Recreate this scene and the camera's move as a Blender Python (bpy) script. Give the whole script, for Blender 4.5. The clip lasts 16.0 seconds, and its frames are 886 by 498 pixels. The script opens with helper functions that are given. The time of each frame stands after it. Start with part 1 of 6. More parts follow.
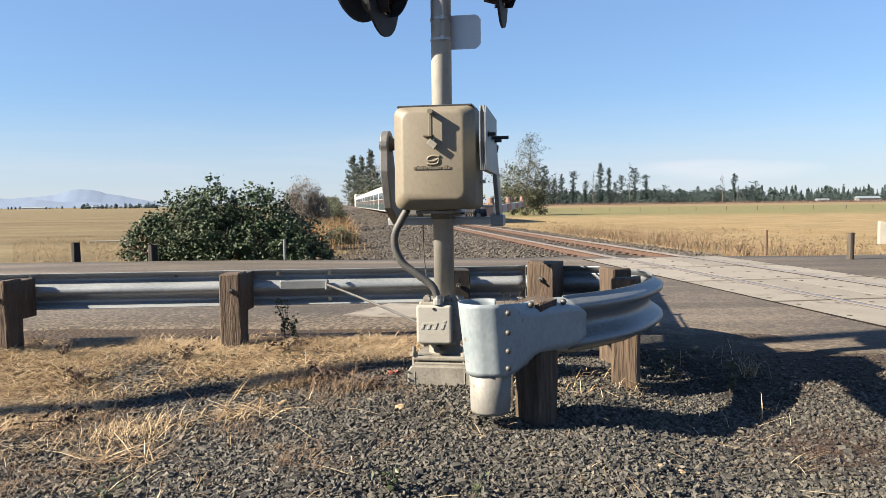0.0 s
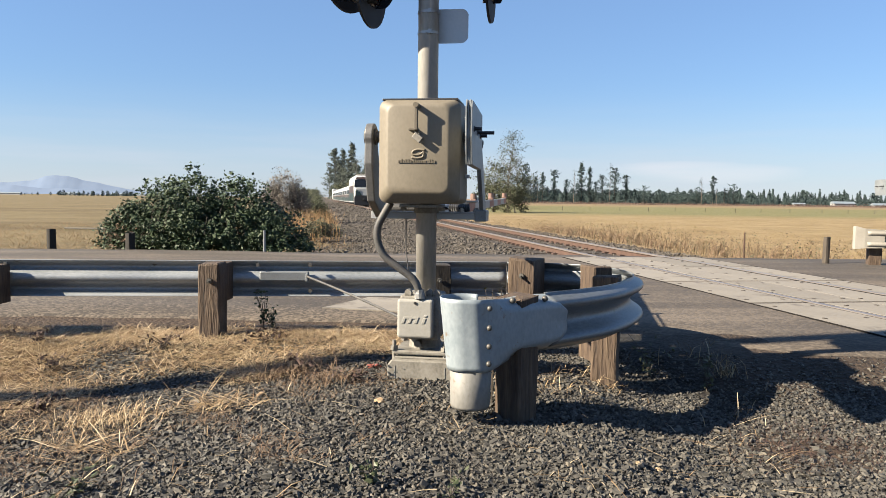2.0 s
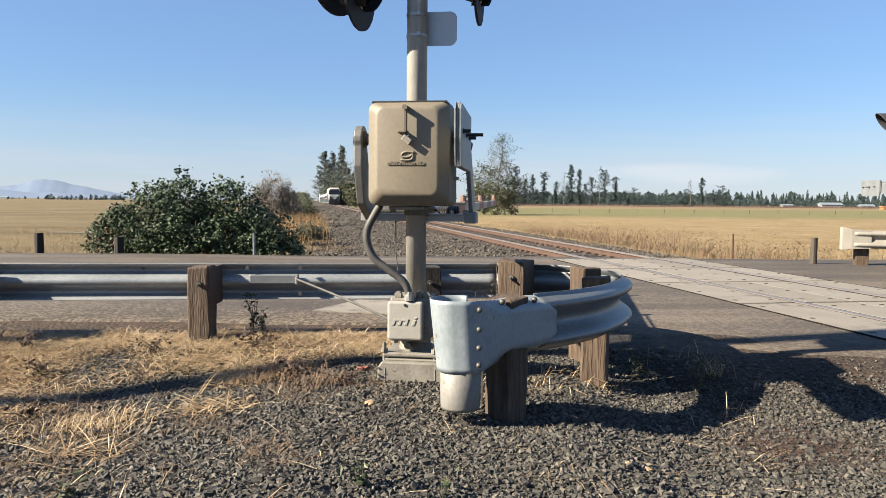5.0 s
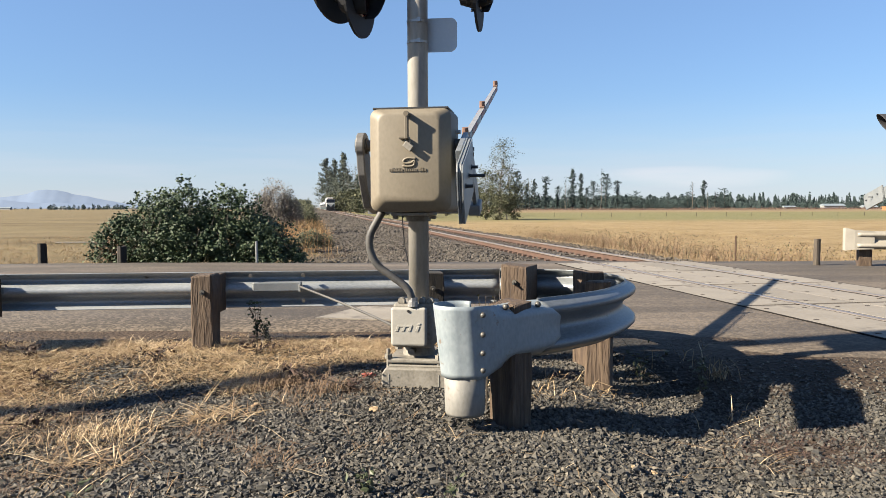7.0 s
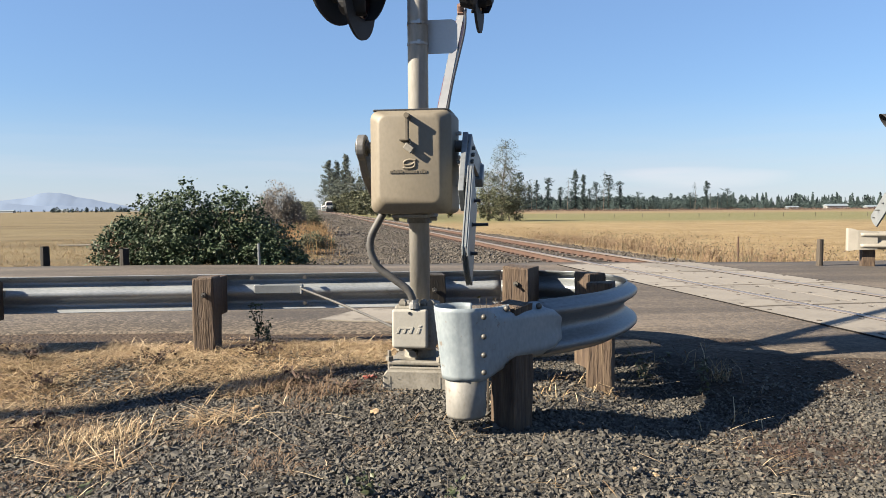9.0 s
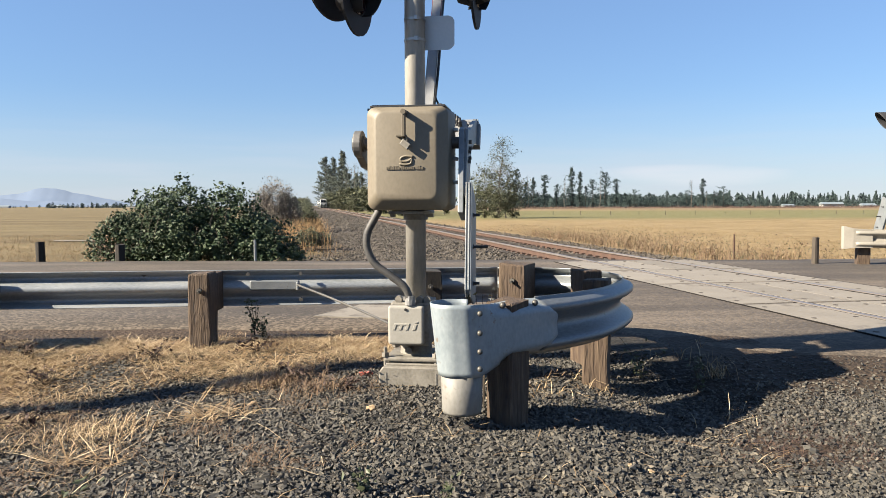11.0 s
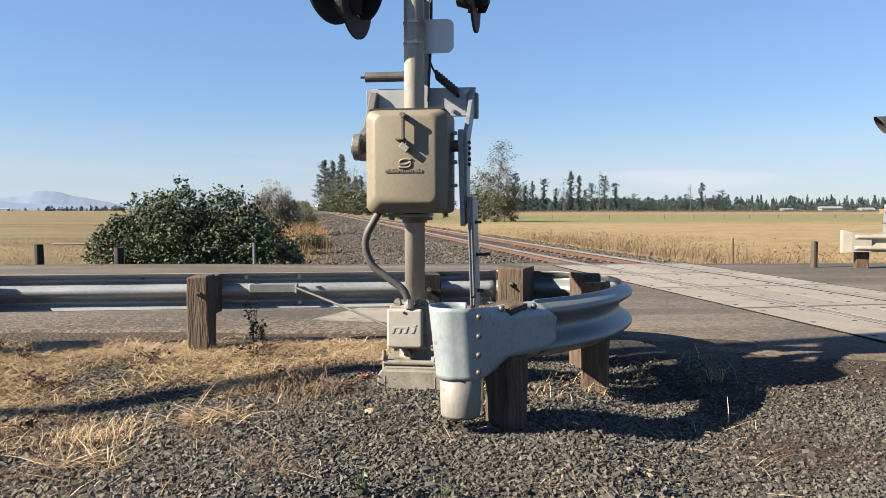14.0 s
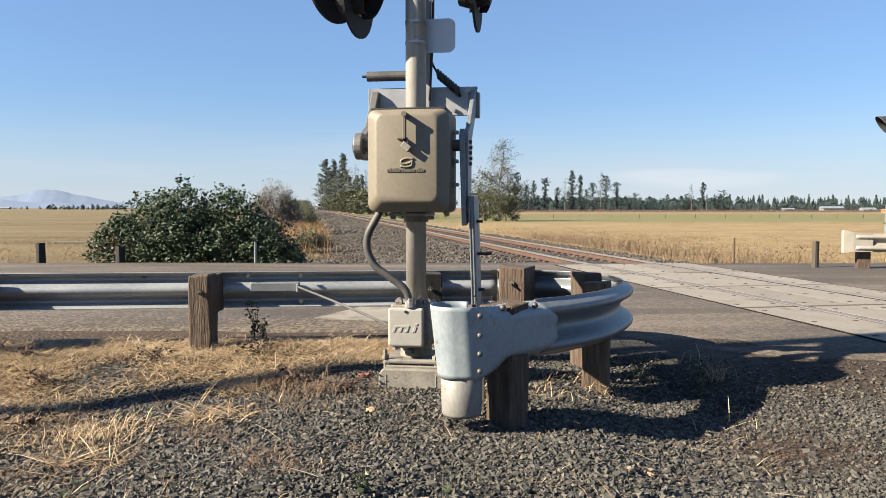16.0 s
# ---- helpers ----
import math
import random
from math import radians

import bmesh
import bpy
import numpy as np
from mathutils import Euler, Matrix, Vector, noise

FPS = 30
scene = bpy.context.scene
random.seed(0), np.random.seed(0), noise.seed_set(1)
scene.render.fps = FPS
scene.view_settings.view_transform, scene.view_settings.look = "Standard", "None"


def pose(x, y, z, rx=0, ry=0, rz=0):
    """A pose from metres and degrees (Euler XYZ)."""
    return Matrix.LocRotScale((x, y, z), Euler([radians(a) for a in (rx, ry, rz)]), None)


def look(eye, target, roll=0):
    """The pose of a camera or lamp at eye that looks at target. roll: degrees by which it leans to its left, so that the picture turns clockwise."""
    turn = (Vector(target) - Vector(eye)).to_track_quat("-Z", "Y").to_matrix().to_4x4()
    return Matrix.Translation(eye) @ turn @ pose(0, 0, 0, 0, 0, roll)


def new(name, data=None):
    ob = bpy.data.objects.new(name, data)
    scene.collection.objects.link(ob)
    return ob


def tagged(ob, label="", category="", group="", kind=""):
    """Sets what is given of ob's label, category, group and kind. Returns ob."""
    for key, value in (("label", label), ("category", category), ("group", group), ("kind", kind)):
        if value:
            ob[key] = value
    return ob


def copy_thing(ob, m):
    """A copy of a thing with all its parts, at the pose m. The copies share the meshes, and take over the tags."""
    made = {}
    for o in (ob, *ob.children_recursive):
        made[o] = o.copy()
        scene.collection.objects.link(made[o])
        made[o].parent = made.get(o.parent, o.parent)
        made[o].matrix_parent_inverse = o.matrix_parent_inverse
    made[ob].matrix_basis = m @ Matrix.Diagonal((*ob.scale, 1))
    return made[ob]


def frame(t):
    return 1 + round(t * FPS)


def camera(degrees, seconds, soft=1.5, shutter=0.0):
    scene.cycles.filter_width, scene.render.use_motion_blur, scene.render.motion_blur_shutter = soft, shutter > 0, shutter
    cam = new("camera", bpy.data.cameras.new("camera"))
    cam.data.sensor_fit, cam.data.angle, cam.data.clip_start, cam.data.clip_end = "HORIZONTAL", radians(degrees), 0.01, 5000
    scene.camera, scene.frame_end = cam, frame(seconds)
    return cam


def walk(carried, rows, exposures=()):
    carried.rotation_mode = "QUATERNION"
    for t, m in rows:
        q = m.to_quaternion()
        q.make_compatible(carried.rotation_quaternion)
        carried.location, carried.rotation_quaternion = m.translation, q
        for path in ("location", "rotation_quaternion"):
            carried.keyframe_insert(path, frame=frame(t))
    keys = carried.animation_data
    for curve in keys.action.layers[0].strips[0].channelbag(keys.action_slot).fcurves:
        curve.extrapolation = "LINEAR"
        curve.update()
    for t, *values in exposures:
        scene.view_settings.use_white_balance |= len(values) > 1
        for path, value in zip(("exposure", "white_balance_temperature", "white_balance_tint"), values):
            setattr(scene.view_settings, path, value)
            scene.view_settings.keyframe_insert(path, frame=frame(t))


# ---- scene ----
UNIT = 1.17  # the plan is drawn in steps of 1.17 m; camera, train and all things are set out by it
cam = camera(60.7, 16.0, soft=0.7)
PATH = [
    (0, (0.003, -0.002, 1.042), (-0.071, 1.993, 0.921), -0.7),
    (0.5, (-0.001, 0.015, 1.037), (-0.06, 2.01, 0.908), -0.1),
    (1, (-0.002, 0.013, 1.04), (-0.043, 2.009, 0.909), 0.1),
    (1.5, (-0.004, 0.01, 1.037), (-0.029, 2.006, 0.908), 0.5),
    (2, (-0.012, 0.006, 1.036), (-0.033, 2.001, 0.903), 0.7),
    (2.5, (-0.014, -0.001, 1.035), (-0.023, 1.995, 0.91), 0.7),
    (3, (-0.009, 0.004, 1.034), (-0.011, 2.0, 0.911), 0.7),
    (3.5, (-0.011, -0.007, 1.036), (-0.012, 1.989, 0.912), 0.6),
    (4, (-0.009, -0.003, 1.032), (-0.007, 1.993, 0.905), 0.7),
    (6.5, (-0.008, -0.002, 1.034), (-0.005, 1.995, 0.917), -0.1),
    (7, (-0.01, -0.005, 1.033), (-0.012, 1.992, 0.922), -0.2),
    (7.5, (-0.007, -0.009, 1.036), (-0.013, 1.988, 0.932), -0.3),
    (8, (-0.005, -0.003, 1.034), (-0.013, 1.995, 0.932), -0.4),
    (8.5, (-0.003, -0.001, 1.034), (-0.014, 1.996, 0.929), -0.4),
    (9, (0.0, 0.002, 1.034), (-0.009, 1.999, 0.927), -0.4),
    (11.5, (0.0, 0.003, 1.032), (0.002, 2.0, 0.916), -0.2),
    (12, (0.004, 0.008, 1.032), (0.006, 2.005, 0.916), -0.4),
    (12.5, (0.002, 0.006, 1.032), (0.002, 2.003, 0.916), -0.4),
    (13, (0.002, 0.006, 1.031), (0.0, 2.003, 0.918), -0.3),
    (13.5, (0.001, 0.005, 1.032), (0.001, 2.002, 0.923), -0.2),
    (14, (0.001, 0.004, 1.03), (0.004, 2.001, 0.924), -0.1),
    (14.5, (0.002, 0.001, 1.031), (0.008, 1.998, 0.928), -0.1),
    (15, (0.002, 0.001, 1.032), (0.01, 1.998, 0.93), -0.1),
    (15.5, (-0.001, -0.006, 1.031), (0.004, 1.992, 0.929), 0.0),
    (16, (0.0, -0.002, 1.03), (0.0, 1.995, 0.922), -0.0),
]
walk(cam, [(t, look(Vector(eye) * UNIT, Vector(target) * UNIT, roll)) for t, eye, target, roll in PATH], [(0, 2.15), (0.5, 2.15), (1.05, 2.18), (1.4, 2.08), (16, 2.08)])

# ---- sky and sun ----
SUN_ELEV = 30.5
SUN_AZ = math.atan2(-0.957, -0.29)  # towards the sun, from +y to +x
world = bpy.data.worlds.new("sky")
scene.world = world
world.use_nodes = True
wn, wl = world.node_tree.nodes, world.node_tree.links
sky = wn.new("ShaderNodeTexSky")
sky.sky_type = "NISHITA"
sky.sun_disc = False
sky.sun_elevation = radians(SUN_ELEV)
sky.sun_rotation = SUN_AZ
sky.air_density, sky.dust_density, sky.ozone_density = 1.22, 0.0, 3.5
tint = wn.new("ShaderNodeMix")
tint.data_type, tint.blend_type = "RGBA", "MULTIPLY"
tint.inputs[0].default_value = 1.0
tint.inputs[7].default_value = (0.77, 0.94, 1.23, 1)
wl.new(sky.outputs[0], tint.inputs[6])
haze = wn.new("ShaderNodeMix")
haze.data_type = "RGBA"
haze.inputs[0].default_value = 0.37
haze.inputs[7].default_value = (2.55, 3.95, 6.3, 1)
wl.new(tint.outputs[2], haze.inputs[6])
way = wn.new("ShaderNodeTexCoord")
height = wn.new("ShaderNodeSeparateXYZ")
wl.new(way.outputs["Generated"], height.inputs[0])
low = wn.new("ShaderNodeMapRange")
low.inputs["From Min"].default_value, low.inputs["From Max"].default_value = 0.16, 0.0
low.inputs["To Min"].default_value, low.inputs["To Max"].default_value = 0.0, 0.5
low.interpolation_type = "SMOOTHERSTEP"
wl.new(height.outputs[2], low.inputs[0])
# thin streaks of cloud low over the horizon
streak = wn.new("ShaderNodeMapping")
streak.inputs["Scale"].default_value = (2.2, 2.2, 26)
wl.new(way.outputs["Generated"], streak.inputs[0])
wisps = wn.new("ShaderNodeTexNoise")
wisps.inputs["Scale"].default_value, wisps.inputs["Detail"].default_value = 2.0, 7.0
wl.new(streak.outputs[0], wisps.inputs["Vector"])
thin = wn.new("ShaderNodeMapRange")
thin.inputs["From Min"].default_value, thin.inputs["From Max"].default_value = 0.45, 0.75
thin.inputs["To Min"].default_value, thin.inputs["To Max"].default_value = 0.8, 1.35
wl.new(wisps.outputs["Fac"], thin.inputs[0])
veil = wn.new("ShaderNodeMath")
veil.operation = "MULTIPLY"
wl.new(low.outputs[0], veil.inputs[0])
wl.new(thin.outputs[0], veil.inputs[1])
pale = wn.new("ShaderNodeMix")
pale.data_type = "RGBA"
pale.inputs[7].default_value = (5.4, 5.8, 6.6, 1)
wl.new(veil.outputs[0], pale.inputs[0])
wl.new(haze.outputs[2], pale.inputs[6])
def sky_math(op, a, b, clamp=False):
    m = wn.new("ShaderNodeMath")
    m.operation, m.use_clamp = op, clamp
    for i, v in enumerate((a, b)):
        if isinstance(v, float):
            m.inputs[i].default_value = v
        else:
            wl.new(v, m.inputs[i])
    return m.outputs[0]


ahead = sky_math("MAXIMUM", height.outputs[1], 0.01)
cx = sky_math("DIVIDE", sky_math("SUBTRACT", sky_math("DIVIDE", height.outputs[0], ahead), 0.345), 0.145)
cz = sky_math("DIVIDE", sky_math("SUBTRACT", sky_math("DIVIDE", height.outputs[2], ahead), 0.038), 0.014)
span = sky_math("ADD", sky_math("MULTIPLY", cx, cx), sky_math("MULTIPLY", cz, cz))
body = sky_math("SUBTRACT", sky_math("MULTIPLY", wisps.outputs["Fac"], 1.9), span, True)
cloud = wn.new("ShaderNodeMix")
cloud.data_type = "RGBA"
cloud.inputs[7].default_value = (6.9, 6.95, 7.3, 1)
wl.new(sky_math("MULTIPLY", body, 0.5), cloud.inputs[0])
wl.new(pale.outputs[2], cloud.inputs[6])
wl.new(cloud.outputs[2], wn["Background"].inputs[0])
wn["Background"].inputs[1].default_value = 0.0302

sun = new("sun", bpy.data.lights.new("sun", "SUN"))
sun.data.energy, sun.data.angle, sun.data.color = 5.0, radians(0.55), (1.0, 0.87, 0.68)
_el = radians(SUN_ELEV)
sun_way = Vector((-0.957 * math.cos(_el), -0.29 * math.cos(_el), math.sin(_el)))
sun.matrix_world = look(sun_way * 60, (0, 0, 0))


# ---- materials ----
def mat(name, colors, scale=8.0, rough=0.7, metal=0.0, bump=0.2, fine=60.0, island=0.0, obj_random=0.0, stretch=(1, 1, 1), detail=6.0, spec=0.5, bump_dist=0.01, tone=0.7, spots=None):
    """A procedural surface: colours mixed by noise at two scales, with relief."""
    m = bpy.data.materials.new(name)
    m.use_nodes = True
    n, l = m.node_tree.nodes, m.node_tree.links
    b = n["Principled BSDF"]
    co = n.new("ShaderNodeTexCoord")
    mp = n.new("ShaderNodeMapping")
    mp.inputs["Scale"].default_value = stretch
    l.new(co.outputs["Object"], mp.inputs["Vector"])
    n1 = n.new("ShaderNodeTexNoise")
    n1.inputs["Scale"].default_value, n1.inputs["Detail"].default_value = scale, detail
    n2 = n.new("ShaderNodeTexNoise")
    n2.inputs["Scale"].default_value, n2.inputs["Detail"].default_value = fine, 4.0
    l.new(mp.outputs[0], n1.inputs["Vector"])
    l.new(mp.outputs[0], n2.inputs["Vector"])
    mixf = n.new("ShaderNodeMath")
    mixf.operation = "MULTIPLY_ADD"
    mixf.inputs[1].default_value = 0.45
    l.new(n2.outputs["Fac"], mixf.inputs[0])
    half = n.new("ShaderNodeMath")
    half.operation = "MULTIPLY"
    half.inputs[1].default_value = 0.55
    l.new(n1.outputs["Fac"], half.inputs[0])
    l.new(half.outputs[0], mixf.inputs[2])
    fac = mixf.outputs[0]
    if island:
        g = n.new("ShaderNodeNewGeometry")
        k = n.new("ShaderNodeMath")
        k.operation = "MULTIPLY_ADD"
        k.inputs[1].default_value = island
        l.new(g.outputs["Random Per Island"], k.inputs[0])
        sub_ = n.new("ShaderNodeMath")
        sub_.operation = "SUBTRACT"
        sub_.inputs[1].default_value = island / 2
        l.new(fac, sub_.inputs[0])
        l.new(sub_.outputs[0], k.inputs[2])
        fac = k.outputs[0]
    if obj_random:
        g = n.new("ShaderNodeObjectInfo")
        k = n.new("ShaderNodeMath")
        k.operation = "MULTIPLY_ADD"
        k.inputs[1].default_value = obj_random
        l.new(g.outputs["Random"], k.inputs[0])
        sub_ = n.new("ShaderNodeMath")
        sub_.operation = "SUBTRACT"
        sub_.inputs[1].default_value = obj_random / 2
        l.new(fac, sub_.inputs[0])
        l.new(sub_.outputs[0], k.inputs[2])
        fac = k.outputs[0]
    ramp = n.new("ShaderNodeValToRGB")
    e = ramp.color_ramp.elements
    lo, hi = (0.0, 1.0) if island or obj_random else (0.32, 0.68)
    k = len(colors)
    for i, c in enumerate(colors):
        p = lo + (hi - lo) * i / max(1, k - 1)
        if i < 2:
            e[i].position = p
        el = e[i] if i < 2 else e.new(p)
        el.color = (*(v * tone * 0.645 for v in c), 1)
    l.new(fac, ramp.inputs[0])
    colour = ramp.outputs[0]
    if spots:
        # stains with uneven edges: colour, size, how rare
        c, size, rare = spots
        n3 = n.new("ShaderNodeTexNoise")
        n3.inputs["Scale"].default_value, n3.inputs["Detail"].default_value, n3.inputs["Roughness"].default_value = size, 9.0, 0.7
        l.new(co.outputs["Object"], n3.inputs["Vector"])
        edge = n.new("ShaderNodeMapRange")
        edge.inputs["From Min"].default_value, edge.inputs["From Max"].default_value = rare, rare + 0.07
        l.new(n3.outputs["Fac"], edge.inputs["Value"])
        over = n.new("ShaderNodeMix")
        over.data_type = "RGBA"
        l.new(edge.outputs[0], over.inputs[0])
        l.new(colour, over.inputs[6])
        over.inputs[7].default_value = (*(v * 0.8 for v in c), 1)
        colour = over.outputs[2]
    l.new(colour, b.inputs["Base Color"])
    b.inputs["Metallic"].default_value = metal
    b.inputs["Specular IOR Level"].default_value = spec
    r = n.new("ShaderNodeMapRange")
    r.inputs["To Min"].default_value, r.inputs["To Max"].default_value = max(0.05, rough - 0.12), min(1, rough + 0.12)
    l.new(n1.outputs["Fac"], r.inputs["Value"])
    l.new(r.outputs[0], b.inputs["Roughness"])
    if bump:
        bp = n.new("ShaderNodeBump")
        bp.inputs["Strength"].default_value, bp.inputs["Distance"].default_value = bump, bump_dist
        l.new(mixf.outputs[0], bp.inputs["Height"])
        l.new(bp.outputs[0], b.inputs["Normal"])
    return m


GALV = mat("galvanised_steel", [(0.24, 0.265, 0.285), (0.32, 0.35, 0.372), (0.39, 0.415, 0.435)], 9, 0.5, 0.2, 0.08, 120, spots=((0.10, 0.08, 0.06), 14, 0.66))
GALV_OLD = mat("weathered_galvanised_steel", [(0.135, 0.155, 0.17), (0.205, 0.228, 0.246), (0.28, 0.302, 0.32)], 3, 0.42, 0.3, 0.05, 70, tone=1.0, stretch=(0.5, 0.5, 2), spots=((0.07, 0.06, 0.05), 7, 0.62))
# lighter copy of GALV_OLD: sunlight on the long beam is put into the colour
GALV_SUNLIT = mat("sunlit_galvanised_beam", [(0.21, 0.235, 0.258), (0.315, 0.342, 0.365), (0.41, 0.436, 0.458)], 3, 0.4, 0.25, 0.05, 70, tone=1.0, stretch=(0.5, 0.5, 2), spots=((0.07, 0.06, 0.05), 7, 0.64))
GALV_PALE = mat("pale_zinc_sheet", [(0.20, 0.245, 0.28), (0.265, 0.312, 0.345), (0.335, 0.378, 0.405)], 5, 0.5, 0.05, 0.08, 60, tone=1.0, stretch=(1, 1, 0.6), spots=((0.15, 0.115, 0.085), 15, 0.62))
CAN = mat("stained_zinc_drum", [(0.16, 0.158, 0.145), (0.215, 0.212, 0.198), (0.26, 0.255, 0.24)], 9, 0.6, 0.05, 0.12, 70, tone=1.0, stretch=(1, 1, 0.5), spots=((0.12, 0.09, 0.065), 9, 0.62))
CREAM = mat("cream_weathered_zinc", [(0.33, 0.31, 0.265), (0.46, 0.435, 0.385)], 4, 0.6, 0.0, 0.05, 50, spots=((0.2, 0.16, 0.12), 6, 0.62))
ALU = mat("brushed_aluminium", [(0.5, 0.52, 0.545), (0.62, 0.64, 0.665)], 14, 0.45, 0.4, 0.05, 140, stretch=(1, 1, 6), spots=((0.2, 0.2, 0.2), 12, 0.64))
BOLT = mat("dull_bolt_steel", [(0.15, 0.145, 0.135), (0.24, 0.23, 0.21)], 60, 0.55, 0.6, 0.1, 200)
RUST = mat("rusty_rail_steel", [(0.065, 0.034, 0.023), (0.118, 0.063, 0.044), (0.165, 0.096, 0.07)], 6, 0.85, 0.0, 0.2, 60)
RAILHEAD = mat("worn_rail_head", [(0.30, 0.262, 0.242), (0.45, 0.405, 0.38)], 3, 0.42, 0.35, 0.02, 60, stretch=(8, 1, 1))
TAN = mat("tan_painted_metal", [(0.235, 0.202, 0.15), (0.28, 0.243, 0.182), (0.305, 0.267, 0.205)], 3.0, 0.6, 0.0, 0.04, 50, stretch=(1.3, 1.3, 0.8), spots=((0.115, 0.095, 0.068), 5, 0.66))
# darker copy of TAN; shade on lettering and hasp is in its colour
TAN_SHADED = mat("shaded_tan_metal", [(0.15, 0.125, 0.09), (0.19, 0.16, 0.115)], 20, 0.6, 0.0, 0.05, 80)
POLE = mat("silver_painted_pole", [(0.31, 0.30, 0.275), (0.43, 0.415, 0.385), (0.50, 0.485, 0.455)], 7, 0.5, 0.2, 0.06, 60, stretch=(1, 1, 0.3), tone=0.9)
BASE_GREY = mat("grey_cast_base", [(0.20, 0.185, 0.155), (0.33, 0.31, 0.27), (0.42, 0.40, 0.355)], 12, 0.7, 0.1, 0.25, 70)
JBOX = mat("grey_cast_box", [(0.44, 0.43, 0.39), (0.54, 0.53, 0.49)], 9, 0.6, 0.0, 0.08, 90)
BLACK = mat("black_paint", [(0.012, 0.013, 0.016), (0.03, 0.03, 0.035)], 8, 0.5, 0.0, 0.05, 60)
# matt black rubber that also carries the shadow of the rail gaps
FLANGE = mat("shadow_black_rubber", [(0.016, 0.015, 0.015), (0.035, 0.032, 0.03)], 8, 0.95, 0.0, 0.2, 60, spec=0.04)
SLATE = mat("faded_black_paint", [(0.038, 0.04, 0.047), (0.055, 0.058, 0.068)], 6, 0.75, 0.0, 0.03, 50, spec=0.3)
STEEL_DARK = mat("dull_dark_steel", [(0.10, 0.10, 0.102), (0.17, 0.17, 0.172)], 9, 0.5, 0.2, 0.08, 90, tone=1.0)
STRAP = mat("steel_strap", [(0.6, 0.6, 0.6), (0.75, 0.75, 0.75)], 50, 0.35, 0.6, 0.02, 90)
RUBBER = mat("grey_flexible_conduit", [(0.05, 0.05, 0.055), (0.10, 0.10, 0.10), (0.15, 0.14, 0.13)], 10, 0.6, 0.0, 0.1, 80)
SIGN_BACK = mat("bare_aluminium_sign_back", [(0.60, 0.66, 0.72), (0.70, 0.75, 0.80)], 6, 0.45, 0.15, 0.03, 60, tone=1.0)
RED = mat("red_reflective", [(0.32, 0.05, 0.03), (0.45, 0.08, 0.05)], 20, 0.5, 0, 0.02, 60)
LAMP = mat("faded_red_brown_lamp", [(0.24, 0.14, 0.105), (0.34, 0.21, 0.165)], 20, 0.5, 0, 0.02, 60)
WHITE = mat("white_reflective", [(0.42, 0.43, 0.43), (0.55, 0.56, 0.56)], 20, 0.5, 0, 0.02, 60)
LENS = mat("red_lamp_lens", [(0.035, 0.004, 0.004), (0.05, 0.006, 0.005)], 30, 0.15, 0, 0.05, 90)
WOOD = mat("weathered_timber_post", [(0.014, 0.009, 0.007), (0.095, 0.06, 0.039), (0.14, 0.095, 0.062), (0.21, 0.15, 0.10)], 7, 0.85, 0, 1.0, 22, stretch=(5, 5, 0.5), bump_dist=0.02, detail=9.0)
FIELD_GRASS = mat("pale_field_grass", [(0.38, 0.275, 0.14), (0.47, 0.35, 0.185), (0.56, 0.43, 0.24)], 0.35, 0.8, 0, 0, 3, island=0.3)
RED_GRASS = mat("orange_dry_grass", [(0.19, 0.10, 0.04), (0.44, 0.27, 0.115), (0.60, 0.41, 0.20)], 0.9, 0.8, 0, 0, 6, island=0.8)
DEADWOOD = mat("grey_dead_wood", [(0.13, 0.11, 0.09), (0.26, 0.23, 0.2)], 4, 0.9, 0, 0.3, 30, stretch=(3, 3, 0.5))
OLD_POST = mat("dark_timber", [(0.008, 0.007, 0.006), (0.024, 0.02, 0.017), (0.05, 0.042, 0.035)], 9, 0.9, 0, 0.6, 40, stretch=(4, 4, 0.6))
TIE = mat("creosoted_sleeper", [(0.035, 0.028, 0.024), (0.09, 0.07, 0.055)], 6, 0.9, 0, 0.4, 50)
CONCRETE = mat("crossing_concrete", [(0.19, 0.17, 0.14), (0.34, 0.31, 0.265), (0.47, 0.435, 0.38)], 1.8, 0.85, 0, 0.12, 30, obj_random=0.3, spots=((0.11, 0.098, 0.085), 1.4, 0.55))
STONE = mat("crushed_basalt", [(0.022, 0.021, 0.019), (0.062, 0.059, 0.052), (0.125, 0.117, 0.1), (0.27, 0.232, 0.178)], 25, 0.75, 0, 0.3, 140, island=0.75)
BALLAST = mat("brown_ballast_stone", [(0.055, 0.047, 0.04), (0.11, 0.095, 0.08), (0.155, 0.135, 0.113), (0.23, 0.2, 0.165)], 12, 0.85, 0, 0.2, 60, island=0.5)
TAN_STONE = mat("pale_tan_stone", [(0.36, 0.24, 0.13), (0.55, 0.42, 0.27)], 30, 0.85, 0, 0.3, 120, tone=0.9)
STRAW = mat("dry_straw", [(0.15, 0.085, 0.04), (0.40, 0.275, 0.14), (0.86, 0.70, 0.46)], 3, 0.7, 0, 0, 60, island=0.9, tone=0.95)
DRYGRASS = mat("dry_standing_grass", [(0.17, 0.10, 0.045), (0.42, 0.28, 0.13), (0.60, 0.44, 0.235)], 0.9, 0.8, 0, 0, 6, island=0.8)
WEED = mat("green_weed_leaf", [(0.04, 0.06, 0.02), (0.10, 0.12, 0.045)], 8, 0.6, 0, 0, 60, island=0.6)
WEED_YELLOW = mat("yellow_green_weed", [(0.16, 0.17, 0.05), (0.42, 0.36, 0.12)], 8, 0.7, 0, 0, 60, island=0.6)
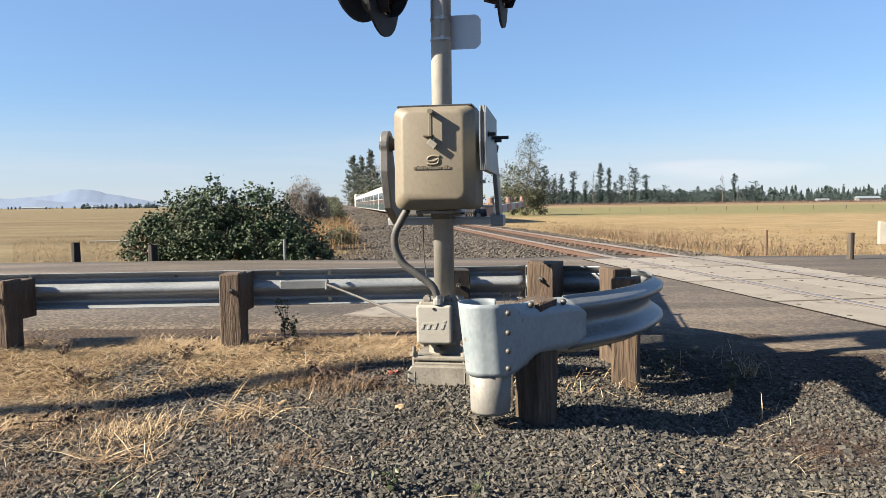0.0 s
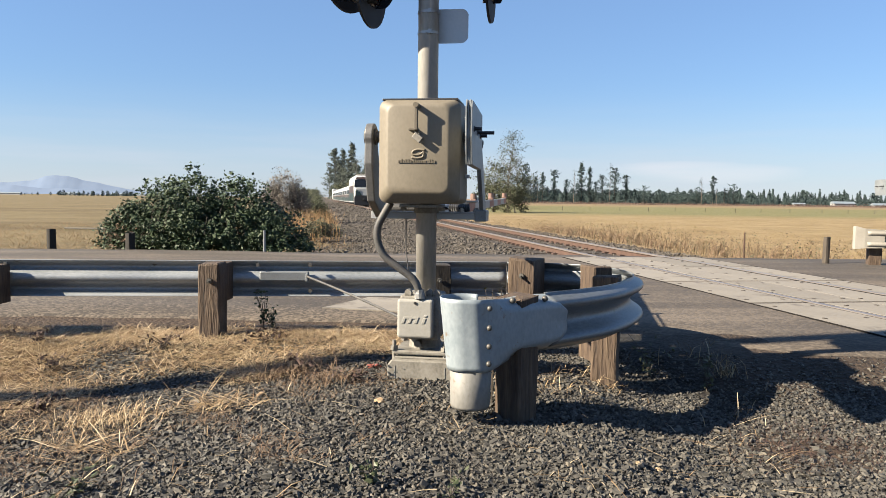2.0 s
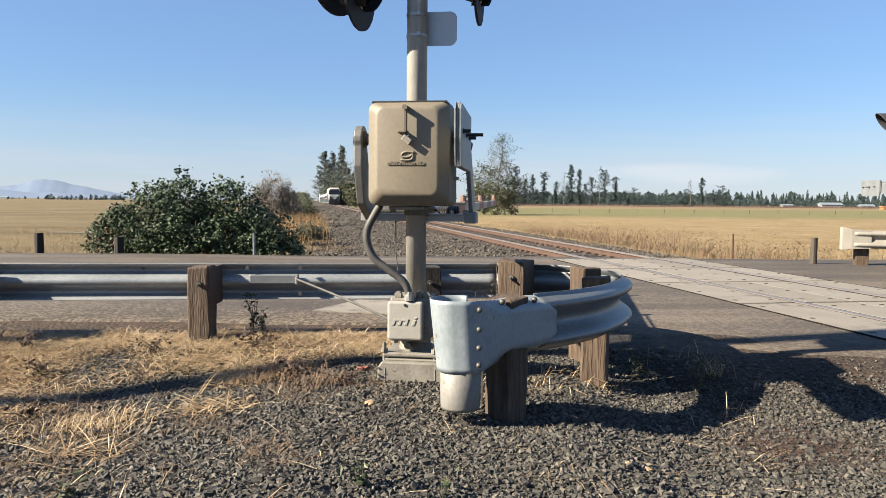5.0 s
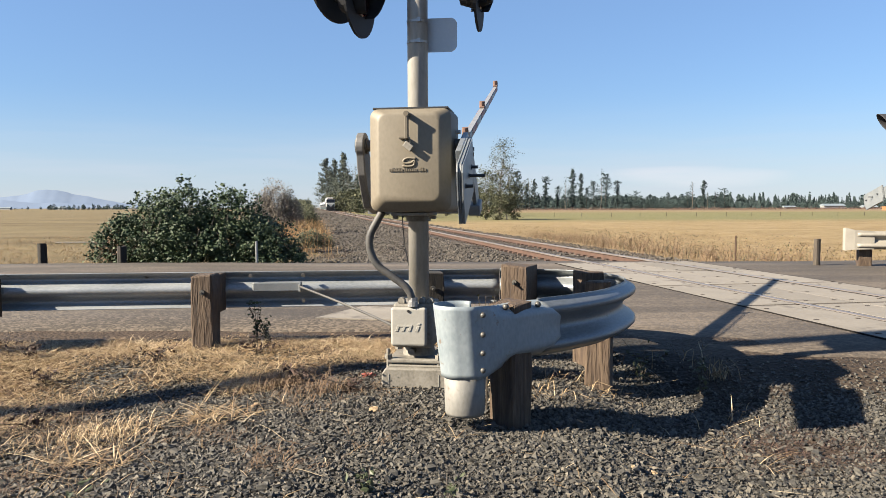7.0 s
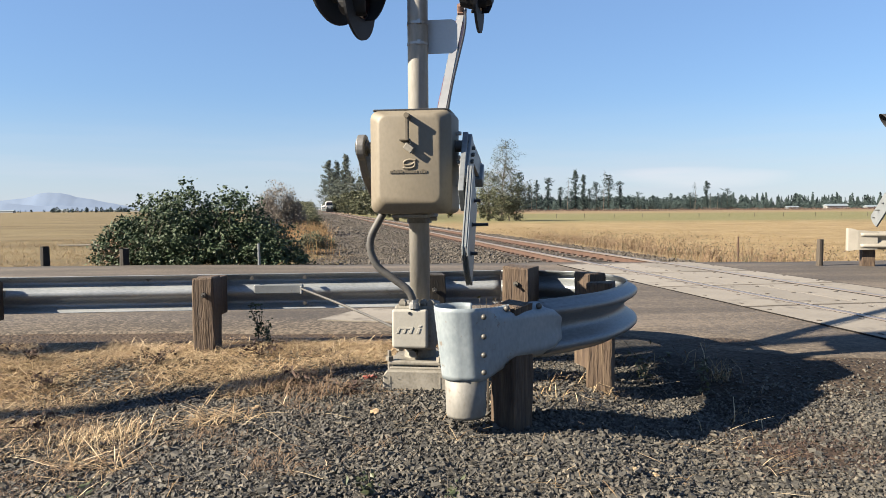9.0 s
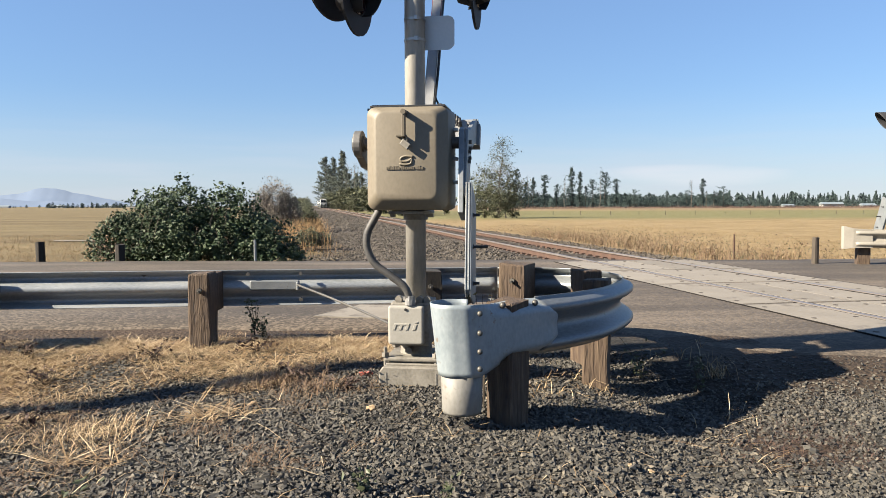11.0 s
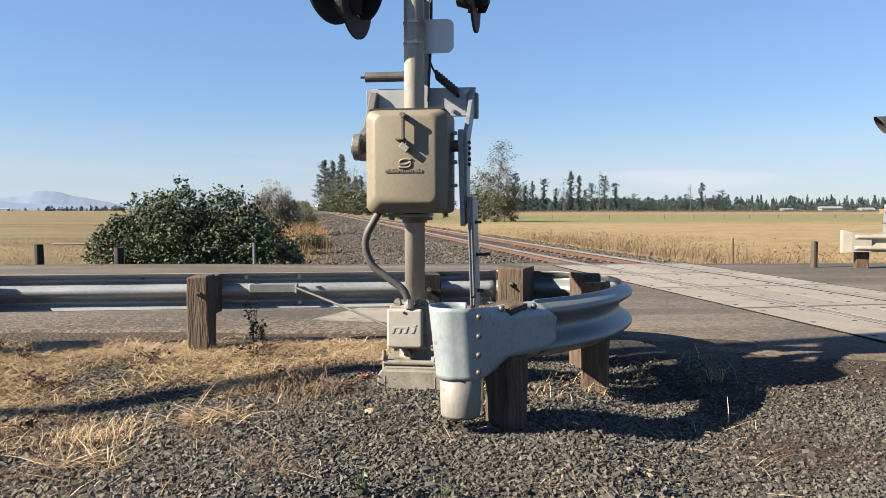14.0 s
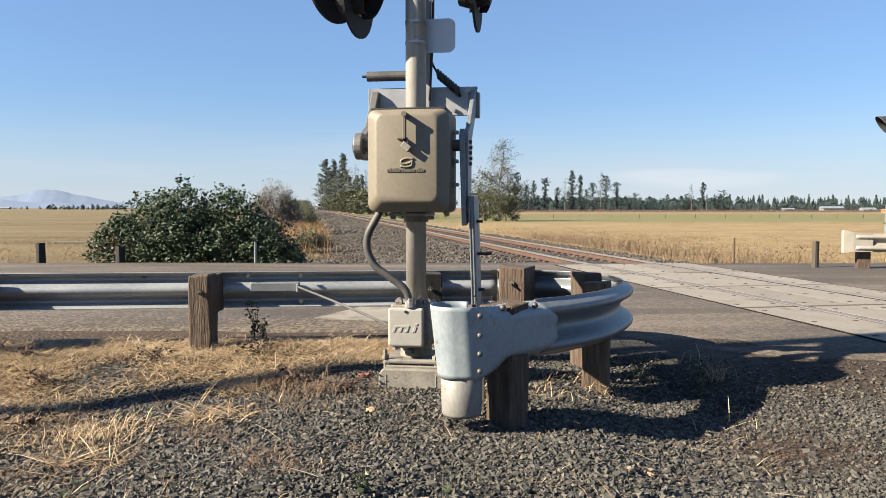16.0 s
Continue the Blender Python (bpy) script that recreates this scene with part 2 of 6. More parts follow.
WEED_DRY = mat("brown_dried_weed", [(0.11, 0.062, 0.036), (0.26, 0.165, 0.095), (0.40, 0.285, 0.175)], 8, 0.8, 0, 0, 60, island=0.6)
WEED_DARK = mat("dark_red_brown_weed", [(0.05, 0.027, 0.02), (0.10, 0.055, 0.04), (0.16, 0.09, 0.06)], 8, 0.8, 0, 0, 60, island=0.6)
LEAF = mat("bramble_leaf", [(0.014, 0.034, 0.016), (0.04, 0.076, 0.035), (0.082, 0.126, 0.06), (0.135, 0.178, 0.098)], 1.5, 0.6, 0, 0, 30, island=0.7, spec=0.25)
LEAF_DRY = mat("grey_brown_twig_leaf", [(0.14, 0.115, 0.095), (0.27, 0.235, 0.20), (0.46, 0.42, 0.37)], 1, 0.8, 0, 0, 20, island=0.7)
LEAF_OLIVE = mat("olive_leaf", [(0.055, 0.066, 0.032), (0.10, 0.115, 0.052), (0.16, 0.165, 0.08)], 0.7, 0.7, 0, 0, 20, island=0.6)
# needle green lifted and blued; the haze in front is part of this colour
NEEDLE = mat("hazy_conifer_needles", [(0.045, 0.066, 0.056), (0.075, 0.102, 0.08), (0.115, 0.138, 0.10)], 0.4, 0.7, 0, 0, 10, island=0.35)
# foliage colour shifted to blue to carry the haze of distance
HAZY_LEAF = mat("hazed_wood_foliage", [(0.052, 0.08, 0.086), (0.07, 0.102, 0.102), (0.092, 0.126, 0.114)], 0.12, 0.9, 0, 0, 3, island=0.1, spec=0.1)
BARK = mat("grey_bark", [(0.06, 0.048, 0.038), (0.14, 0.115, 0.09)], 4, 0.9, 0, 0.4, 30, stretch=(3, 3, 0.5))
PAINT_WHITE = mat("train_white_paint", [(0.52, 0.54, 0.54), (0.62, 0.63, 0.62)], 0.6, 0.4, 0, 0, 6, tone=0.85)
PAINT_GREEN = mat("train_dark_green_paint", [(0.014, 0.04, 0.044), (0.02, 0.052, 0.055)], 0.6, 0.4, 0, 0, 6)
PAINT_BROWN = mat("train_brown_paint", [(0.06, 0.034, 0.028), (0.085, 0.05, 0.04)], 0.6, 0.4, 0, 0, 6)
GLASS_DARK = mat("dark_glazing", [(0.012, 0.014, 0.016), (0.02, 0.022, 0.025)], 2, 0.12, 0, 0, 6)
BARN_WALL = mat("white_barn_wall", [(0.36, 0.37, 0.37), (0.44, 0.45, 0.45)], 0.3, 0.7, 0, 0, 4, tone=0.85)
BARN_ROOF = mat("pale_metal_roof", [(0.34, 0.42, 0.47), (0.42, 0.49, 0.54)], 0.3, 0.5, 0.2, 0, 4)
PALLET = mat("orange_timber_stack", [(0.42, 0.20, 0.08), (0.55, 0.29, 0.13)], 1.0, 0.8, 0, 0, 6)
# distance haze is mixed straight into this blue
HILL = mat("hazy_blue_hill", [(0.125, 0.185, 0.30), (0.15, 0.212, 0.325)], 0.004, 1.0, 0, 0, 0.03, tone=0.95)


def ramp_node(n, l, fac, stops):
    r = n.new("ShaderNodeValToRGB")
    e = r.color_ramp.elements
    for i, (p, c) in enumerate(stops):
        if i < 2:
            e[i].position = p
        el = e[i] if i < 2 else e.new(p)
        el.color = (*(v * 0.45 for v in c), 1)
    l.new(fac, r.inputs[0])
    return r.outputs[0]


def noise_node(n, l, vec, scale, detail=5.0, rough=0.55):
    t = n.new("ShaderNodeTexNoise")
    t.inputs["Scale"].default_value, t.inputs["Detail"].default_value, t.inputs["Roughness"].default_value = scale, detail, rough
    l.new(vec, t.inputs["Vector"])
    return t.outputs["Fac"]


def math_node(n, l, op, a, b=0.0, c=0.0, clamp=False):
    m = n.new("ShaderNodeMath")
    m.operation, m.use_clamp = op, clamp
    for i, v in enumerate((a, b, c)):
        if isinstance(v, (int, float)):
            m.inputs[i].default_value = v
        else:
            l.new(v, m.inputs[i])
    return m.outputs[0]


def mix_node(n, l, fac, a, b):
    m = n.new("ShaderNodeMix")
    m.data_type = "RGBA"
    l.new(fac, m.inputs[0])
    l.new(a, m.inputs[6])
    l.new(b, m.inputs[7])
    return m.outputs[2]


TRACK_X, TRACK_T = 5.74, -0.175  # track centre: x = TRACK_X + TRACK_T * y
ROAD_FAR = 14.1


def ground_material():
    """Basalt gravel by the crossing, ballast along the track, straw, stubble and grass fields beyond."""
    m = bpy.data.materials.new("ground_cover")
    m.use_nodes = True
    n, l = m.node_tree.nodes, m.node_tree.links
    b = n["Principled BSDF"]
    co = n.new("ShaderNodeTexCoord").outputs["Object"]
    sep = n.new("ShaderNodeSeparateXYZ")
    l.new(co, sep.inputs[0])
    x, y = sep.outputs[0], sep.outputs[1]
    # gravel, ground colour darkened to stand for shade between the stones
    vor = n.new("ShaderNodeTexVoronoi")
    vor.inputs["Scale"].default_value = 30
    l.new(co, vor.inputs["Vector"])
    gfac = math_node(n, l, "MULTIPLY_ADD", noise_node(n, l, co, 7), 0.5, math_node(n, l, "MULTIPLY", noise_node(n, l, co, 45), 0.5))
    gravel = ramp_node(n, l, gfac, [(0.35, (0.014, 0.013, 0.012)), (0.5, (0.036, 0.034, 0.031)), (0.62, (0.075, 0.068, 0.058))])
    vsep = n.new("ShaderNodeSeparateColor")
    l.new(vor.outputs["Color"], vsep.inputs[0])
    bfac = math_node(n, l, "MULTIPLY_ADD", vsep.outputs[0], 0.28, math_node(n, l, "MULTIPLY_ADD", gfac, 0.4, math_node(n, l, "MULTIPLY_ADD", noise_node(n, l, co, 1.6, 8, 0.7), 0.6, -0.13)))
    ballast = ramp_node(n, l, bfac, [(0.34, (0.05, 0.042, 0.036)), (0.5, (0.115, 0.1, 0.083)), (0.66, (0.21, 0.18, 0.15))])
    # straw litter over the soil, its ramp darkened as shade in the gaps
    straw = ramp_node(n, l, noise_node(n, l, co, 16, 8), [(0.32, (0.07, 0.043, 0.025)), (0.5, (0.20, 0.125, 0.06)), (0.66, (0.36, 0.25, 0.12))])
    sm = math_node(n, l, "MULTIPLY_ADD", y, 0.9, math_node(n, l, "MULTIPLY_ADD", x, -0.28, -4.55))
    sm = math_node(n, l, "MULTIPLY_ADD", math_node(n, l, "SUBTRACT", noise_node(n, l, co, 1.7, 6), 0.5), 2.6, sm)
    sm = math_node(n, l, "MULTIPLY", math_node(n, l, "MULTIPLY_ADD", sm, 1.8, 0.4, True), math_node(n, l, "MULTIPLY_ADD", x, -2.5, 0.3, True))
    near = mix_node(n, l, sm, gravel, straw)
    # brown damp patch in the gravel at the roadside
    dx = math_node(n, l, "MULTIPLY", math_node(n, l, "SUBTRACT", x, 1.74), 2.5)
    dy = math_node(n, l, "MULTIPLY", math_node(n, l, "SUBTRACT", y, 3.6), 2.3)
    rr = math_node(n, l, "ADD", math_node(n, l, "MULTIPLY", dx, dx), math_node(n, l, "MULTIPLY", dy, dy))
    patch = math_node(n, l, "SUBTRACT", math_node(n, l, "MULTIPLY_ADD", noise_node(n, l, co, 5), 2.2, 0.15), rr, 0, True)
    soil = ramp_node(n, l, noise_node(n, l, co, 30), [(0.35, (0.05, 0.034, 0.024)), (0.65, (0.135, 0.094, 0.064))])
    side = math_node(n, l, "MULTIPLY", math_node(n, l, "MULTIPLY_ADD", x, 2.0, -2.8, True), math_node(n, l, "MULTIPLY_ADD", y, 1.5, -5.8, True))
    patch = math_node(n, l, "MAXIMUM", patch, math_node(n, l, "MULTIPLY", side, 0.7))
    verge = math_node(n, l, "MULTIPLY_ADD", math_node(n, l, "MULTIPLY_ADD", noise_node(n, l, co, 4), 0.4, y), 4.0, -23.6, True)
    patch = math_node(n, l, "MAXIMUM", patch, verge)
    near = mix_node(n, l, patch, near, soil)
    # fields
    stretch = n.new("ShaderNodeMapping")
    stretch.inputs["Scale"].default_value = (0.7, 1.0, 1.0)
    l.new(co, stretch.inputs["Vector"])
    band = math_node(n, l, "MULTIPLY_ADD", noise_node(n, l, stretch.outputs[0], 0.45, 7, 0.65), 0.5, math_node(n, l, "MULTIPLY", noise_node(n, l, co, 2.5, 8, 0.7), 0.5))
    rows = n.new("ShaderNodeMapping")
    rows.inputs["Scale"].default_value = (0.05, 1.0, 1.0)
    l.new(co, rows.inputs["Vector"])
    lband = math_node(n, l, "MULTIPLY_ADD", noise_node(n, l, rows.outputs[0], 0.3, 5), 0.32, math_node(n, l, "MULTIPLY_ADD", noise_node(n, l, stretch.outputs[0], 0.16, 7, 0.65), 0.4, math_node(n, l, "MULTIPLY", noise_node(n, l, co, 2.5, 8, 0.7), 0.28)))
    stubble = ramp_node(n, l, lband, [(0.38, (0.14, 0.105, 0.05)), (0.5, (0.235, 0.182, 0.092)), (0.62, (0.33, 0.262, 0.142))])
    golden = ramp_node(n, l, band, [(0.4, (0.29, 0.208, 0.1)), (0.5, (0.40, 0.296, 0.15)), (0.6, (0.5, 0.385, 0.212))])
    green = ramp_node(n, l, band, [(0.38, (0.2, 0.19, 0.078)), (0.6, (0.3, 0.28, 0.128))])
    far = ramp_node(n, l, band, [(0.38, (0.22, 0.15, 0.088)), (0.6, (0.38, 0.28, 0.17))])
    g1 = math_node(n, l, "MULTIPLY", math_node(n, l, "MULTIPLY_ADD", y, 0.06, -3.6, True), math_node(n, l, "MULTIPLY_ADD", y, -0.05, 9.0, True))
    right = mix_node(n, l, math_node(n, l, "MULTIPLY_ADD", y, 0.03, -5.2, True), mix_node(n, l, g1, golden, green), far)
    tc = math_node(n, l, "SUBTRACT", x, math_node(n, l, "MULTIPLY_ADD", y, TRACK_T, TRACK_X))
    field = mix_node(n, l, math_node(n, l, "MULTIPLY_ADD", tc, 1.0, -1.0, True), stubble, right)
    wob = math_node(n, l, "MULTIPLY_ADD", math_node(n, l, "SUBTRACT", noise_node(n, l, co, 0.8, 6), 0.5), 2.4, tc)
    bal = math_node(n, l, "MULTIPLY", math_node(n, l, "MULTIPLY_ADD", wob, 1.6, 8.4, True), math_node(n, l, "MULTIPLY_ADD", wob, -1.4, 3.6, True))
    beyond = mix_node(n, l, bal, field, ballast)
    col = mix_node(n, l, math_node(n, l, "MULTIPLY_ADD", y, 2.0, -2.0 * 9.0, True), near, beyond)
    l.new(col, b.inputs["Base Color"])
    b.inputs["Roughness"].default_value = 0.9
    b.inputs["Specular IOR Level"].default_value = 0.25
    bp = n.new("ShaderNodeBump")
    bp.inputs["Strength"].default_value, bp.inputs["Distance"].default_value = 0.9, 0.02
    l.new(math_node(n, l, "ADD", math_node(n, l, "MULTIPLY", vor.outputs["Distance"], -0.8), gfac), bp.inputs["Height"])
    l.new(bp.outputs[0], b.inputs["Normal"])
    return m


def road_material():
    m = bpy.data.materials.new("worn_asphalt")
    m.use_nodes = True
    n, l = m.node_tree.nodes, m.node_tree.links
    b = n["Principled BSDF"]
    co = n.new("ShaderNodeTexCoord").outputs["Object"]
    mp = n.new("ShaderNodeMapping")
    mp.inputs["Scale"].default_value = (0.25, 1.3, 1)
    l.new(co, mp.inputs["Vector"])
    chips = n.new("ShaderNodeTexVoronoi")
    chips.inputs["Scale"].default_value = 42
    l.new(co, chips.inputs["Vector"])
    chip = n.new("ShaderNodeSeparateColor")
    l.new(chips.outputs["Color"], chip.inputs[0])
    place = n.new("ShaderNodeSeparateXYZ")
    l.new(co, place.inputs[0])
    rim = math_node(n, l, "MULTIPLY", math_node(n, l, "MULTIPLY_ADD", place.outputs[1], -1.0, 8.0, True), math_node(n, l, "MULTIPLY_ADD", place.outputs[0], -0.8, 0.6, True))
    loose = math_node(n, l, "MULTIPLY", math_node(n, l, "SUBTRACT", chip.outputs[1], 0.5), math_node(n, l, "MULTIPLY", rim, 0.42))
    f = math_node(n, l, "MULTIPLY_ADD", noise_node(n, l, mp.outputs[0], 0.9, 6), 0.7, math_node(n, l, "MULTIPLY_ADD", chip.outputs[0], 0.17, math_node(n, l, "MULTIPLY_ADD", noise_node(n, l, co, 9, 8, 0.75), 0.3, -0.085)))
    f = math_node(n, l, "ADD", f, loose)
    col = ramp_node(n, l, f, [(0.36, (0.058, 0.046, 0.036)), (0.5, (0.12, 0.0965, 0.074)), (0.64, (0.23, 0.185, 0.141))])
    l.new(col, b.inputs["Base Color"])
    b.inputs["Roughness"].default_value = 0.85
    bp = n.new("ShaderNodeBump")
    bp.inputs["Strength"].default_value, bp.inputs["Distance"].default_value = 0.5, 0.006
    l.new(math_node(n, l, "MULTIPLY", chips.outputs["Distance"], -1.0), bp.inputs["Height"])
    l.new(bp.outputs[0], b.inputs["Normal"])
    return m


GROUND, ASPHALT = ground_material(), road_material()


# ---- mesh helpers ----
def finish(name, me, material, parent=None, label="", smooth=False):
    for m in material if isinstance(material, (list, tuple)) else [material]:
        me.materials.append(m)
    me.polygons.foreach_set("use_smooth", [smooth] * len(me.polygons))
    ob = new(name, me)
    if parent is not None:
        ob.parent = parent
    if label:
        tagged(ob, label)
    return ob


def part(name, bm, material, parent=None, label="", smooth=False):
    me = bpy.data.meshes.new(name)
    bm.normal_update()
    bm.to_mesh(me)
    bm.free()
    return finish(name, me, material, parent, label, smooth)


def empty(name, m):
    ob = new(name)
    ob.matrix_world = m
    return ob


def mesh_np(name, verts, faces, material, parent=None, label="", slots=None, smooth=False):
    """A mesh out of numpy arrays of vertices and equal-sided faces."""
    me = bpy.data.meshes.new(name)
    verts, faces = np.asarray(verts, np.float32), np.asarray(faces, np.int32)
    k = faces.shape[1]
    me.vertices.add(len(verts))
    me.vertices.foreach_set("co", verts.ravel())
    me.loops.add(faces.size)
    me.loops.foreach_set("vertex_index", faces.ravel())
    me.polygons.add(len(faces))
    me.polygons.foreach_set("loop_start", np.arange(0, faces.size, k, dtype=np.int32))
    if slots is not None:
        me.polygons.foreach_set("material_index", np.asarray(slots, np.int32))
    me.update(calc_edges=True)
    return finish(name, me, material, parent, label, smooth)


def add_box(bm, x0, x1, y0, y1, z0, z1, bevel=0.0, m=None, segments=2):
    g = bmesh.ops.create_cube(bm, size=1.0)
    vs = g["verts"]
    bmesh.ops.scale(bm, vec=(x1 - x0, y1 - y0, z1 - z0), verts=vs)
    bmesh.ops.translate(bm, vec=((x0 + x1) / 2, (y0 + y1) / 2, (z0 + z1) / 2), verts=vs)
    if bevel:
        es = list({e for v in vs for e in v.link_edges})
        r = bmesh.ops.bevel(bm, geom=es, offset=bevel, segments=segments, profile=0.5, affect="EDGES")
        vs = list({v for f in r["faces"] for v in f.verts} | {v for v in vs if v.is_valid})
    if m is not None:
        bmesh.ops.transform(bm, matrix=m, verts=vs)
    return vs


def box(x0, x1, y0, y1, z0, z1, bevel=0.0, m=None, segments=2):
    bm = bmesh.new()
    add_box(bm, x0, x1, y0, y1, z0, z1, bevel, m, segments)
    return bm


def add_cyl(bm, p, q, r0, r1=None, n=16, caps=True):
    p, q = Vector(p), Vector(q)
    d = q - p
    g = bmesh.ops.create_cone(bm, cap_ends=caps, segments=n, radius1=r0, radius2=r0 if r1 is None else r1, depth=d.length)
    m = Matrix.Translation((p + q) / 2) @ d.to_track_quat("Z", "Y").to_matrix().to_4x4()
    bmesh.ops.transform(bm, matrix=m, verts=g["verts"])
    return g["verts"]


def cyl(p, q, r0, r1=None, n=16):
    bm = bmesh.new()
    add_cyl(bm, p, q, r0, r1, n)
    return bm


def spline(points, steps=8):
    """A smooth line through points."""
    P = [Vector(p) for p in points]
    P = [P[0] * 2 - P[1], *P, P[-1] * 2 - P[-2]]
    out = []
    for i in range(1, len(P) - 2):
        a, b, c, d = P[i - 1:i + 3]
        for k in range(steps):
            t = k / steps
            out.append(0.5 * (2 * b + (c - a) * t + (2 * a - 5 * b + 4 * c - d) * t * t + (3 * b - a - 3 * c + d) * t ** 3))
    out.append(P[-2])
    return out


def tube(points, radius, n=10, ripple=0.0):
    bm = bmesh.new()
    add_tube(bm, points, radius, n, ripple)
    return bm


def add_tube(bm, points, radius, n=10, ripple=0.0):
    rings, k = [], len(points)
    for i, p in enumerate(points):
        d = (points[min(i + 1, k - 1)] - points[max(i - 1, 0)]).normalized()
        a = d.cross(Vector((0.31, 0.2, 0.93)))
        a = a.normalized() if a.length > 1e-4 else Vector((1, 0, 0))
        b = d.cross(a)
        r = (radius(i / (k - 1)) if callable(radius) else radius) * (1 + ripple * (i % 2))
        rings.append([bm.verts.new(p + (a * math.cos(u) + b * math.sin(u)) * r) for u in (2 * math.pi * j / n for j in range(n))])
    for r0, r1 in zip(rings, rings[1:]):
        for j in range(n):
            bm.faces.new((r0[j], r0[(j + 1) % n], r1[(j + 1) % n], r1[j]))
    bm.faces.new(rings[0][::-1])
    bm.faces.new(rings[-1])


def shell(bm, thickness):
    """Gives a sheet its thickness, with all faces turned outwards."""
    bmesh.ops.recalc_face_normals(bm, faces=bm.faces)
    bmesh.ops.solidify(bm, geom=list(bm.faces), thickness=thickness)
    bmesh.ops.recalc_face_normals(bm, faces=bm.faces)


def prism(outline, axis, a, b, bevel=0.0):
    """An outline of two coordinates, drawn out along the axis from a to b."""
    bm = bmesh.new()
    def at(u, v, w):
        return {"x": (w, u, v), "y": (u, w, v), "z": (u, v, w)}[axis]
    lo = [bm.verts.new(at(u, v, a)) for u, v in outline]
    hi = [bm.verts.new(at(u, v, b)) for u, v in outline]
    bm.faces.new(lo)
    bm.faces.new(hi[::-1])
    k = len(lo)
    for i in range(k):
        bm.faces.new((lo[i], hi[i], hi[(i + 1) % k], lo[(i + 1) % k]))
    bmesh.ops.recalc_face_normals(bm, faces=bm.faces)
    if bevel:
        bmesh.ops.bevel(bm, geom=list(bm.edges), offset=bevel, segments=2, profile=0.5, affect="EDGES")
    return bm


def smooth01(v):
    v = np.clip(v, 0, 1)
    return v * v * (3 - 2 * v)


def gz(x, y):
    """The height of the ground."""
    x, y = np.asarray(x, float), np.asarray(y, float)
    z = -0.15 * smooth01((5.3 - y) / 1.0) * smooth01((-x - 0.3) / 2.2)
    z = z - 0.02 * smooth01((4.3 - y) / 1.0)
    z = z - 0.05 * np.exp(-((x - 0.36) / 0.28) ** 2 - ((y - 3.62) / 0.22) ** 2)
    z = z - 0.13 * smooth01((x - 0.5) / 0.8) * smooth01((5.3 - y) / 1.1)
    und = 0.016 * np.sin(x * 2.3 + 1.1) * np.sin(y * 1.9 + 0.4) + 0.009 * np.sin(x * 5.1 + y * 3.7)
    z = z + und * smooth01((6.2 - y) / 0.5)
    z = z - 0.012 * smooth01((y - 5.8) / 0.3)
    t = x - (TRACK_X + TRACK_T * y)
    past = smooth01((y - 14.0) / 0.5)
    side = np.where(t < 0, smooth01((-t - 2.2) / 3.5), smooth01((t - 2.2) / 2.0))
    z = z - past * (0.13 + 0.12 * side)
    return z


# ---- ground, road and track ----
def axis_lines(fine0, fine1, step, reach_lo, reach_hi):
    mid = list(np.arange(fine0, fine1 + 1e-6, step))
    lo, hi, s = [], [], step
    v = fine0
    while v > reach_lo:
        s *= 1.22
        v -= s
        lo.append(v)
    s, v = step, fine1
    while v < reach_hi:
        s *= 1.22
        v += s
        hi.append(v)
    return np.array(lo[::-1] + mid + hi)


def build_ground():
    xs, ys = axis_lines(-6, 6, 0.06, -4500, 4500), axis_lines(1.5, 16, 0.06, -300, 4600)
    X, Y = np.meshgrid(xs, ys)
    Z = gz(X, Y)
    nx, ny = len(xs), len(ys)
    i = np.arange((ny - 1) * nx).reshape(ny - 1, nx)[:, :-1].ravel()
    ob = mesh_np("ground", np.stack([X, Y, Z], -1).reshape(-1, 3), np.stack([i, i + 1, i + nx + 1, i + nx], -1), GROUND, smooth=True)
    tagged(ob, "dark crushed gravel shoulder, dry stubble and golden grass fields", "ground", kind="structure")


def build_road():
    """The asphalt, with an uneven edge on both sides."""
    rnd = random.Random(4)
    xs = list(np.arange(-60, 90.1, 0.5))
    near = [6.35 + 0.07 * math.sin(v * 1.7) + rnd.uniform(-0.05, 0.05) - (1.15 * float(smooth01((v - 0.9) / 1.6))) for v in xs]
    far = [ROAD_FAR + 0.1 * math.sin(v * 0.9) + rnd.uniform(-0.06, 0.06) for v in xs]
    bm = bmesh.new()
    rows = []
    for v, a, b in zip(xs, near, far):
        ys = [a + (b - a) * k / 10 for k in range(11)]
        rows.append([bm.verts.new((v, a - 0.25, -0.2))] + [bm.verts.new((v, y, 0.004 + 0.006 * math.sin(k / 10 * math.pi))) for k, y in enumerate(ys)] + [bm.verts.new((v, b + 0.05, -0.2))])
    for r0, r1 in zip(rows, rows[1:]):
        for j in range(len(r0) - 1):
            bm.faces.new((r0[j], r1[j], r1[j + 1], r0[j + 1]))
    ob = part("road", bm, ASPHALT, smooth=True)
    tagged(ob, "worn brownish grey asphalt road leading over the tracks", "road", kind="structure")
    bm = prism([(-1.2, 6.95), (-0.2, 6.75), (-0.15, 7.6), (-0.85, 7.75)], "z", 0.0, 0.0155)
    part("repair_patch", bm, CONCRETE, ob, "pale patch in the asphalt")
    return ob


TRACK = Matrix.Translation((TRACK_X, 0, 0)) @ Matrix.Rotation(math.atan(-TRACK_T), 4, "Z")
# in the track's space y runs along the rails, x across


GAUGE = 0.65  # half the distance between the rails, in steps of the plan


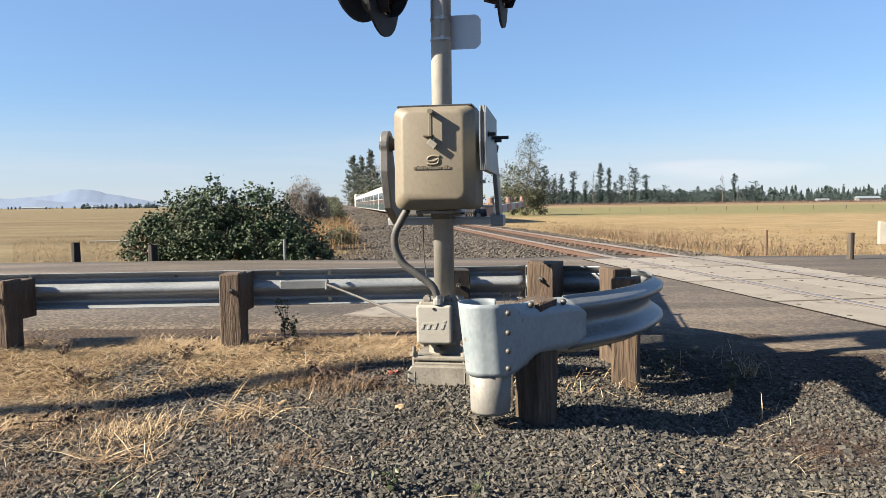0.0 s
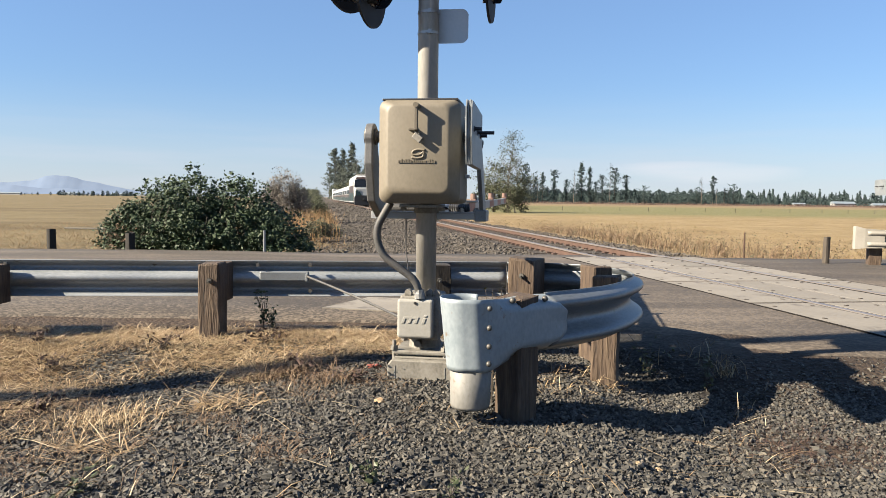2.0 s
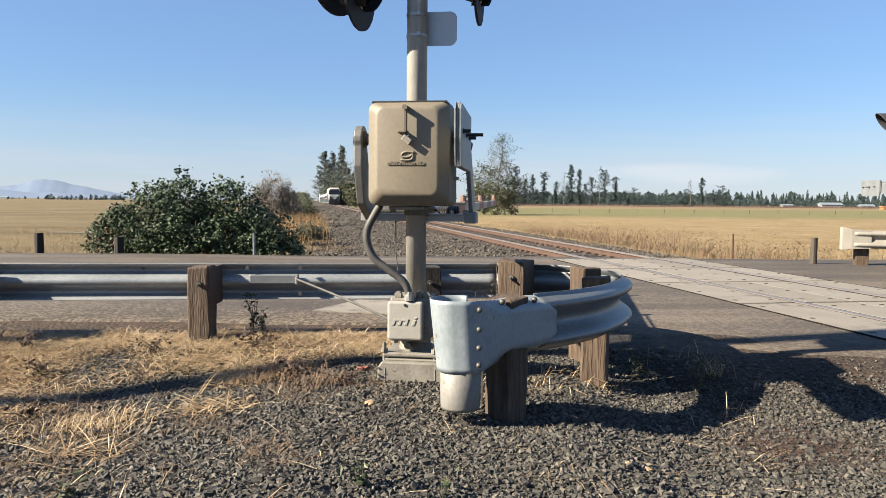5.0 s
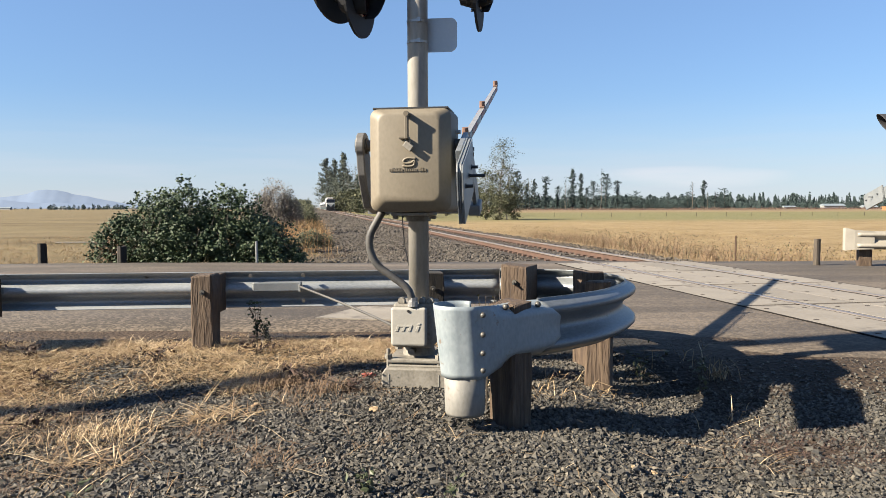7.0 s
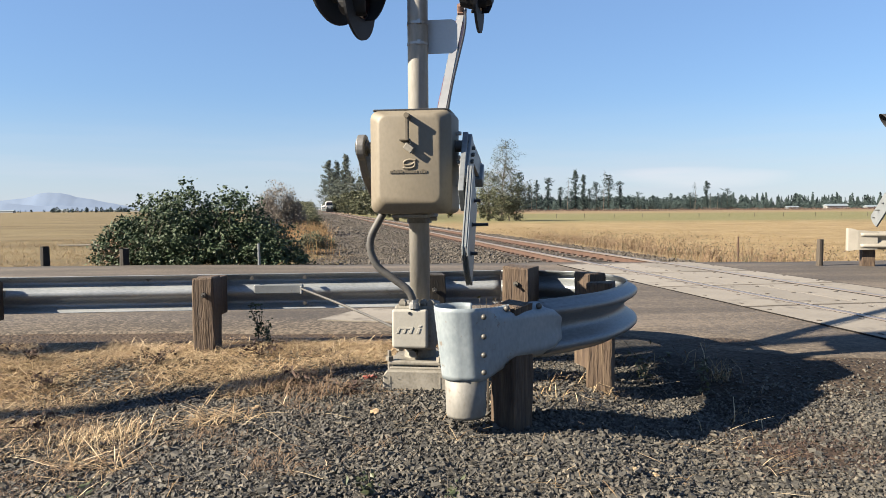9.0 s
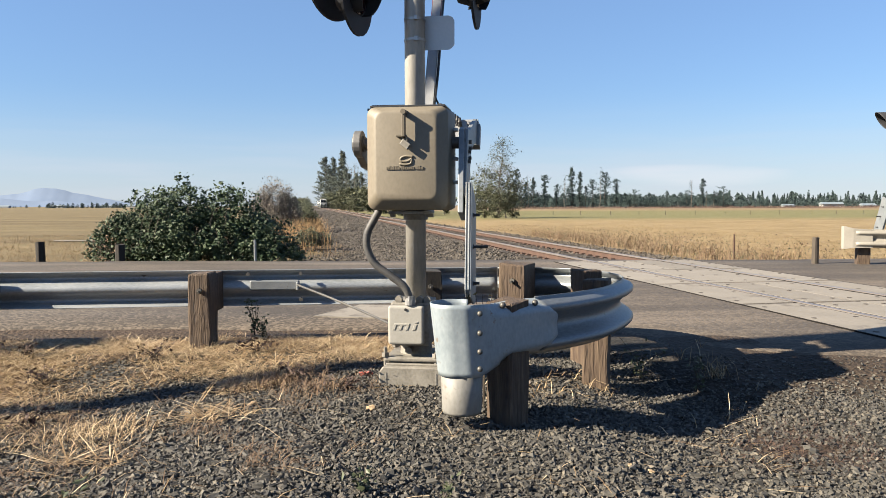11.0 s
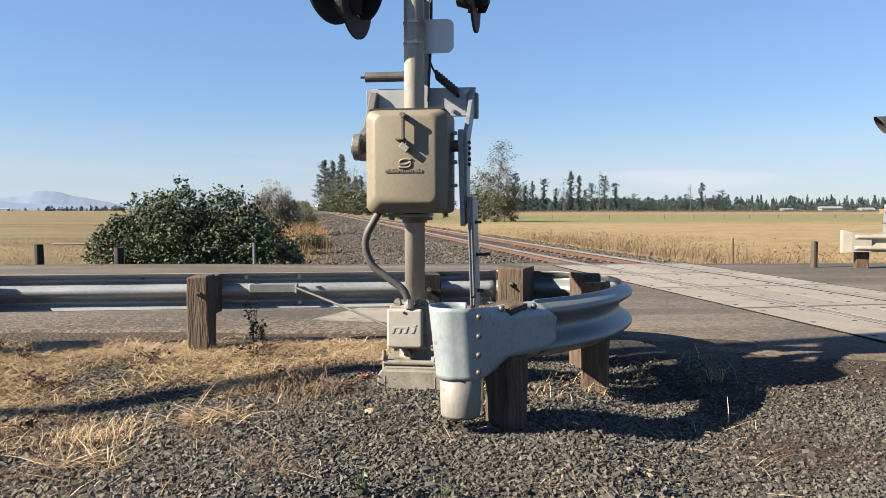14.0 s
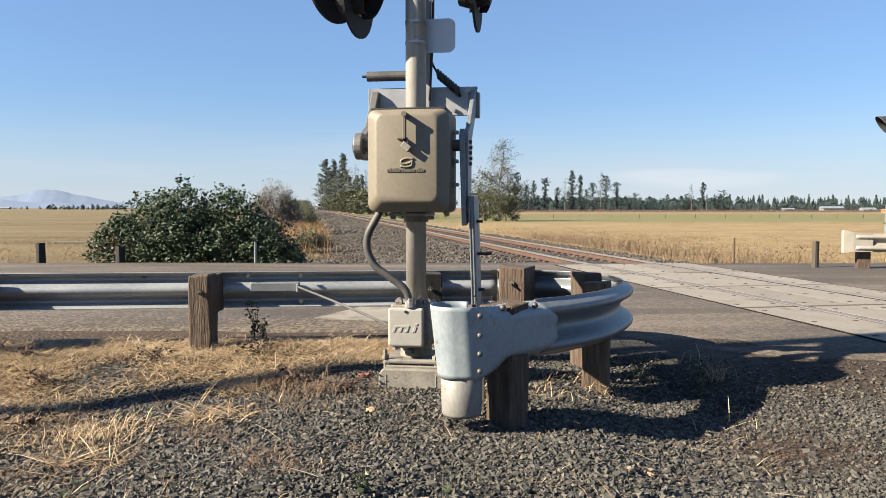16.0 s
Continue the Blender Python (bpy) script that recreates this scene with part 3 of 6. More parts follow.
def build_track():
    track = tagged(empty("railway_track", TRACK), "single railway track with rusty rails on dark sleepers", "railway track", kind="structure")
    prof = [(-0.07, -0.15), (0.07, -0.15), (0.07, -0.135), (0.012, -0.115), (0.012, -0.035), (0.036, -0.025), (0.036, 0.0), (-0.036, 0.0), (-0.036, -0.025), (-0.012, -0.035), (-0.012, -0.115), (-0.07, -0.135)]
    for s in (-1, 1):
        bm = prism([(s * GAUGE + u, 0.018 + v) for u, v in prof], "y", -80, 1500)
        rail = part("rail", bm, RUST, track, "rusty brown steel rail")
        part("rail_head", box(s * GAUGE - 0.038, s * GAUGE + 0.038, -80, 1500, -0.004, 0.021), RAILHEAD, rail, "worn bright running surface")
    bm = box(-1.1, 1.1, -0.1, 0.1, -0.28, -0.115, 0.012)
    tie = part("sleeper", bm, TIE, track)
    tie.location = (0, 14.2, 0)
    for i in range(1, 190):
        o = tie.copy()
        scene.collection.objects.link(o)
        o.location = (random.uniform(-0.03, 0.03), 14.2 + i * 0.435, random.uniform(-0.008, 0.008))
        o.rotation_euler.z = random.uniform(-0.012, 0.012)
    # spikes and plates along the near stretch, too many to lift singly
    vs, fs = [], []
    for i in range(190):
        for s in (-1, 1):
            for d in (-0.1, 0.1):
                x, y = s * GAUGE + d, 14.2 + i * 0.435
                k = len(vs)
                vs += [(x + a * 0.045, y + b * 0.07, z) for z in (-0.118, -0.085) for a, b in ((-1, -1), (1, -1), (1, 1), (-1, 1))]
                fs += [(k + 4, k + 5, k + 6, k + 7), (k, k + 1, k + 5, k + 4), (k + 1, k + 2, k + 6, k + 5), (k + 2, k + 3, k + 7, k + 6), (k + 3, k, k + 4, k + 7)]
    tagged(mesh_np("rail_fastenings", vs, fs, RUST, track), kind="stuff")
    return track


def build_crossing():
    """Concrete panels outside and between the rails, with dark flangeways."""
    c = tagged(empty("level_crossing", TRACK), "pale concrete level crossing panels set round two rails", "level crossing", kind="structure")
    part("underlay", box(-1.345, 1.235, 2.0, 14.06, -0.09, 0.004), TIE, c, "dark rubber flangeway filler")
    L, k, y0 = 2.0, 6, 2.03
    lanes = [(-1.33, -0.715), (-0.545, -0.005), (0.005, 0.545), (0.715, 1.22)]
    # near-flush black strips, standing also for the shadow down in the flangeways
    for sx in (-1, 1):
        for a, b in ((0.55, 0.605), (0.685, 0.71)):
            part("flangeway_strip", box(min(sx * a, sx * b), max(sx * a, sx * b), 2.0, 14.06, -0.05, 0.012), FLANGE, c, "black rubber strip in a crossing gap")
    # added dark strips that hide the sunlit side faces of the panels
    for a, b in ((-1.352, -1.3305), (1.2205, 1.24)):
        part("edge_strip", box(a, b, 2.03, 14.03, -0.05, 0.0155), FLANGE, c, "dark strip added to cover the panels' sunlit edge")
    # same added cover over the lit joint between the two middle panels
    part("flangeway_strip", box(-0.0045, 0.0045, 2.05, 14.0, -0.05, 0.0125), FLANGE, c, "black rubber strip in a crossing gap")
    for a, b in lanes:
        bm = bmesh.new()
        add_box(bm, a, b, 0.045, L - 0.045, -0.06, 0.022, 0.003, segments=1)
        lag = bmesh.new()
        for hx in (a + 0.1, b - 0.1):
            for hy in (0.25, L / 2, L - 0.25):
                add_cyl(lag, (hx, hy, 0.01), (hx, hy, 0.0185), 0.024, n=8)
        base = part("concrete_panel", bm, CONCRETE, c)
        lags = part("lag_screws", lag, TIE, c)
        lags.location = (0, y0, 0)
        tagged(lags, kind="stuff")
        for i in range(k):
            o = base
            if i:
                o = base.copy()
                scene.collection.objects.link(o)
                q = lags.copy()
                scene.collection.objects.link(q)
                q.location = (0, y0 + i * L, 0)
            o.location = (0, y0 + i * L, -0.0075 + random.uniform(-0.001, 0.001))
    return c


# ---- guardrails ----
def w_profile(t=0.004):
    """Half-open W of the beam: (outward, height)."""
    half = [(0.002, 0.0), (0.004, 0.014), (0.014, 0.03), (0.05, 0.058), (0.07, 0.07), (0.08, 0.082), (0.083, 0.094), (0.08, 0.106), (0.07, 0.117), (0.035, 0.132), (0.014, 0.142), (0.006, 0.149), (0.004, 0.153)]
    top = half[:-3] + [(0.022, 0.142), (0.02, 0.149), (0.02, 0.153)]
    pts = [(u, -v) for u, v in half[:0:-1]] + top
    return pts


def beam(path, heights, name, parent, label, material=None, tall=None):
    """A W-beam along a line in plan; its face looks to the left of the line."""
    prof = w_profile()
    bm = bmesh.new()
    rows = []
    k = len(path)
    for i, p in enumerate(path):
        d = (path[min(i + 1, k - 1)] - path[max(i - 1, 0)]).normalized()
        out = Vector((-d.y, d.x, 0))
        rows.append([bm.verts.new(Vector((p.x, p.y, heights[i] + v * (tall[i] if tall else 1))) + out * u) for u, v in prof])
    for r0, r1 in zip(rows, rows[1:]):
        for j in range(len(prof) - 1):
            bm.faces.new((r0[j], r1[j], r1[j + 1], r0[j + 1]))
    shell(bm, 0.005)
    return part(name, bm, material or GALV_OLD, parent, label, smooth=True)


def wood_post(parent, x, y, z0, z1, turn, w=0.18, d=0.2, blockout=None, seed=0, timber=None):
    r = random.Random(seed)
    bm = bmesh.new()
    add_box(bm, -w / 2, w / 2, -d / 2, d / 2, z0, z1, 0.012)
    bmesh.ops.subdivide_edges(bm, edges=[e for e in bm.edges if abs(e.verts[0].co.z - e.verts[1].co.z) > 0.2], cuts=6)
    for v in bm.verts:
        v.co += Vector((r.uniform(-1, 1), r.uniform(-1, 1), 0)) * 0.004
        if v.co.z > z1 - 0.03:
            v.co.z += 0.007 * math.sin(v.co.x * 20 + seed) + r.uniform(-0.006, 0.006)
    post = part("post", bm, timber or WOOD, parent, "weathered brown timber guardrail post")
    post.location, post.rotation_euler = (x, y, 0), (0, 0, radians(turn))
    if blockout:
        part("blockout", box(-w * 0.42, w * 0.42, d / 2 + 0.002, d / 2 + blockout, z1 - 0.3, z1 - 0.012, 0.008), timber or WOOD, post)
    if d < 0.16:
        return post
    bm = bmesh.new()
    zc = z1 - 0.12
    add_cyl(bm, (0.01, -d / 2 - 0.045, zc - 0.01), (0.01, -d / 2 + 0.01, zc), 0.009, n=8)
    add_cyl(bm, (0.01, -d / 2 - 0.02, zc), (0.01, -d / 2 - 0.004, zc), 0.02, n=6)
    part("bolt", bm, BOLT, post)
    return post


def build_guardrail():
    g = tagged(empty("guardrail", Matrix()), "galvanised W-beam guardrail curving round on timber posts", "guardrail")
    pts = [(-9, 5.1), (-6, 5.4), (-4.5, 5.54), (-3, 5.68), (-1.75, 5.80), (-0.8, 5.89), (0, 5.97), (0.5, 6.0), (0.92, 5.88), (1.14, 5.57), (1.18, 5.15), (1.1, 4.7), (0.89, 4.26), (0.665, 4.0), (0.45, 3.82)]
    path = spline([(x, y, 0) for x, y in pts], 7)
    bend = [float(smooth01((5.9 - p.y) / 1.4)) * (p.x > 0) for p in path]
    hs = [0.40 + 0.02 * v for v in bend]
    tall = [0.91 + 0.07 * v for v in bend]
    cut = next(i for i, p in enumerate(path) if p.x > 0.42)
    # the straight run takes the sunlit tone, the curve the plain one
    beam(path[:cut + 1], hs[:cut + 1], "beam", g, "long straight galvanised W-beam in a lighter, sunlit tone", GALV_SUNLIT, tall[:cut + 1])
    beam(path[cut:], hs[cut:], "beam", g, "curved weathered galvanised W-beam", None, tall[cut:])
    # splice overlap and its bolts on the long straight
    for k, (x, y) in enumerate([(-1.30, 5.845), (-3.55, 5.63)]):
        bm = bmesh.new()
        if k:
            add_box(bm, -0.24, 0.24, -0.006, 0.006, -0.02, 0.03, 0.003)
        else:
            add_box(bm, -0.19, 0.19, -0.02, 0.012, -0.03, 0.05, 0.012)
            add_box(bm, 0.165, 0.185, -0.04, 0.012, -0.03, 0.035, 0.006)
        s = part("splice_bracket", bm, GALV, g, "bolted splice with a cable anchor bracket")
        s.location, s.rotation_euler = (x, y - 0.012, 0.41), (0, 0, 0.095)
        for u in (-0.2, 0.2):
            for v in (-0.1, 0.1):
                part("splice_bolt", cyl((u, -0.01, v), (u, -0.03, v), 0.016, n=6), BOLT, s)
    part("anchor_cable", tube(spline([(-1.12, 5.80, 0.425), (-0.75, 5.42, 0.345), (-0.42, 5.08, 0.262), (-0.1, 4.75, 0.165), (0.2, 4.45, 0.02)], 6), 0.0085, 8), RUBBER, g, "slack steel anchor cable")
    # curled end piece: a rolled sheet that flares into the beam
    roll = [(0.06 + 0.105 * math.cos(a), 3.535 + 0.105 * math.sin(a)) for a in (radians(v) for v in range(60, 271, 14))]
    plan = roll + [(0.105, 3.427), (0.15, 3.445), (0.21, 3.492), (0.30, 3.563), (0.39, 3.635), (0.48, 3.71), (0.585, 3.80)]
    plan = spline([(x, y, 0) for x, y in plan], 3)
    bm = bmesh.new()
    rows, k = [], len(plan)
    turn = len(roll) * 3
    for i, p in enumerate(plan):
        d = (plan[min(i + 1, k - 1)] - plan[max(i - 1, 0)]).normalized()
        out = Vector((d.y, -d.x, 0))
        u = max(0.0, (i - turn) / (k - 1 - turn))
        g1 = float(smooth01((u - 0.12) / 0.5))
        f = float(smooth01((u - 0.25) / 0.4))
        top, bot = 0.578 - 0.012 * g1, 0.24 + 0.05 * g1
        e = max(0.0, (u - 0.84) / 0.16)
        cut = 0.055 * (1 - math.sqrt(max(0.0, 1 - e * e)))
        top, bot = top - cut, bot + cut
        rows.append([])
        for j in range(17):
            v = j / 16
            w = abs(v - 0.5) * 2
            over = (-0.085 if v > 0.5 else -0.055) * float(smooth01((w - 0.66) / 0.34)) * f - 0.012 * f * (1 - w) * float(smooth01((u - 0.6) / 0.4))
            q = Vector((p.x, p.y, bot + (top - bot) * v)) + out * over
            if i <= turn + 8:
                s = 1 + 0.2 * (v - 0.2) * (1 - float(smooth01((i - turn + 4) / 12)))
                q.x, q.y = 0.06 + (q.x - 0.06) * s, 3.535 + (q.y - 3.535) * s
                q.x += 0.016 * (1 - v)
            rows[-1].append(bm.verts.new(q))
    for r0, r1 in zip(rows, rows[1:]):
        for j in range(16):
            bm.faces.new((r0[j], r1[j], r1[j + 1], r0[j + 1]))
    shell(bm, 0.005)
    part("end_wrap", bm, GALV_PALE, g, "pale rolled zinc end piece", smooth=True)
    lower = bmesh.new()
    ring = []
    for z, r in ((0.055, 0.09), (0.07, 0.094), (0.3, 0.101)):
        ring.append([lower.verts.new((0.088 + r * math.cos(a), 3.535 + r * math.sin(a), z)) for a in (2 * math.pi * j / 28 for j in range(28))])
    for r0, r1 in zip(ring, ring[1:]):
        for j in range(28):
            lower.faces.new((r0[j], r0[(j + 1) % 28], r1[(j + 1) % 28], r1[j]))
    shell(lower, 0.006)
    part("end_can", lower, CAN, g, "pale zinc drum below the end piece", smooth=True)
    for z in (0.285, 0.365, 0.45, 0.54):
        bm = bmesh.new()
        bmesh.ops.create_uvsphere(bm, u_segments=10, v_segments=6, radius=0.0135)
        o = part("bolt", bm, BOLT, g, "round bolt head", smooth=True)
        o.location = (0.168, 3.418, z)
    for x, y, z in ((0.285, 3.585, 0.556), (0.455, 3.72, 0.55)):
        bm = bmesh.new()
        bmesh.ops.create_uvsphere(bm, u_segments=10, v_segments=6, radius=0.016)
        part("bolt", bm, BOLT, g, "", smooth=True).location = (x, y, z)
    for i, (x, y, z1, turn, blk) in enumerate([
            (-3.39, 5.34, 0.52, 0, 0.2), (-1.76, 5.52, 0.545, 0, 0.2), (-0.12, 5.84, 0.535, 9, 0.2),
            (0.545, 5.72, 0.59, -21, 0.2), (0.95, 5.0, 0.605, 27, None), (0.915, 4.47, 0.595, -20, None), (0.318, 3.694, 0.566, 48, None), (-4.7, 5.05, 0.54, 9, 0.2), (-6.2, 4.8, 0.54, 9, 0.2)]):
        # the post at x = -0.12 takes the darker timber colour
        wood_post(g, x, y, -0.25, z1, turn, (0.155 if x < -1 else 0.2) if y > 5.1 else 0.15, 0.2 if y > 5.1 else 0.155, blk, i, OLD_POST if x == -0.12 else None)
    return g


def build_far_guardrail():
    g = tagged(empty("guardrail", Matrix()), "cream-white galvanised guardrail end across the road on timber posts", "guardrail")
    path = spline([(6.98, 12.80, 0), (7.4, 12.66, 0), (8.5, 12.3, 0), (12, 11.6, 0), (20, 10.6, 0)], 6)
    beam(path[::-1], [0.45] * len(path), "beam", g, "cream galvanised beam", CREAM)
    bm = bmesh.new()
    rows = []
    for k in range(12):
        a = radians(215 - 24 * k) if k < 7 else 0
        p = (6.86 + 0.075 * math.cos(a), 12.86 + 0.075 * math.sin(a)) if k < 7 else (6.86 + 0.07 * (k - 6), 12.775 - 0.022 * (k - 6))
        flare = max(0.0, 1 - k / 11)
        rows.append([bm.verts.new((p[0], p[1], 0.30 - 0.03 * flare + (0.30 + 0.09 * flare) * v / 4)) for v in range(5)])
    rows = rows[:7][::-1] + rows[7:]
    for r0, r1 in zip(rows, rows[1:]):
        for v in range(4):
            bm.faces.new((r0[v], r1[v], r1[v + 1], r0[v + 1]))
    shell(bm, 0.006)
    part("end_piece", bm, CREAM, g, "flared cream end piece")
    for i, (x, y) in enumerate([(7.18, 12.92), (8.9, 12.45), (10.7, 12.1), (12.5, 11.75)]):
        wood_post(g, x, y, -0.35, 0.56, -16, 0.2, 0.22, None, 20 + i)
    return g


# ---- the crossing signal, its mechanism and the gate ----
YAW = -8.0
MAST = (-0.157, 4.42)
PIVOT = Vector((0.0, -0.2, 1.375))


def disc_light(parent, x, y, z, turn, hood_len=0.3, disc=0.25):
    """A round flasher: dark background disc, lamp housing, lens and hood. Faces local -y after the turn."""
    bm = bmesh.new()
    add_cyl(bm, (0, -0.01, 0), (0, 0.004, 0), disc, n=40)
    add_cyl(bm, (0, 0.0, 0), (0, 0.1, 0), 0.13, 0.1, n=24)
    d = part("flasher", bm, SLATE, parent, "black round flasher background with hood", smooth=False)
    d.location, d.rotation_euler = (x, y, z), (0, 0, radians(turn))
    bm = bmesh.new()
    rows = []
    for j in range(9):
        u = j / 8
        row = []
        for i in range(25):
            a = radians(-65 + 310 * i / 24)
            reach = hood_len * (0.35 + 0.65 * (0.5 + 0.5 * math.sin(a)))
            row.append(bm.verts.new((0.145 * math.cos(a), -0.012 - reach * u, 0.145 * math.sin(a))))
        rows.append(row)
    for r0, r1 in zip(rows, rows[1:]):
        for i in range(24):
            bm.faces.new((r0[i], r0[i + 1], r1[i + 1], r1[i]))
    shell(bm, 0.004)
    part("hood", bm, SLATE, d, "", smooth=True)
    bm = bmesh.new()
    bmesh.ops.create_uvsphere(bm, u_segments=20, v_segments=10, radius=0.13)
    bmesh.ops.scale(bm, vec=(1, 0.2, 1), verts=bm.verts)
    bmesh.ops.translate(bm, vec=(0, -0.012, 0), verts=bm.verts)
    part("lens", bm, LENS, d, "unlit red lens", smooth=True)
    return d


def mechanism_box(s):
    """The rounded cast cover of the gate mechanism."""
    bm = bmesh.new()
    # lofted cover: flat tapered front, deep rounded rim
    def ring(y, w, z0, z1, r, n=7):
        vs = []
        for cx, cz, a0 in ((w - r, z1 - r, 0), (-w + r, z1 - r, 90), (-w + r, z0 + r, 180), (w - r, z0 + r, 270)):
            for i in range(n):
                a = radians(a0 + 90 * i / (n - 1))
                vs.append(bm.verts.new((cx + r * math.cos(a), y, cz + r * math.sin(a))))
        return vs
    x0 = 0.225
    rings = [ring(-0.07, x0, 1.005, 1.562, 0.035), ring(-0.12, x0, 1.005, 1.562, 0.035), ring(-0.335, x0 - 0.003, 1.008, 1.56, 0.045), ring(-0.344, x0 - 0.005, 1.011, 1.558, 0.045), ring(-0.352, x0 - 0.011, 1.017, 1.553, 0.045), ring(-0.388, x0 - 0.05, 1.056, 1.535, 0.045), ring(-0.394, x0 - 0.058, 1.064, 1.528, 0.042), ring(-0.3975, x0 - 0.068, 1.074, 1.518, 0.04)]
    for a, b in zip(rings, rings[1:]):
        k = len(a)
        for j in range(k):
            bm.faces.new((a[j], a[(j + 1) % k], b[(j + 1) % k], b[j]))
    bm.faces.new(rings[-1])
    bm.faces.new(rings[0][::-1])
    bmesh.ops.recalc_face_normals(bm, faces=bm.faces)
    b = part("mechanism_box", bm, TAN, s, "dusty tan metal gate mechanism box with rounded corners", smooth=True)
    b.data.polygons[len(b.data.polygons) - 1].use_smooth = False
    b.data.polygons[len(b.data.polygons) - 2].use_smooth = False
    b.data.set_sharp_from_angle(angle=radians(20))
    b.location.x = 0.018
    part("lid_seam", box(-0.205, 0.205, -0.345, -0.09, 1.556, 1.5675, 0.003), BLACK, b, "dark seam along the top")
    # upright hasp handle with padlock
    h = bmesh.new()
    add_box(h, -0.011, 0.007, -0.455, -0.425, 1.39, 1.53, 0.003)
    add_box(h, -0.011, 0.007, -0.455, -0.375, 1.505, 1.53, 0.003)
    add_cyl(h, (-0.002, -0.46, 1.52), (-0.002, -0.39, 1.52), 0.014, n=12)
    part("hasp", h, TAN_SHADED, b, "tan steel hasp handle")
    p = bmesh.new()
    add_box(p, -0.022, 0.03, -0.438, -0.412, 1.335, 1.37, 0.004, Matrix.Translation((0.004, 0, 1.352)) @ Matrix.Rotation(radians(38), 4, "Y") @ Matrix.Translation((-0.004, 0, -1.352)))
    add_tube(p, spline([(-0.012, -0.425, 1.37), (-0.01, -0.427, 1.395), (0.01, -0.427, 1.397), (0.012, -0.425, 1.372)], 4), 0.004, 6)
    part("padlock", p, BASE_GREY, b, "small steel padlock")
    part("hasp_eye", box(-0.045, 0.0, -0.44, -0.39, 1.39, 1.402, 0.003), TAN_SHADED, b)
    # embossed maker's mark as a plain swirl, with the raised name below as a row of bars
    pts = [(0.045, 0.022), (0.0, 0.027), (-0.032, 0.015), (-0.03, -0.004), (0.0, -0.006), (0.02, 0.0), (0.035, 0.01), (0.03, -0.018), (-0.005, -0.026), (-0.04, -0.022)]
    part("embossed_mark", tube(spline([(u * 0.85 + 0.002, -0.399, 1.27 + v * 0.85) for u, v in pts], 5), 0.0062, 8), TAN, b, "raised swirl emblem", smooth=True)
    bm = bmesh.new()
    r = random.Random(2)
    u = -0.103
    for word in (8, 7, 5):
        for _ in range(word):
            w = r.choice((0.006, 0.0075, 0.009))
            hgt = r.choice((0.013, 0.013, 0.019))
            add_box(bm, u, u + w, -0.4025, -0.395, 1.222, 1.222 + hgt)
            u += w + 0.0022
        u += 0.006
    part("embossed_bars", bm, TAN_SHADED, b, "raised row of lettering bars")
    # pinion shaft stubs at both sides, hinges and bolts
    for sx in (-1, 1):
        part("pinion_shaft", cyl((sx * 0.22, -0.2, 1.375), (sx * 0.3, -0.2, 1.375), 0.032, n=18), BOLT, b, "", smooth=False)
    for z in (1.15, 1.28, 1.44):
        part("side_lug", box(0.222, 0.25, -0.17, -0.13, z, z + 0.02, 0.004), STRAP, b)
    return b


def gate_outline(pts, x0, x1, bevel=0.003):
    return prism(pts, "x", x0, x1, bevel)


def swung(bm):
    """The counterweights are bolted on slightly toed out from the arm's line."""
    bmesh.ops.rotate(bm, cent=(0.33, -0.25, 0), matrix=Matrix.Rotation(radians(1.8), 3, "Z"), verts=bm.verts)
    return bm


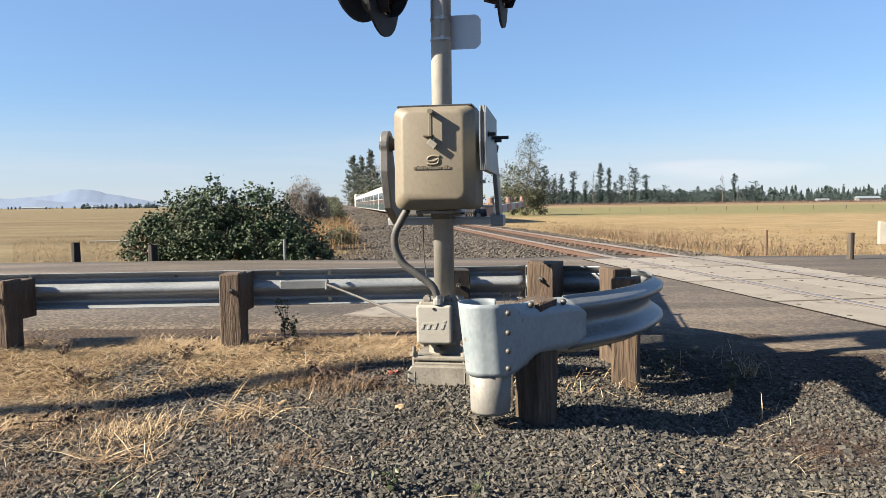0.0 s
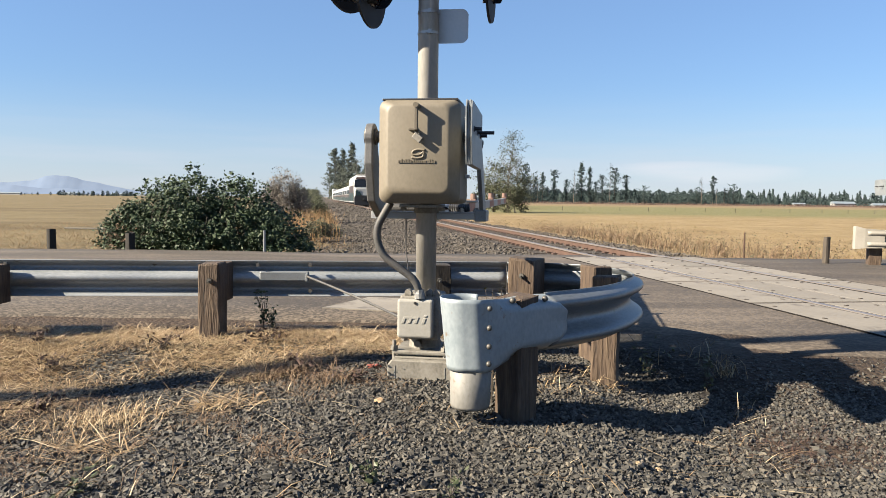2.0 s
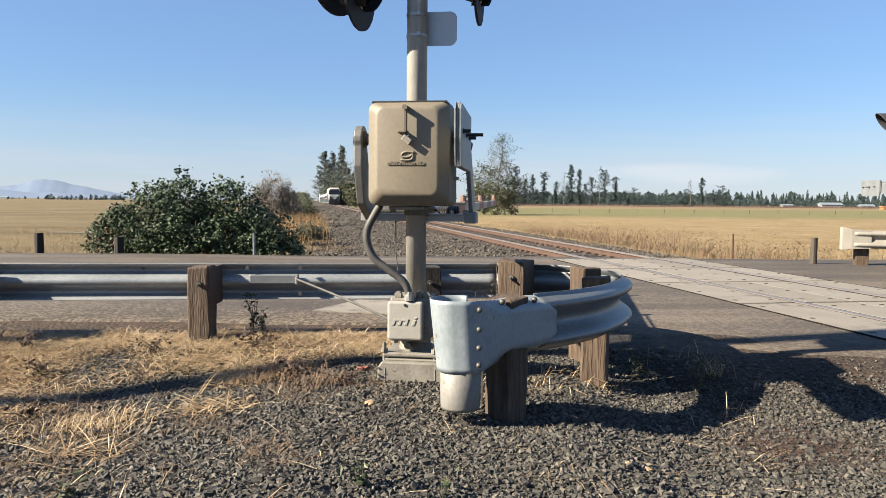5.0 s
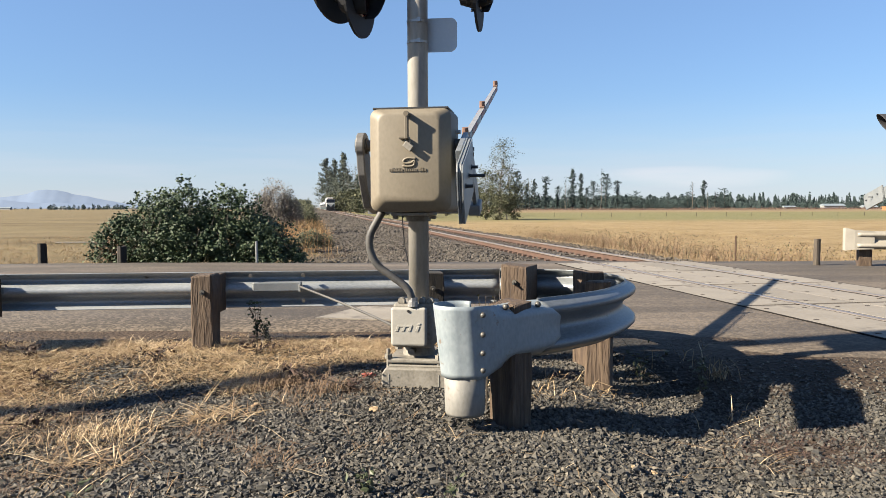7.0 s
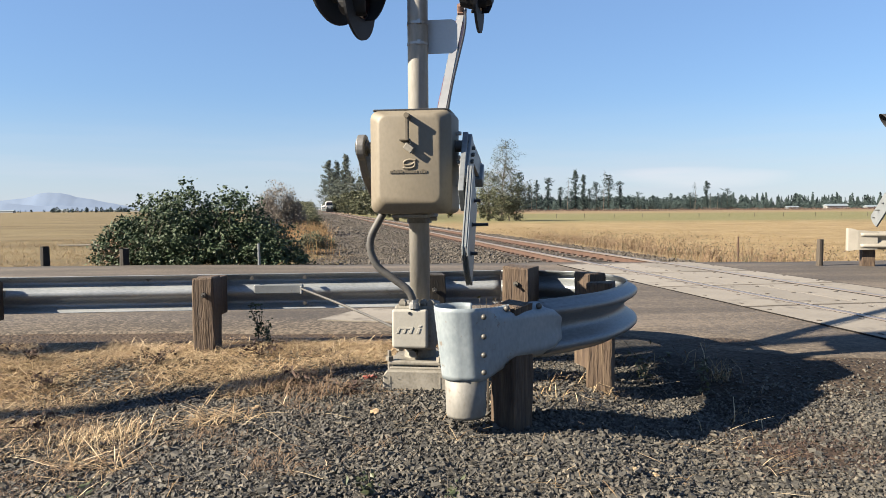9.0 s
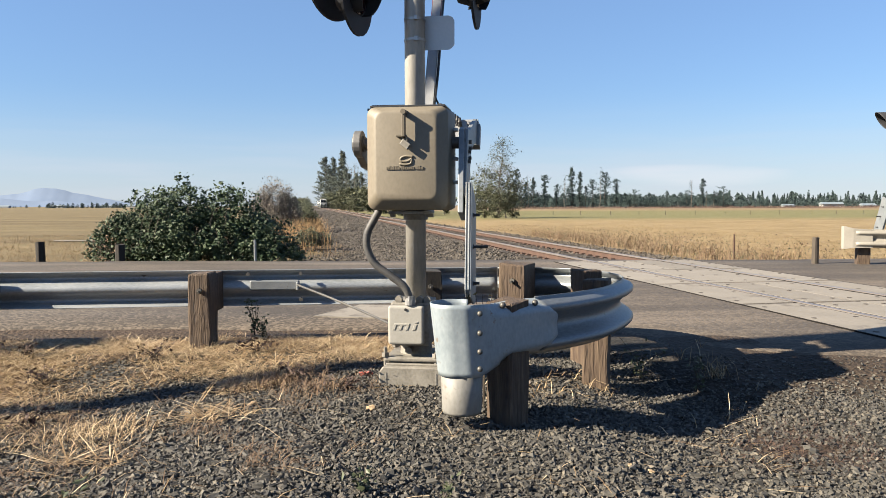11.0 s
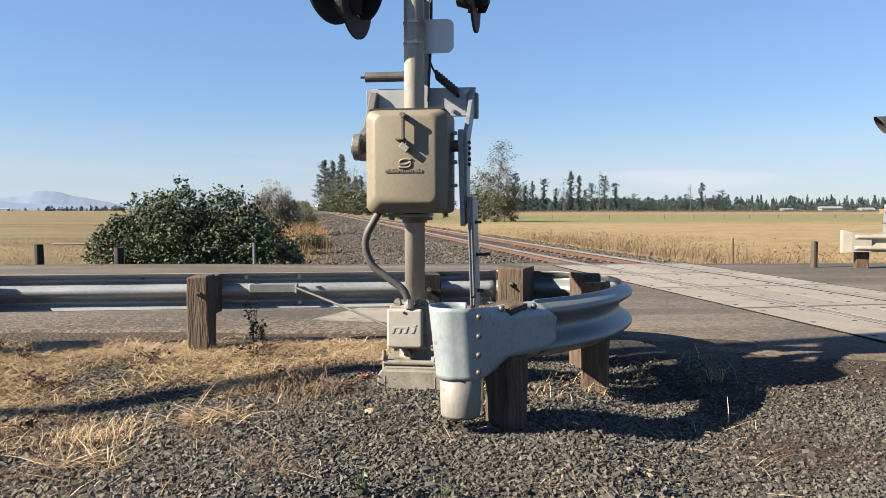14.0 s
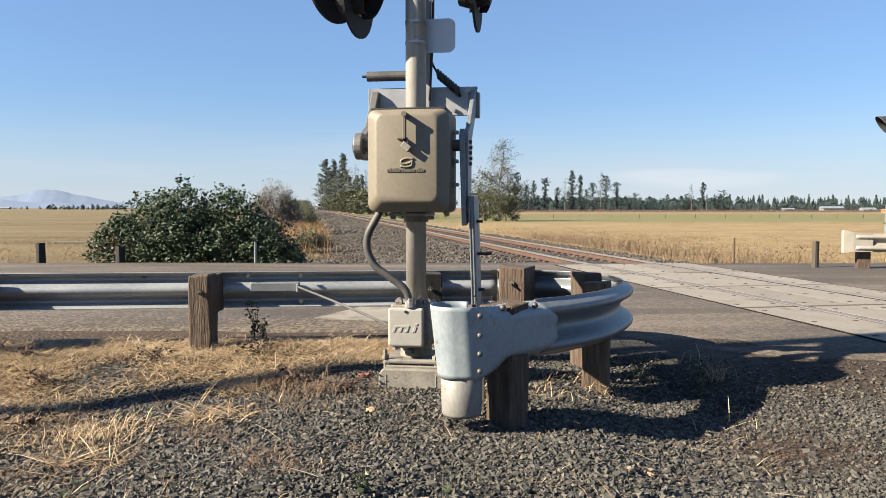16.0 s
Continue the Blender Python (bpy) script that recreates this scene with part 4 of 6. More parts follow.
def build_gate(s, mirror=False):
    """The arm with its two side supports, cross channel and counterweights, at rest level; it turns about x at its origin."""
    # right-hand support, broad at the shaft and bent back to the cross channel
    right = gate_outline([(0.07, 0.03), (0.11, -0.06), (0.36, -0.37), (0.385, -0.44), (0.25, -0.44), (0.04, -0.16), (-0.32, -0.14), (-0.34, 0.03)], 0.306, 0.33)
    gate = part("gate_frame", right, GALV, s, "galvanised gate arm support turning with the arm")
    part("weight_leg", swung(gate_outline([(0.05, 0.06), (0.09, 0.02), (0.06, -0.1), (-0.42, -0.1), (-0.44, 0.06)], 0.292, 0.32)), GALV_OLD, gate, "grey channel leg of the counterweight")
    bm = bmesh.new()
    for i in range(5):
        add_cyl(bm, (0.33, 0.02 - 0.03 * i, -0.03 - 0.02 * (i % 2)), (0.345, 0.02 - 0.03 * i, -0.03 - 0.02 * (i % 2)), 0.011, n=6)
    tagged(part("rivet_row", bm, BOLT, gate), kind="stuff")
    part("drop_wire", tube(spline([(-0.135, 0.27, -0.43), (-0.135, 0.27, -0.52), (-0.13, 0.26, -0.66), (-0.10, 0.22, -0.82)], 6), 0.0035, 6), BLACK, gate, "thin black wire")
    left = [(0.075 * math.cos(radians(a)), 0.075 * math.sin(radians(a))) for a in range(-30, 211, 20)]
    left = left + [(-0.07, -0.15), (0.0, -0.36), (0.20, -0.455), (0.36, -0.45), (0.36, -0.38), (0.13, -0.2)]
    part("side_support", gate_outline(left, -0.305, -0.26, 0.006), STEEL_DARK, gate, "flat rounded steel side support")
    part("support_rim", cyl((-0.315, 0, 0), (-0.25, 0, 0), 0.045, n=24), BOLT, gate)
    # cross channel between the two supports
    bm = bmesh.new()
    add_box(bm, -0.335, 0.335, 0.215, 0.385, -0.425, -0.417, 0.002)
    add_box(bm, -0.335, 0.335, 0.215, 0.223, -0.46, -0.425, 0.002)
    add_box(bm, -0.335, 0.335, 0.377, 0.385, -0.46, -0.425, 0.002)
    part("cross_channel", bm, ALU, gate, "bright aluminium cross channel")
    for x in (-0.28, 0.2, 0.28):
        for y in (0.245, 0.355):
            bm = bmesh.new()
            add_cyl(bm, (x, y, -0.417), (x, y, -0.4), 0.014, n=6)
            add_cyl(bm, (x, y, -0.417), (x, y, -0.392), 0.007, n=8)
            part("channel_bolt", bm, STRAP, gate)
    part("corner_bracket", box(0.28, 0.35, 0.2, 0.35, -0.47, -0.405, 0.006), GALV, gate, "bolted corner bracket")
    # counterweight plates on the long leg towards the shaft's near side
    for i in range(4):
        x = 0.356 + i * 0.0078
        z1 = 0.09 - 0.004 * (i % 2)
        part("counterweight", swung(gate_outline([(-0.9 + 0.006 * (i % 3), -0.07), (-0.86, -0.19), (-0.30, -0.19), (-0.28, -0.1), (-0.28, z1), (-0.87, z1), (-0.9 + 0.006 * (i % 3), z1 - 0.03)], x - 0.02, x - 0.0132, 0.0012)), GALV, gate, "stacked galvanised counterweight plate")
    for y, z, reach in ((-0.8, -0.03, 0.40), (-0.6, -0.03, 0.445), (-0.42, -0.03, 0.40)):
        bm = bmesh.new()
        add_cyl(bm, (0.35, y, z), (reach, y, z), 0.008, n=8)
        add_cyl(bm, (0.352, y, z), (0.37, y, z), 0.013, n=6)
        part("clamp_bolt", swung(bm), BLACK, gate, "dark projecting clamp bolt")
    # arm: tapered channel with red and white faces
    bm = bmesh.new()
    def arm_x(y):
        return 0.02 + 0.017 * (y - 0.3)  # the arm stands slightly out of square

    segs = [(0.2, 0.045, 0.03), (0.9, 0.042, 0.028), (2.5, 0.038, 0.024), (5.25, 0.03, 0.017)]
    rings = []
    for y, hz, hx in segs:
        rings.append([bm.verts.new((arm_x(y) + a * hx, y, -0.43 + 0.07 * y / 5 + c * hz)) for a, c in ((-1, -1), (1, -1), (1, 1), (-1, 1))])
    for r0, r1 in zip(rings, rings[1:]):
        for j in range(4):
            bm.faces.new((r0[j], r0[(j + 1) % 4], r1[(j + 1) % 4], r1[j]))
    bm.faces.new(rings[0][::-1])
    bm.faces.new(rings[-1])
    bmesh.ops.recalc_face_normals(bm, faces=bm.faces)
    arm = part("gate_arm", bm, ALU, gate, "long grey gate arm with red and white stripes")
    for i in range(12):
        y0 = 0.55 + i * 0.39
        y1 = y0 + 0.37
        for sx in (-1, 1):
            q = bmesh.new()
            vs = []
            for y in (y0, y1):
                hx = float(np.interp(y, [a[0] for a in segs], [a[2] for a in segs])) + 0.003
                hz = float(np.interp(y, [a[0] for a in segs], [a[1] for a in segs])) * 0.86
                zc = -0.43 + 0.07 * y / 5
                vs += [q.verts.new((arm_x(y) + sx * hx, y, zc - hz)), q.verts.new((arm_x(y) + sx * hx, y, zc + hz))]
            q.faces.new((vs[0], vs[2], vs[3], vs[1]))
            shell(q, 0.002)
            part("stripe", q, RED if i % 2 else WHITE, arm)
    for y in (2.2, 3.6, 5.15):
        bm = bmesh.new()
        zc = -0.43 + 0.07 * y / 5 + float(np.interp(y, [a[0] for a in segs], [a[1] for a in segs]))
        add_cyl(bm, (arm_x(y), y, zc), (arm_x(y), y, zc + 0.066), 0.03, 0.027, n=12)
        add_box(bm, arm_x(y) - 0.025, arm_x(y) + 0.025, y - 0.04, y + 0.04, zc, zc + 0.02, 0.005)
        part("arm_lamp", bm, LAMP, arm, "small gate arm lamp")
    part("arm_cable", tube(spline([(0.05, 0.3, -0.38), (0.07, 0.7, -0.39), (0.08, 1.2, -0.36), (0.105, 1.9, -0.36), (0.09, 2.2, -0.34)], 6), 0.008, 6), BLACK, arm, "black lamp cable")
    # dark grey colour here stands for the shade on the buffer
    part("shock_tube", cyl((-0.335, 0.455, -0.4), (-0.085, 0.455, -0.4), 0.03, n=18), RUBBER, gate, "grey tubular buffer")
    part("shock_rod", cyl((-0.365, 0.455, -0.395), (-0.335, 0.455, -0.395), 0.008, n=8), BLACK, gate)
    coil = [(0.10 + 0.13 * i / 60, 0.46 - 0.11 * i / 60 + 0.022 * math.cos(i * 0.9), -0.4 + 0.022 * math.sin(i * 0.9)) for i in range(61)]
    part("coiled_cable", tube([Vector(c) for c in coil], 0.011, 6), BLACK, gate, "black coiled lamp cable")
    part("cable_tail", tube(spline([(0.1, 0.46, -0.4), (0.06, 0.55, -0.4), (0.045, 0.75, -0.42), (0.04, 1.0, -0.42)], 6), 0.007, 6), BLACK, gate)
    return gate


def build_signal():
    s = tagged(empty("crossing_signal", pose(*MAST, 0, 0, 0, YAW)), "railway crossing signal with tan gate mechanism on silver pole", "crossing signal")
    part("mast", cyl((0, 0, 0.2), (0, 0, 4.4), 0.059, n=32), POLE, s, "silver painted steel pole", smooth=True)
    # two steel straps hold the small sign
    for z in (1.972, 2.088):
        bm = bmesh.new()
        add_cyl(bm, (0, 0, z), (0, 0, z + 0.014), 0.0625, n=32)
        add_box(bm, 0.008, 0.03, -0.072, -0.058, z - 0.006, z + 0.02, 0.003)
        part("strap", bm, STRAP, s, "bright steel strap")
    bm = prism([(0.02, 1.935), (0.19, 1.935), (0.21, 1.948), (0.222, 1.965), (0.222, 2.10), (0.21, 2.12), (0.19, 2.13), (0.02, 2.13)], "y", 0.062, 0.066)
    part("sign_plate", bm, SIGN_BACK, s, "bare metal back of a small sign")
    mechanism_box(s)
    # saddle below the box
    bm = bmesh.new()
    add_box(bm, -0.1, 0.1, -0.3, 0.075, 0.985, 1.004, 0.005)
    add_cyl(bm, (0, 0, 0.95), (0, 0, 1.0), 0.072, n=24)
    add_box(bm, -0.13, -0.1, -0.12, -0.09, 0.965, 0.985, 0.003)
    add_box(bm, 0.08, 0.12, -0.12, -0.09, 0.965, 0.985, 0.003)
    part("saddle", bm, BASE_GREY, s, "cast saddle clamp under the box")
    for z in (1.1, 1.4):
        part("pole_clamp", box(-0.08, 0.08, -0.1, 0.08, z, z + 0.08, 0.01), BASE_GREY, s)
    # conduit from box to junction box
    con = spline([(-0.165, -0.22, 1.01), (-0.2, -0.22, 0.95), (-0.235, -0.22, 0.88), (-0.24, -0.215, 0.80), (-0.20, -0.21, 0.71), (-0.11, -0.205, 0.64), (-0.03, -0.2, 0.575), (0.0, -0.195, 0.50)], 6)
    part("conduit", tube(con, 0.021, 12, 0.05), RUBBER, s, "grey flexible conduit", smooth=True)
    bm = bmesh.new()
    add_cyl(bm, (0.0, -0.195, 0.475), (0.0, -0.195, 0.505), 0.03, n=12)
    add_cyl(bm, (0.0, -0.195, 0.505), (0.0, -0.195, 0.525), 0.026, n=8)
    part("conduit_gland", bm, STRAP, s, "metal conduit gland")
    # junction box base
    j = part("junction_box", box(-0.12, 0.105, -0.165, 0.11, 0.235, 0.485, 0.012), BASE_GREY, s, "grey cast junction box base")
    bm = box(-0.125, 0.078, -0.215, -0.168, 0.25, 0.47, 0.014, segments=3)
    lid = part("lid", bm, JBOX, j, "pale grey cast lid with raised mark", smooth=False)
    # raised slanted bars of the maker's mark
    bm = bmesh.new()
    shear = Matrix(((1, 0, 0.35, -0.35 * 0.355), (0, 1, 0, 0), (0, 0, 1, 0), (0, 0, 0, 1)))
    for u, v0, v1, w in ((-0.092, 0.335, 0.368, 0.015), (-0.056, 0.335, 0.368, 0.015), (-0.02, 0.335, 0.368, 0.015), (0.022, 0.335, 0.366, 0.016), (0.022, 0.373, 0.383, 0.016)):
        add_box(bm, u, u + w, -0.2185, -0.213, v0, v1, 0.0015, shear)
    add_box(bm, -0.092, -0.005, -0.2187, -0.213, 0.3605, 0.372, 0.0015, shear)
    part("raised_mark", bm, JBOX, lid)
    part("lid_screw", cyl((-0.022, -0.22, 0.45), (-0.022, -0.21, 0.45), 0.008, n=8), BLACK, lid)
    for x in (-0.075, 0.045, 0.09):
        bm = bmesh.new()
        add_cyl(bm, (x, -0.16, 0.5), (x, -0.12, 0.5), 0.02, n=10)
        add_box(bm, x - 0.02, x + 0.02, -0.16, -0.11, 0.48, 0.5, 0.004)
        part("clamp_lug", bm, BASE_GREY, s)
    # neck, flanges, anchor bolts and pedestal
    bm = bmesh.new()
    add_cyl(bm, (0, 0, 0.135), (0, 0, 0.26), 0.1, 0.085, n=24)
    add_box(bm, -0.155, 0.165, -0.18, 0.14, 0.147, 0.172, 0.008)
    add_cyl(bm, (-0.02, -0.15, 0.205), (-0.02, -0.06, 0.205), 0.02, n=12)
    part("neck", bm, BASE_GREY, s, "cast neck flange")
    bm = bmesh.new()
    add_box(bm, -0.145, 0.17, -0.185, 0.15, 0.124, 0.138, 0.005)
    add_box(bm, -0.12, 0.14, -0.15, 0.12, 0.136, 0.149, 0.003)
    part("base_plate", bm, BASE_GREY, s, "chipped grey base plates")
    bm = prism([(-0.188, -0.08), (0.215, -0.08), (0.203, 0.098), (0.182, 0.126), (-0.155, 0.126), (-0.176, 0.098)], "y", -0.225, 0.17, 0.008)
    ped = part("pedestal", bm, BASE_GREY, s, "tapered grey pedestal")
    for x in (-0.135, 0.15):
        part("mould_seam", box(x - 0.002, x + 0.002, -0.228, -0.224, -0.05, 0.094), JBOX, ped)
    for x, y in ((-0.15, -0.165), (0.14, -0.165), (-0.15, 0.13), (0.14, 0.13)):
        bm = bmesh.new()
        add_cyl(bm, (x, y, 0.12), (x, y, 0.228), 0.011, n=8)
        add_cyl(bm, (x, y, 0.172), (x, y, 0.196), 0.022, n=6)
        part("anchor_bolt", bm, BASE_GREY, s)
    # crossarm with flashers to both road directions, high on the pole
    part("crossarm", cyl((-0.62, 0.02, 2.42), (0.62, 0.02, 2.42), 0.03, n=14), BLACK, s, "black flasher crossarm")
    disc_light(s, -0.34, -0.02, 2.265, 83, 0.15)
    disc_light(s, -0.5, 0.06, 2.375, 248, 0.12, 0.25)
    disc_light(s, 0.352, -0.02, 2.28, 89, 0.11)
    disc_light(s, 0.33, 0.0, 2.29, 267, 0.05, 0.13)
    return s


def build_far_signal():
    """The same kind of signal on the other side of the road; it stands at the picture's border."""
    s = tagged(empty("crossing_signal", pose(7.86, 12.55, 0, 0, 0, 176)), "railway crossing signal across the road with grey counterweights", "crossing signal")
    part("mast", cyl((0, 0, -0.1), (0, 0, 4.4), 0.06, n=20), POLE, s, "silver painted steel pole", smooth=True)
    part("mechanism_box", box(-0.22, 0.22, -0.39, -0.07, 1.0, 1.56, 0.04), TAN, s, "tan gate mechanism box")
    part("base", box(-0.2, 0.2, -0.2, 0.2, -0.1, 0.25, 0.03), BASE_GREY, s)
    part("crossarm", cyl((-0.5, 0.02, 2.4), (0.5, 0.02, 2.4), 0.03, n=12), BLACK, s)
    disc_light(s, 0.38, 0.0, 2.4, 84)
    disc_light(s, 0.38, 0.0, 2.4, -100)
    disc_light(s, -0.45, 0.0, 2.4, 84)
    return s


# ---- the train ----
def loft(rings, cap=True):
    bm = bmesh.new()
    rs = [[bm.verts.new(p) for p in r] for r in rings]
    for a, b in zip(rs, rs[1:]):
        k = len(a)
        for j in range(k):
            bm.faces.new((a[j], a[(j + 1) % k], b[(j + 1) % k], b[j]))
    if cap:
        bm.faces.new(rs[0][::-1])
        bm.faces.new(rs[-1])
    bmesh.ops.recalc_face_normals(bm, faces=bm.faces)
    return bm


def car_ring(y, w, z0, z1, r, n=5):
    out = []
    for cx, cz, a0, rr in ((w - r, z1 - r, 0, r), (-w + r, z1 - r, 90, r), (-w + 0.1, z0 + 0.1, 180, 0.1), (w - 0.1, z0 + 0.1, 270, 0.1)):
        for i in range(n):
            a = radians(a0 + 90 * i / (n - 1))
            out.append((cx + rr * math.cos(a), y, cz + rr * math.sin(a)))
    return out


def build_train():
    t = tagged(empty("passenger_train", TRACK), "white, green and brown passenger train running away along the track", "train")
    # trailing locomotive, its cab turned back towards the crossing; its nose is at y = 0
    b = part("locomotive_body", loft([car_ring(0.0, 1.3, 0.45, 2.5, 0.3), car_ring(0.2, 1.42, 0.4, 2.95, 0.35), car_ring(0.55, 1.48, 0.4, 3.55, 0.45), car_ring(0.95, 1.5, 0.4, 4.2, 0.5), car_ring(1.8, 1.52, 0.4, 4.5, 0.5), car_ring(17.6, 1.53, 0.4, 4.5, 0.5), car_ring(17.9, 1.4, 0.5, 4.3, 0.5)]), PAINT_WHITE, t, "white rounded locomotive body")
    part("windscreen", loft([[(-1.46, 0.4, 2.75), (1.46, 0.4, 2.75), (1.4, 0.8, 3.8), (-1.4, 0.8, 3.8)], [(-1.46, 0.06, 2.75), (1.46, 0.06, 2.75), (1.4, 0.55, 3.85), (-1.4, 0.55, 3.85)]]), GLASS_DARK, b, "dark windscreen")
    part("brow_stripe", loft([[(-1.3, 0.7, 3.9), (1.3, 0.7, 3.9), (1.05, 1.0, 4.2), (-1.05, 1.0, 4.2)], [(-1.3, 0.6, 3.94), (1.3, 0.6, 3.94), (1.05, 0.86, 4.24), (-1.05, 0.86, 4.24)]]), PAINT_BROWN, b, "brown brow above the windscreen")
    for sx in (-1, 1):
        part("nose_panel", loft([[(sx * 0.12, -0.06, 0.95), (sx * 1.3, -0.06, 0.95), (sx * 1.3, -0.02, 2.2), (sx * 0.75, -0.02, 2.3)], [(sx * 0.12, 0.1, 0.95), (sx * 1.3, 0.1, 0.95), (sx * 1.3, 0.15, 2.2), (sx * 0.75, 0.15, 2.3)]]), PAINT_GREEN, b, "dark green nose panel")
        part("side_stripe", box(sx * 1.535 - 0.012, sx * 1.535 + 0.012, 1.2, 17.5, 0.6, 1.9), PAINT_GREEN, b, "dark green lower side")
        part("side_band", box(sx * 1.537 - 0.012, sx * 1.537 + 0.012, 1.6, 17.5, 1.9, 3.0), PAINT_BROWN, b, "brown side band")
        part("cab_window", box(sx * 1.54 - 0.015, sx * 1.54 + 0.015, 1.8, 2.9, 2.9, 3.6), GLASS_DARK, b)
        part("headlight", cyl((sx * 0.75, -0.06, 2.2), (sx * 0.75, 0.3, 2.2), 0.13, n=14), STRAP, b, "round headlight")
    part("pilot", loft([car_ring(-0.15, 1.42, 0.08, 1.5, 0.15), car_ring(0.8, 1.5, 0.08, 1.3, 0.15)]), BLACK, b, "black pilot plough")
    part("roof_gear", box(-0.9, 0.9, 4.0, 15.0, 4.4, 4.75, 0.1), BASE_GREY, b)
    part("coupler", box(-0.2, 0.2, -0.6, 0.0, 0.75, 1.1, 0.04), BLACK, b)
    for y in (3.4, 14.4):
        part("bogie", box(-1.2, 1.2, y - 1.8, y + 1.8, 0.12, 0.85, 0.1), BLACK, t, "black bogie")
    for y in (2.2, 4.6, 13.2, 15.6):
        part("wheel", cyl((-0.82, y, 0.53), (0.82, y, 0.53), 0.5, n=20), BLACK, t)
    # low coaches, all alike
    def coach(y0):
        c = part("coach", loft([car_ring(y0, 1.38, 0.35, 3.25, 0.45), car_ring(y0 + 0.3, 1.46, 0.3, 3.38, 0.5), car_ring(y0 + 12.6, 1.46, 0.3, 3.38, 0.5), car_ring(y0 + 12.9, 1.38, 0.35, 3.25, 0.45)]), PAINT_WHITE, t, "low white coach")
        for sx in (-1, 1):
            part("window_band", box(sx * 1.462 - 0.012, sx * 1.462 + 0.012, y0 + 0.6, y0 + 12.3, 1.75, 2.5), GLASS_DARK, c, "dark window band")
            part("green_band", box(sx * 1.463 - 0.012, sx * 1.463 + 0.012, y0 + 0.35, y0 + 12.55, 0.45, 1.2), PAINT_GREEN, c)
            part("brown_band", box(sx * 1.464 - 0.012, sx * 1.464 + 0.012, y0 + 0.35, y0 + 12.55, 1.22, 1.7), PAINT_BROWN, c)
        return c
    y = 18.6
    for i in range(12):
        coach(y)
        y += 13.2
    part("coach_fin", loft([car_ring(18.6, 1.4, 3.2, 3.4, 0.1), car_ring(22.0, 1.4, 3.2, 4.2, 0.3), car_ring(22.4, 1.4, 3.2, 3.4, 0.1)]), PAINT_WHITE, t)
    part("leading_locomotive", loft([car_ring(y + 0.2, 1.45, 0.4, 4.3, 0.5), car_ring(y + 15, 1.5, 0.4, 4.5, 0.5), car_ring(y + 17, 1.3, 0.4, 2.6, 0.4)]), PAINT_WHITE, t)
    return t


# ---- plants ----
def leaf_cloud(centres, normals_up, size, rng, aspect=0.6, jitter=0.35):
    """Small folded leaves: two triangles each, at the centres."""
    n = len(centres)
    a = rng.normal(size=(n, 3))
    a[:, 2] *= 0.6
    a /= np.linalg.norm(a, axis=1, keepdims=True)
    b = np.cross(a, rng.normal(size=(n, 3)) * 0.7 + normals_up)
    b /= np.linalg.norm(b, axis=1, keepdims=True) + 1e-9
    s = (size * (1 + jitter * rng.normal(size=(n, 1))).clip(0.4, 1.9))
    c = np.cross(a, b)
    p0 = centres - a * s * 0.5
    p1 = centres + b * s * aspect * 0.5 + c * s * 0.08
    p2 = centres + a * s * 0.5
    p3 = centres - b * s * aspect * 0.5 + c * s * 0.08
    v = np.stack([p0, p1, p2, p3], 1).reshape(-1, 3)
    i = np.arange(n) * 4
    f = np.concatenate([np.stack([i, i + 1, i + 2], -1), np.stack([i, i + 2, i + 3], -1)])
    return v, f


def leaf_shell(centres, outward, size, rng, aspect=0.7, loose=0.5):
    """Sprays of foliage that face roughly outward from their bough: two triangles each."""
    n = len(centres)
    w = outward / (np.linalg.norm(outward, axis=1, keepdims=True) + 1e-9) + rng.normal(size=(n, 3)) * loose
    w /= np.linalg.norm(w, axis=1, keepdims=True) + 1e-9
    a = np.cross(w, rng.normal(size=(n, 3)))
    a /= np.linalg.norm(a, axis=1, keepdims=True) + 1e-9
    b = np.cross(w, a)
    s = size * (1 + 0.35 * rng.normal(size=(n, 1))).clip(0.4, 1.9)
    p = [centres - a * s * 0.5, centres + b * s * aspect * 0.5, centres + a * s * 0.5, centres - b * s * aspect * 0.5]
    v = np.stack(p, 1).reshape(-1, 3)
    i = np.arange(n) * 4
    return v, np.concatenate([np.stack([i, i + 1, i + 2], -1), np.stack([i, i + 2, i + 3], -1)])


def limbs(rng, height, n, spread, trunk_r, lean=0.05, start=0.3, up=0.5, crooked=0.12):
    """Trunk and limbs as tapered tubes; returns the mesh and the limb lines."""
    bm = bmesh.new()
    p, line = Vector((0, 0, 0)), []
    for i in range(9):
        line.append(p.copy())
        p = p + Vector((rng.normal() * crooked * height * 0.06 + lean * height / 8, rng.normal() * crooked * height * 0.06, height / 8))
    add_tube(bm, line, lambda u: trunk_r * (1 - 0.88 * u), 7)
    lines = []
    for k in range(n):
        u = start + (0.97 - start) * (k + rng.random()) / n
        i = min(int(u * 8), 7)
        q = line[i].lerp(line[i + 1], u * 8 - i)
        a = rng.random() * 2 * math.pi
        L = spread(u) * (0.7 + 0.5 * rng.random())
        d = Vector((math.cos(a), math.sin(a), up * (0.4 + rng.random())))
        ln = [q]
        for j in range(4):
            d = (d + Vector((rng.normal(), rng.normal(), rng.normal() * 0.6)) * 0.22).normalized()
            ln.append(ln[-1] + d * L / 4)
        r = trunk_r * (1 - 0.85 * u) * 0.55
        add_tube(bm, ln, lambda v, r=r: max(0.004, r * (1 - 0.85 * v)), 5)
        lines.append(ln)
    return bm, lines


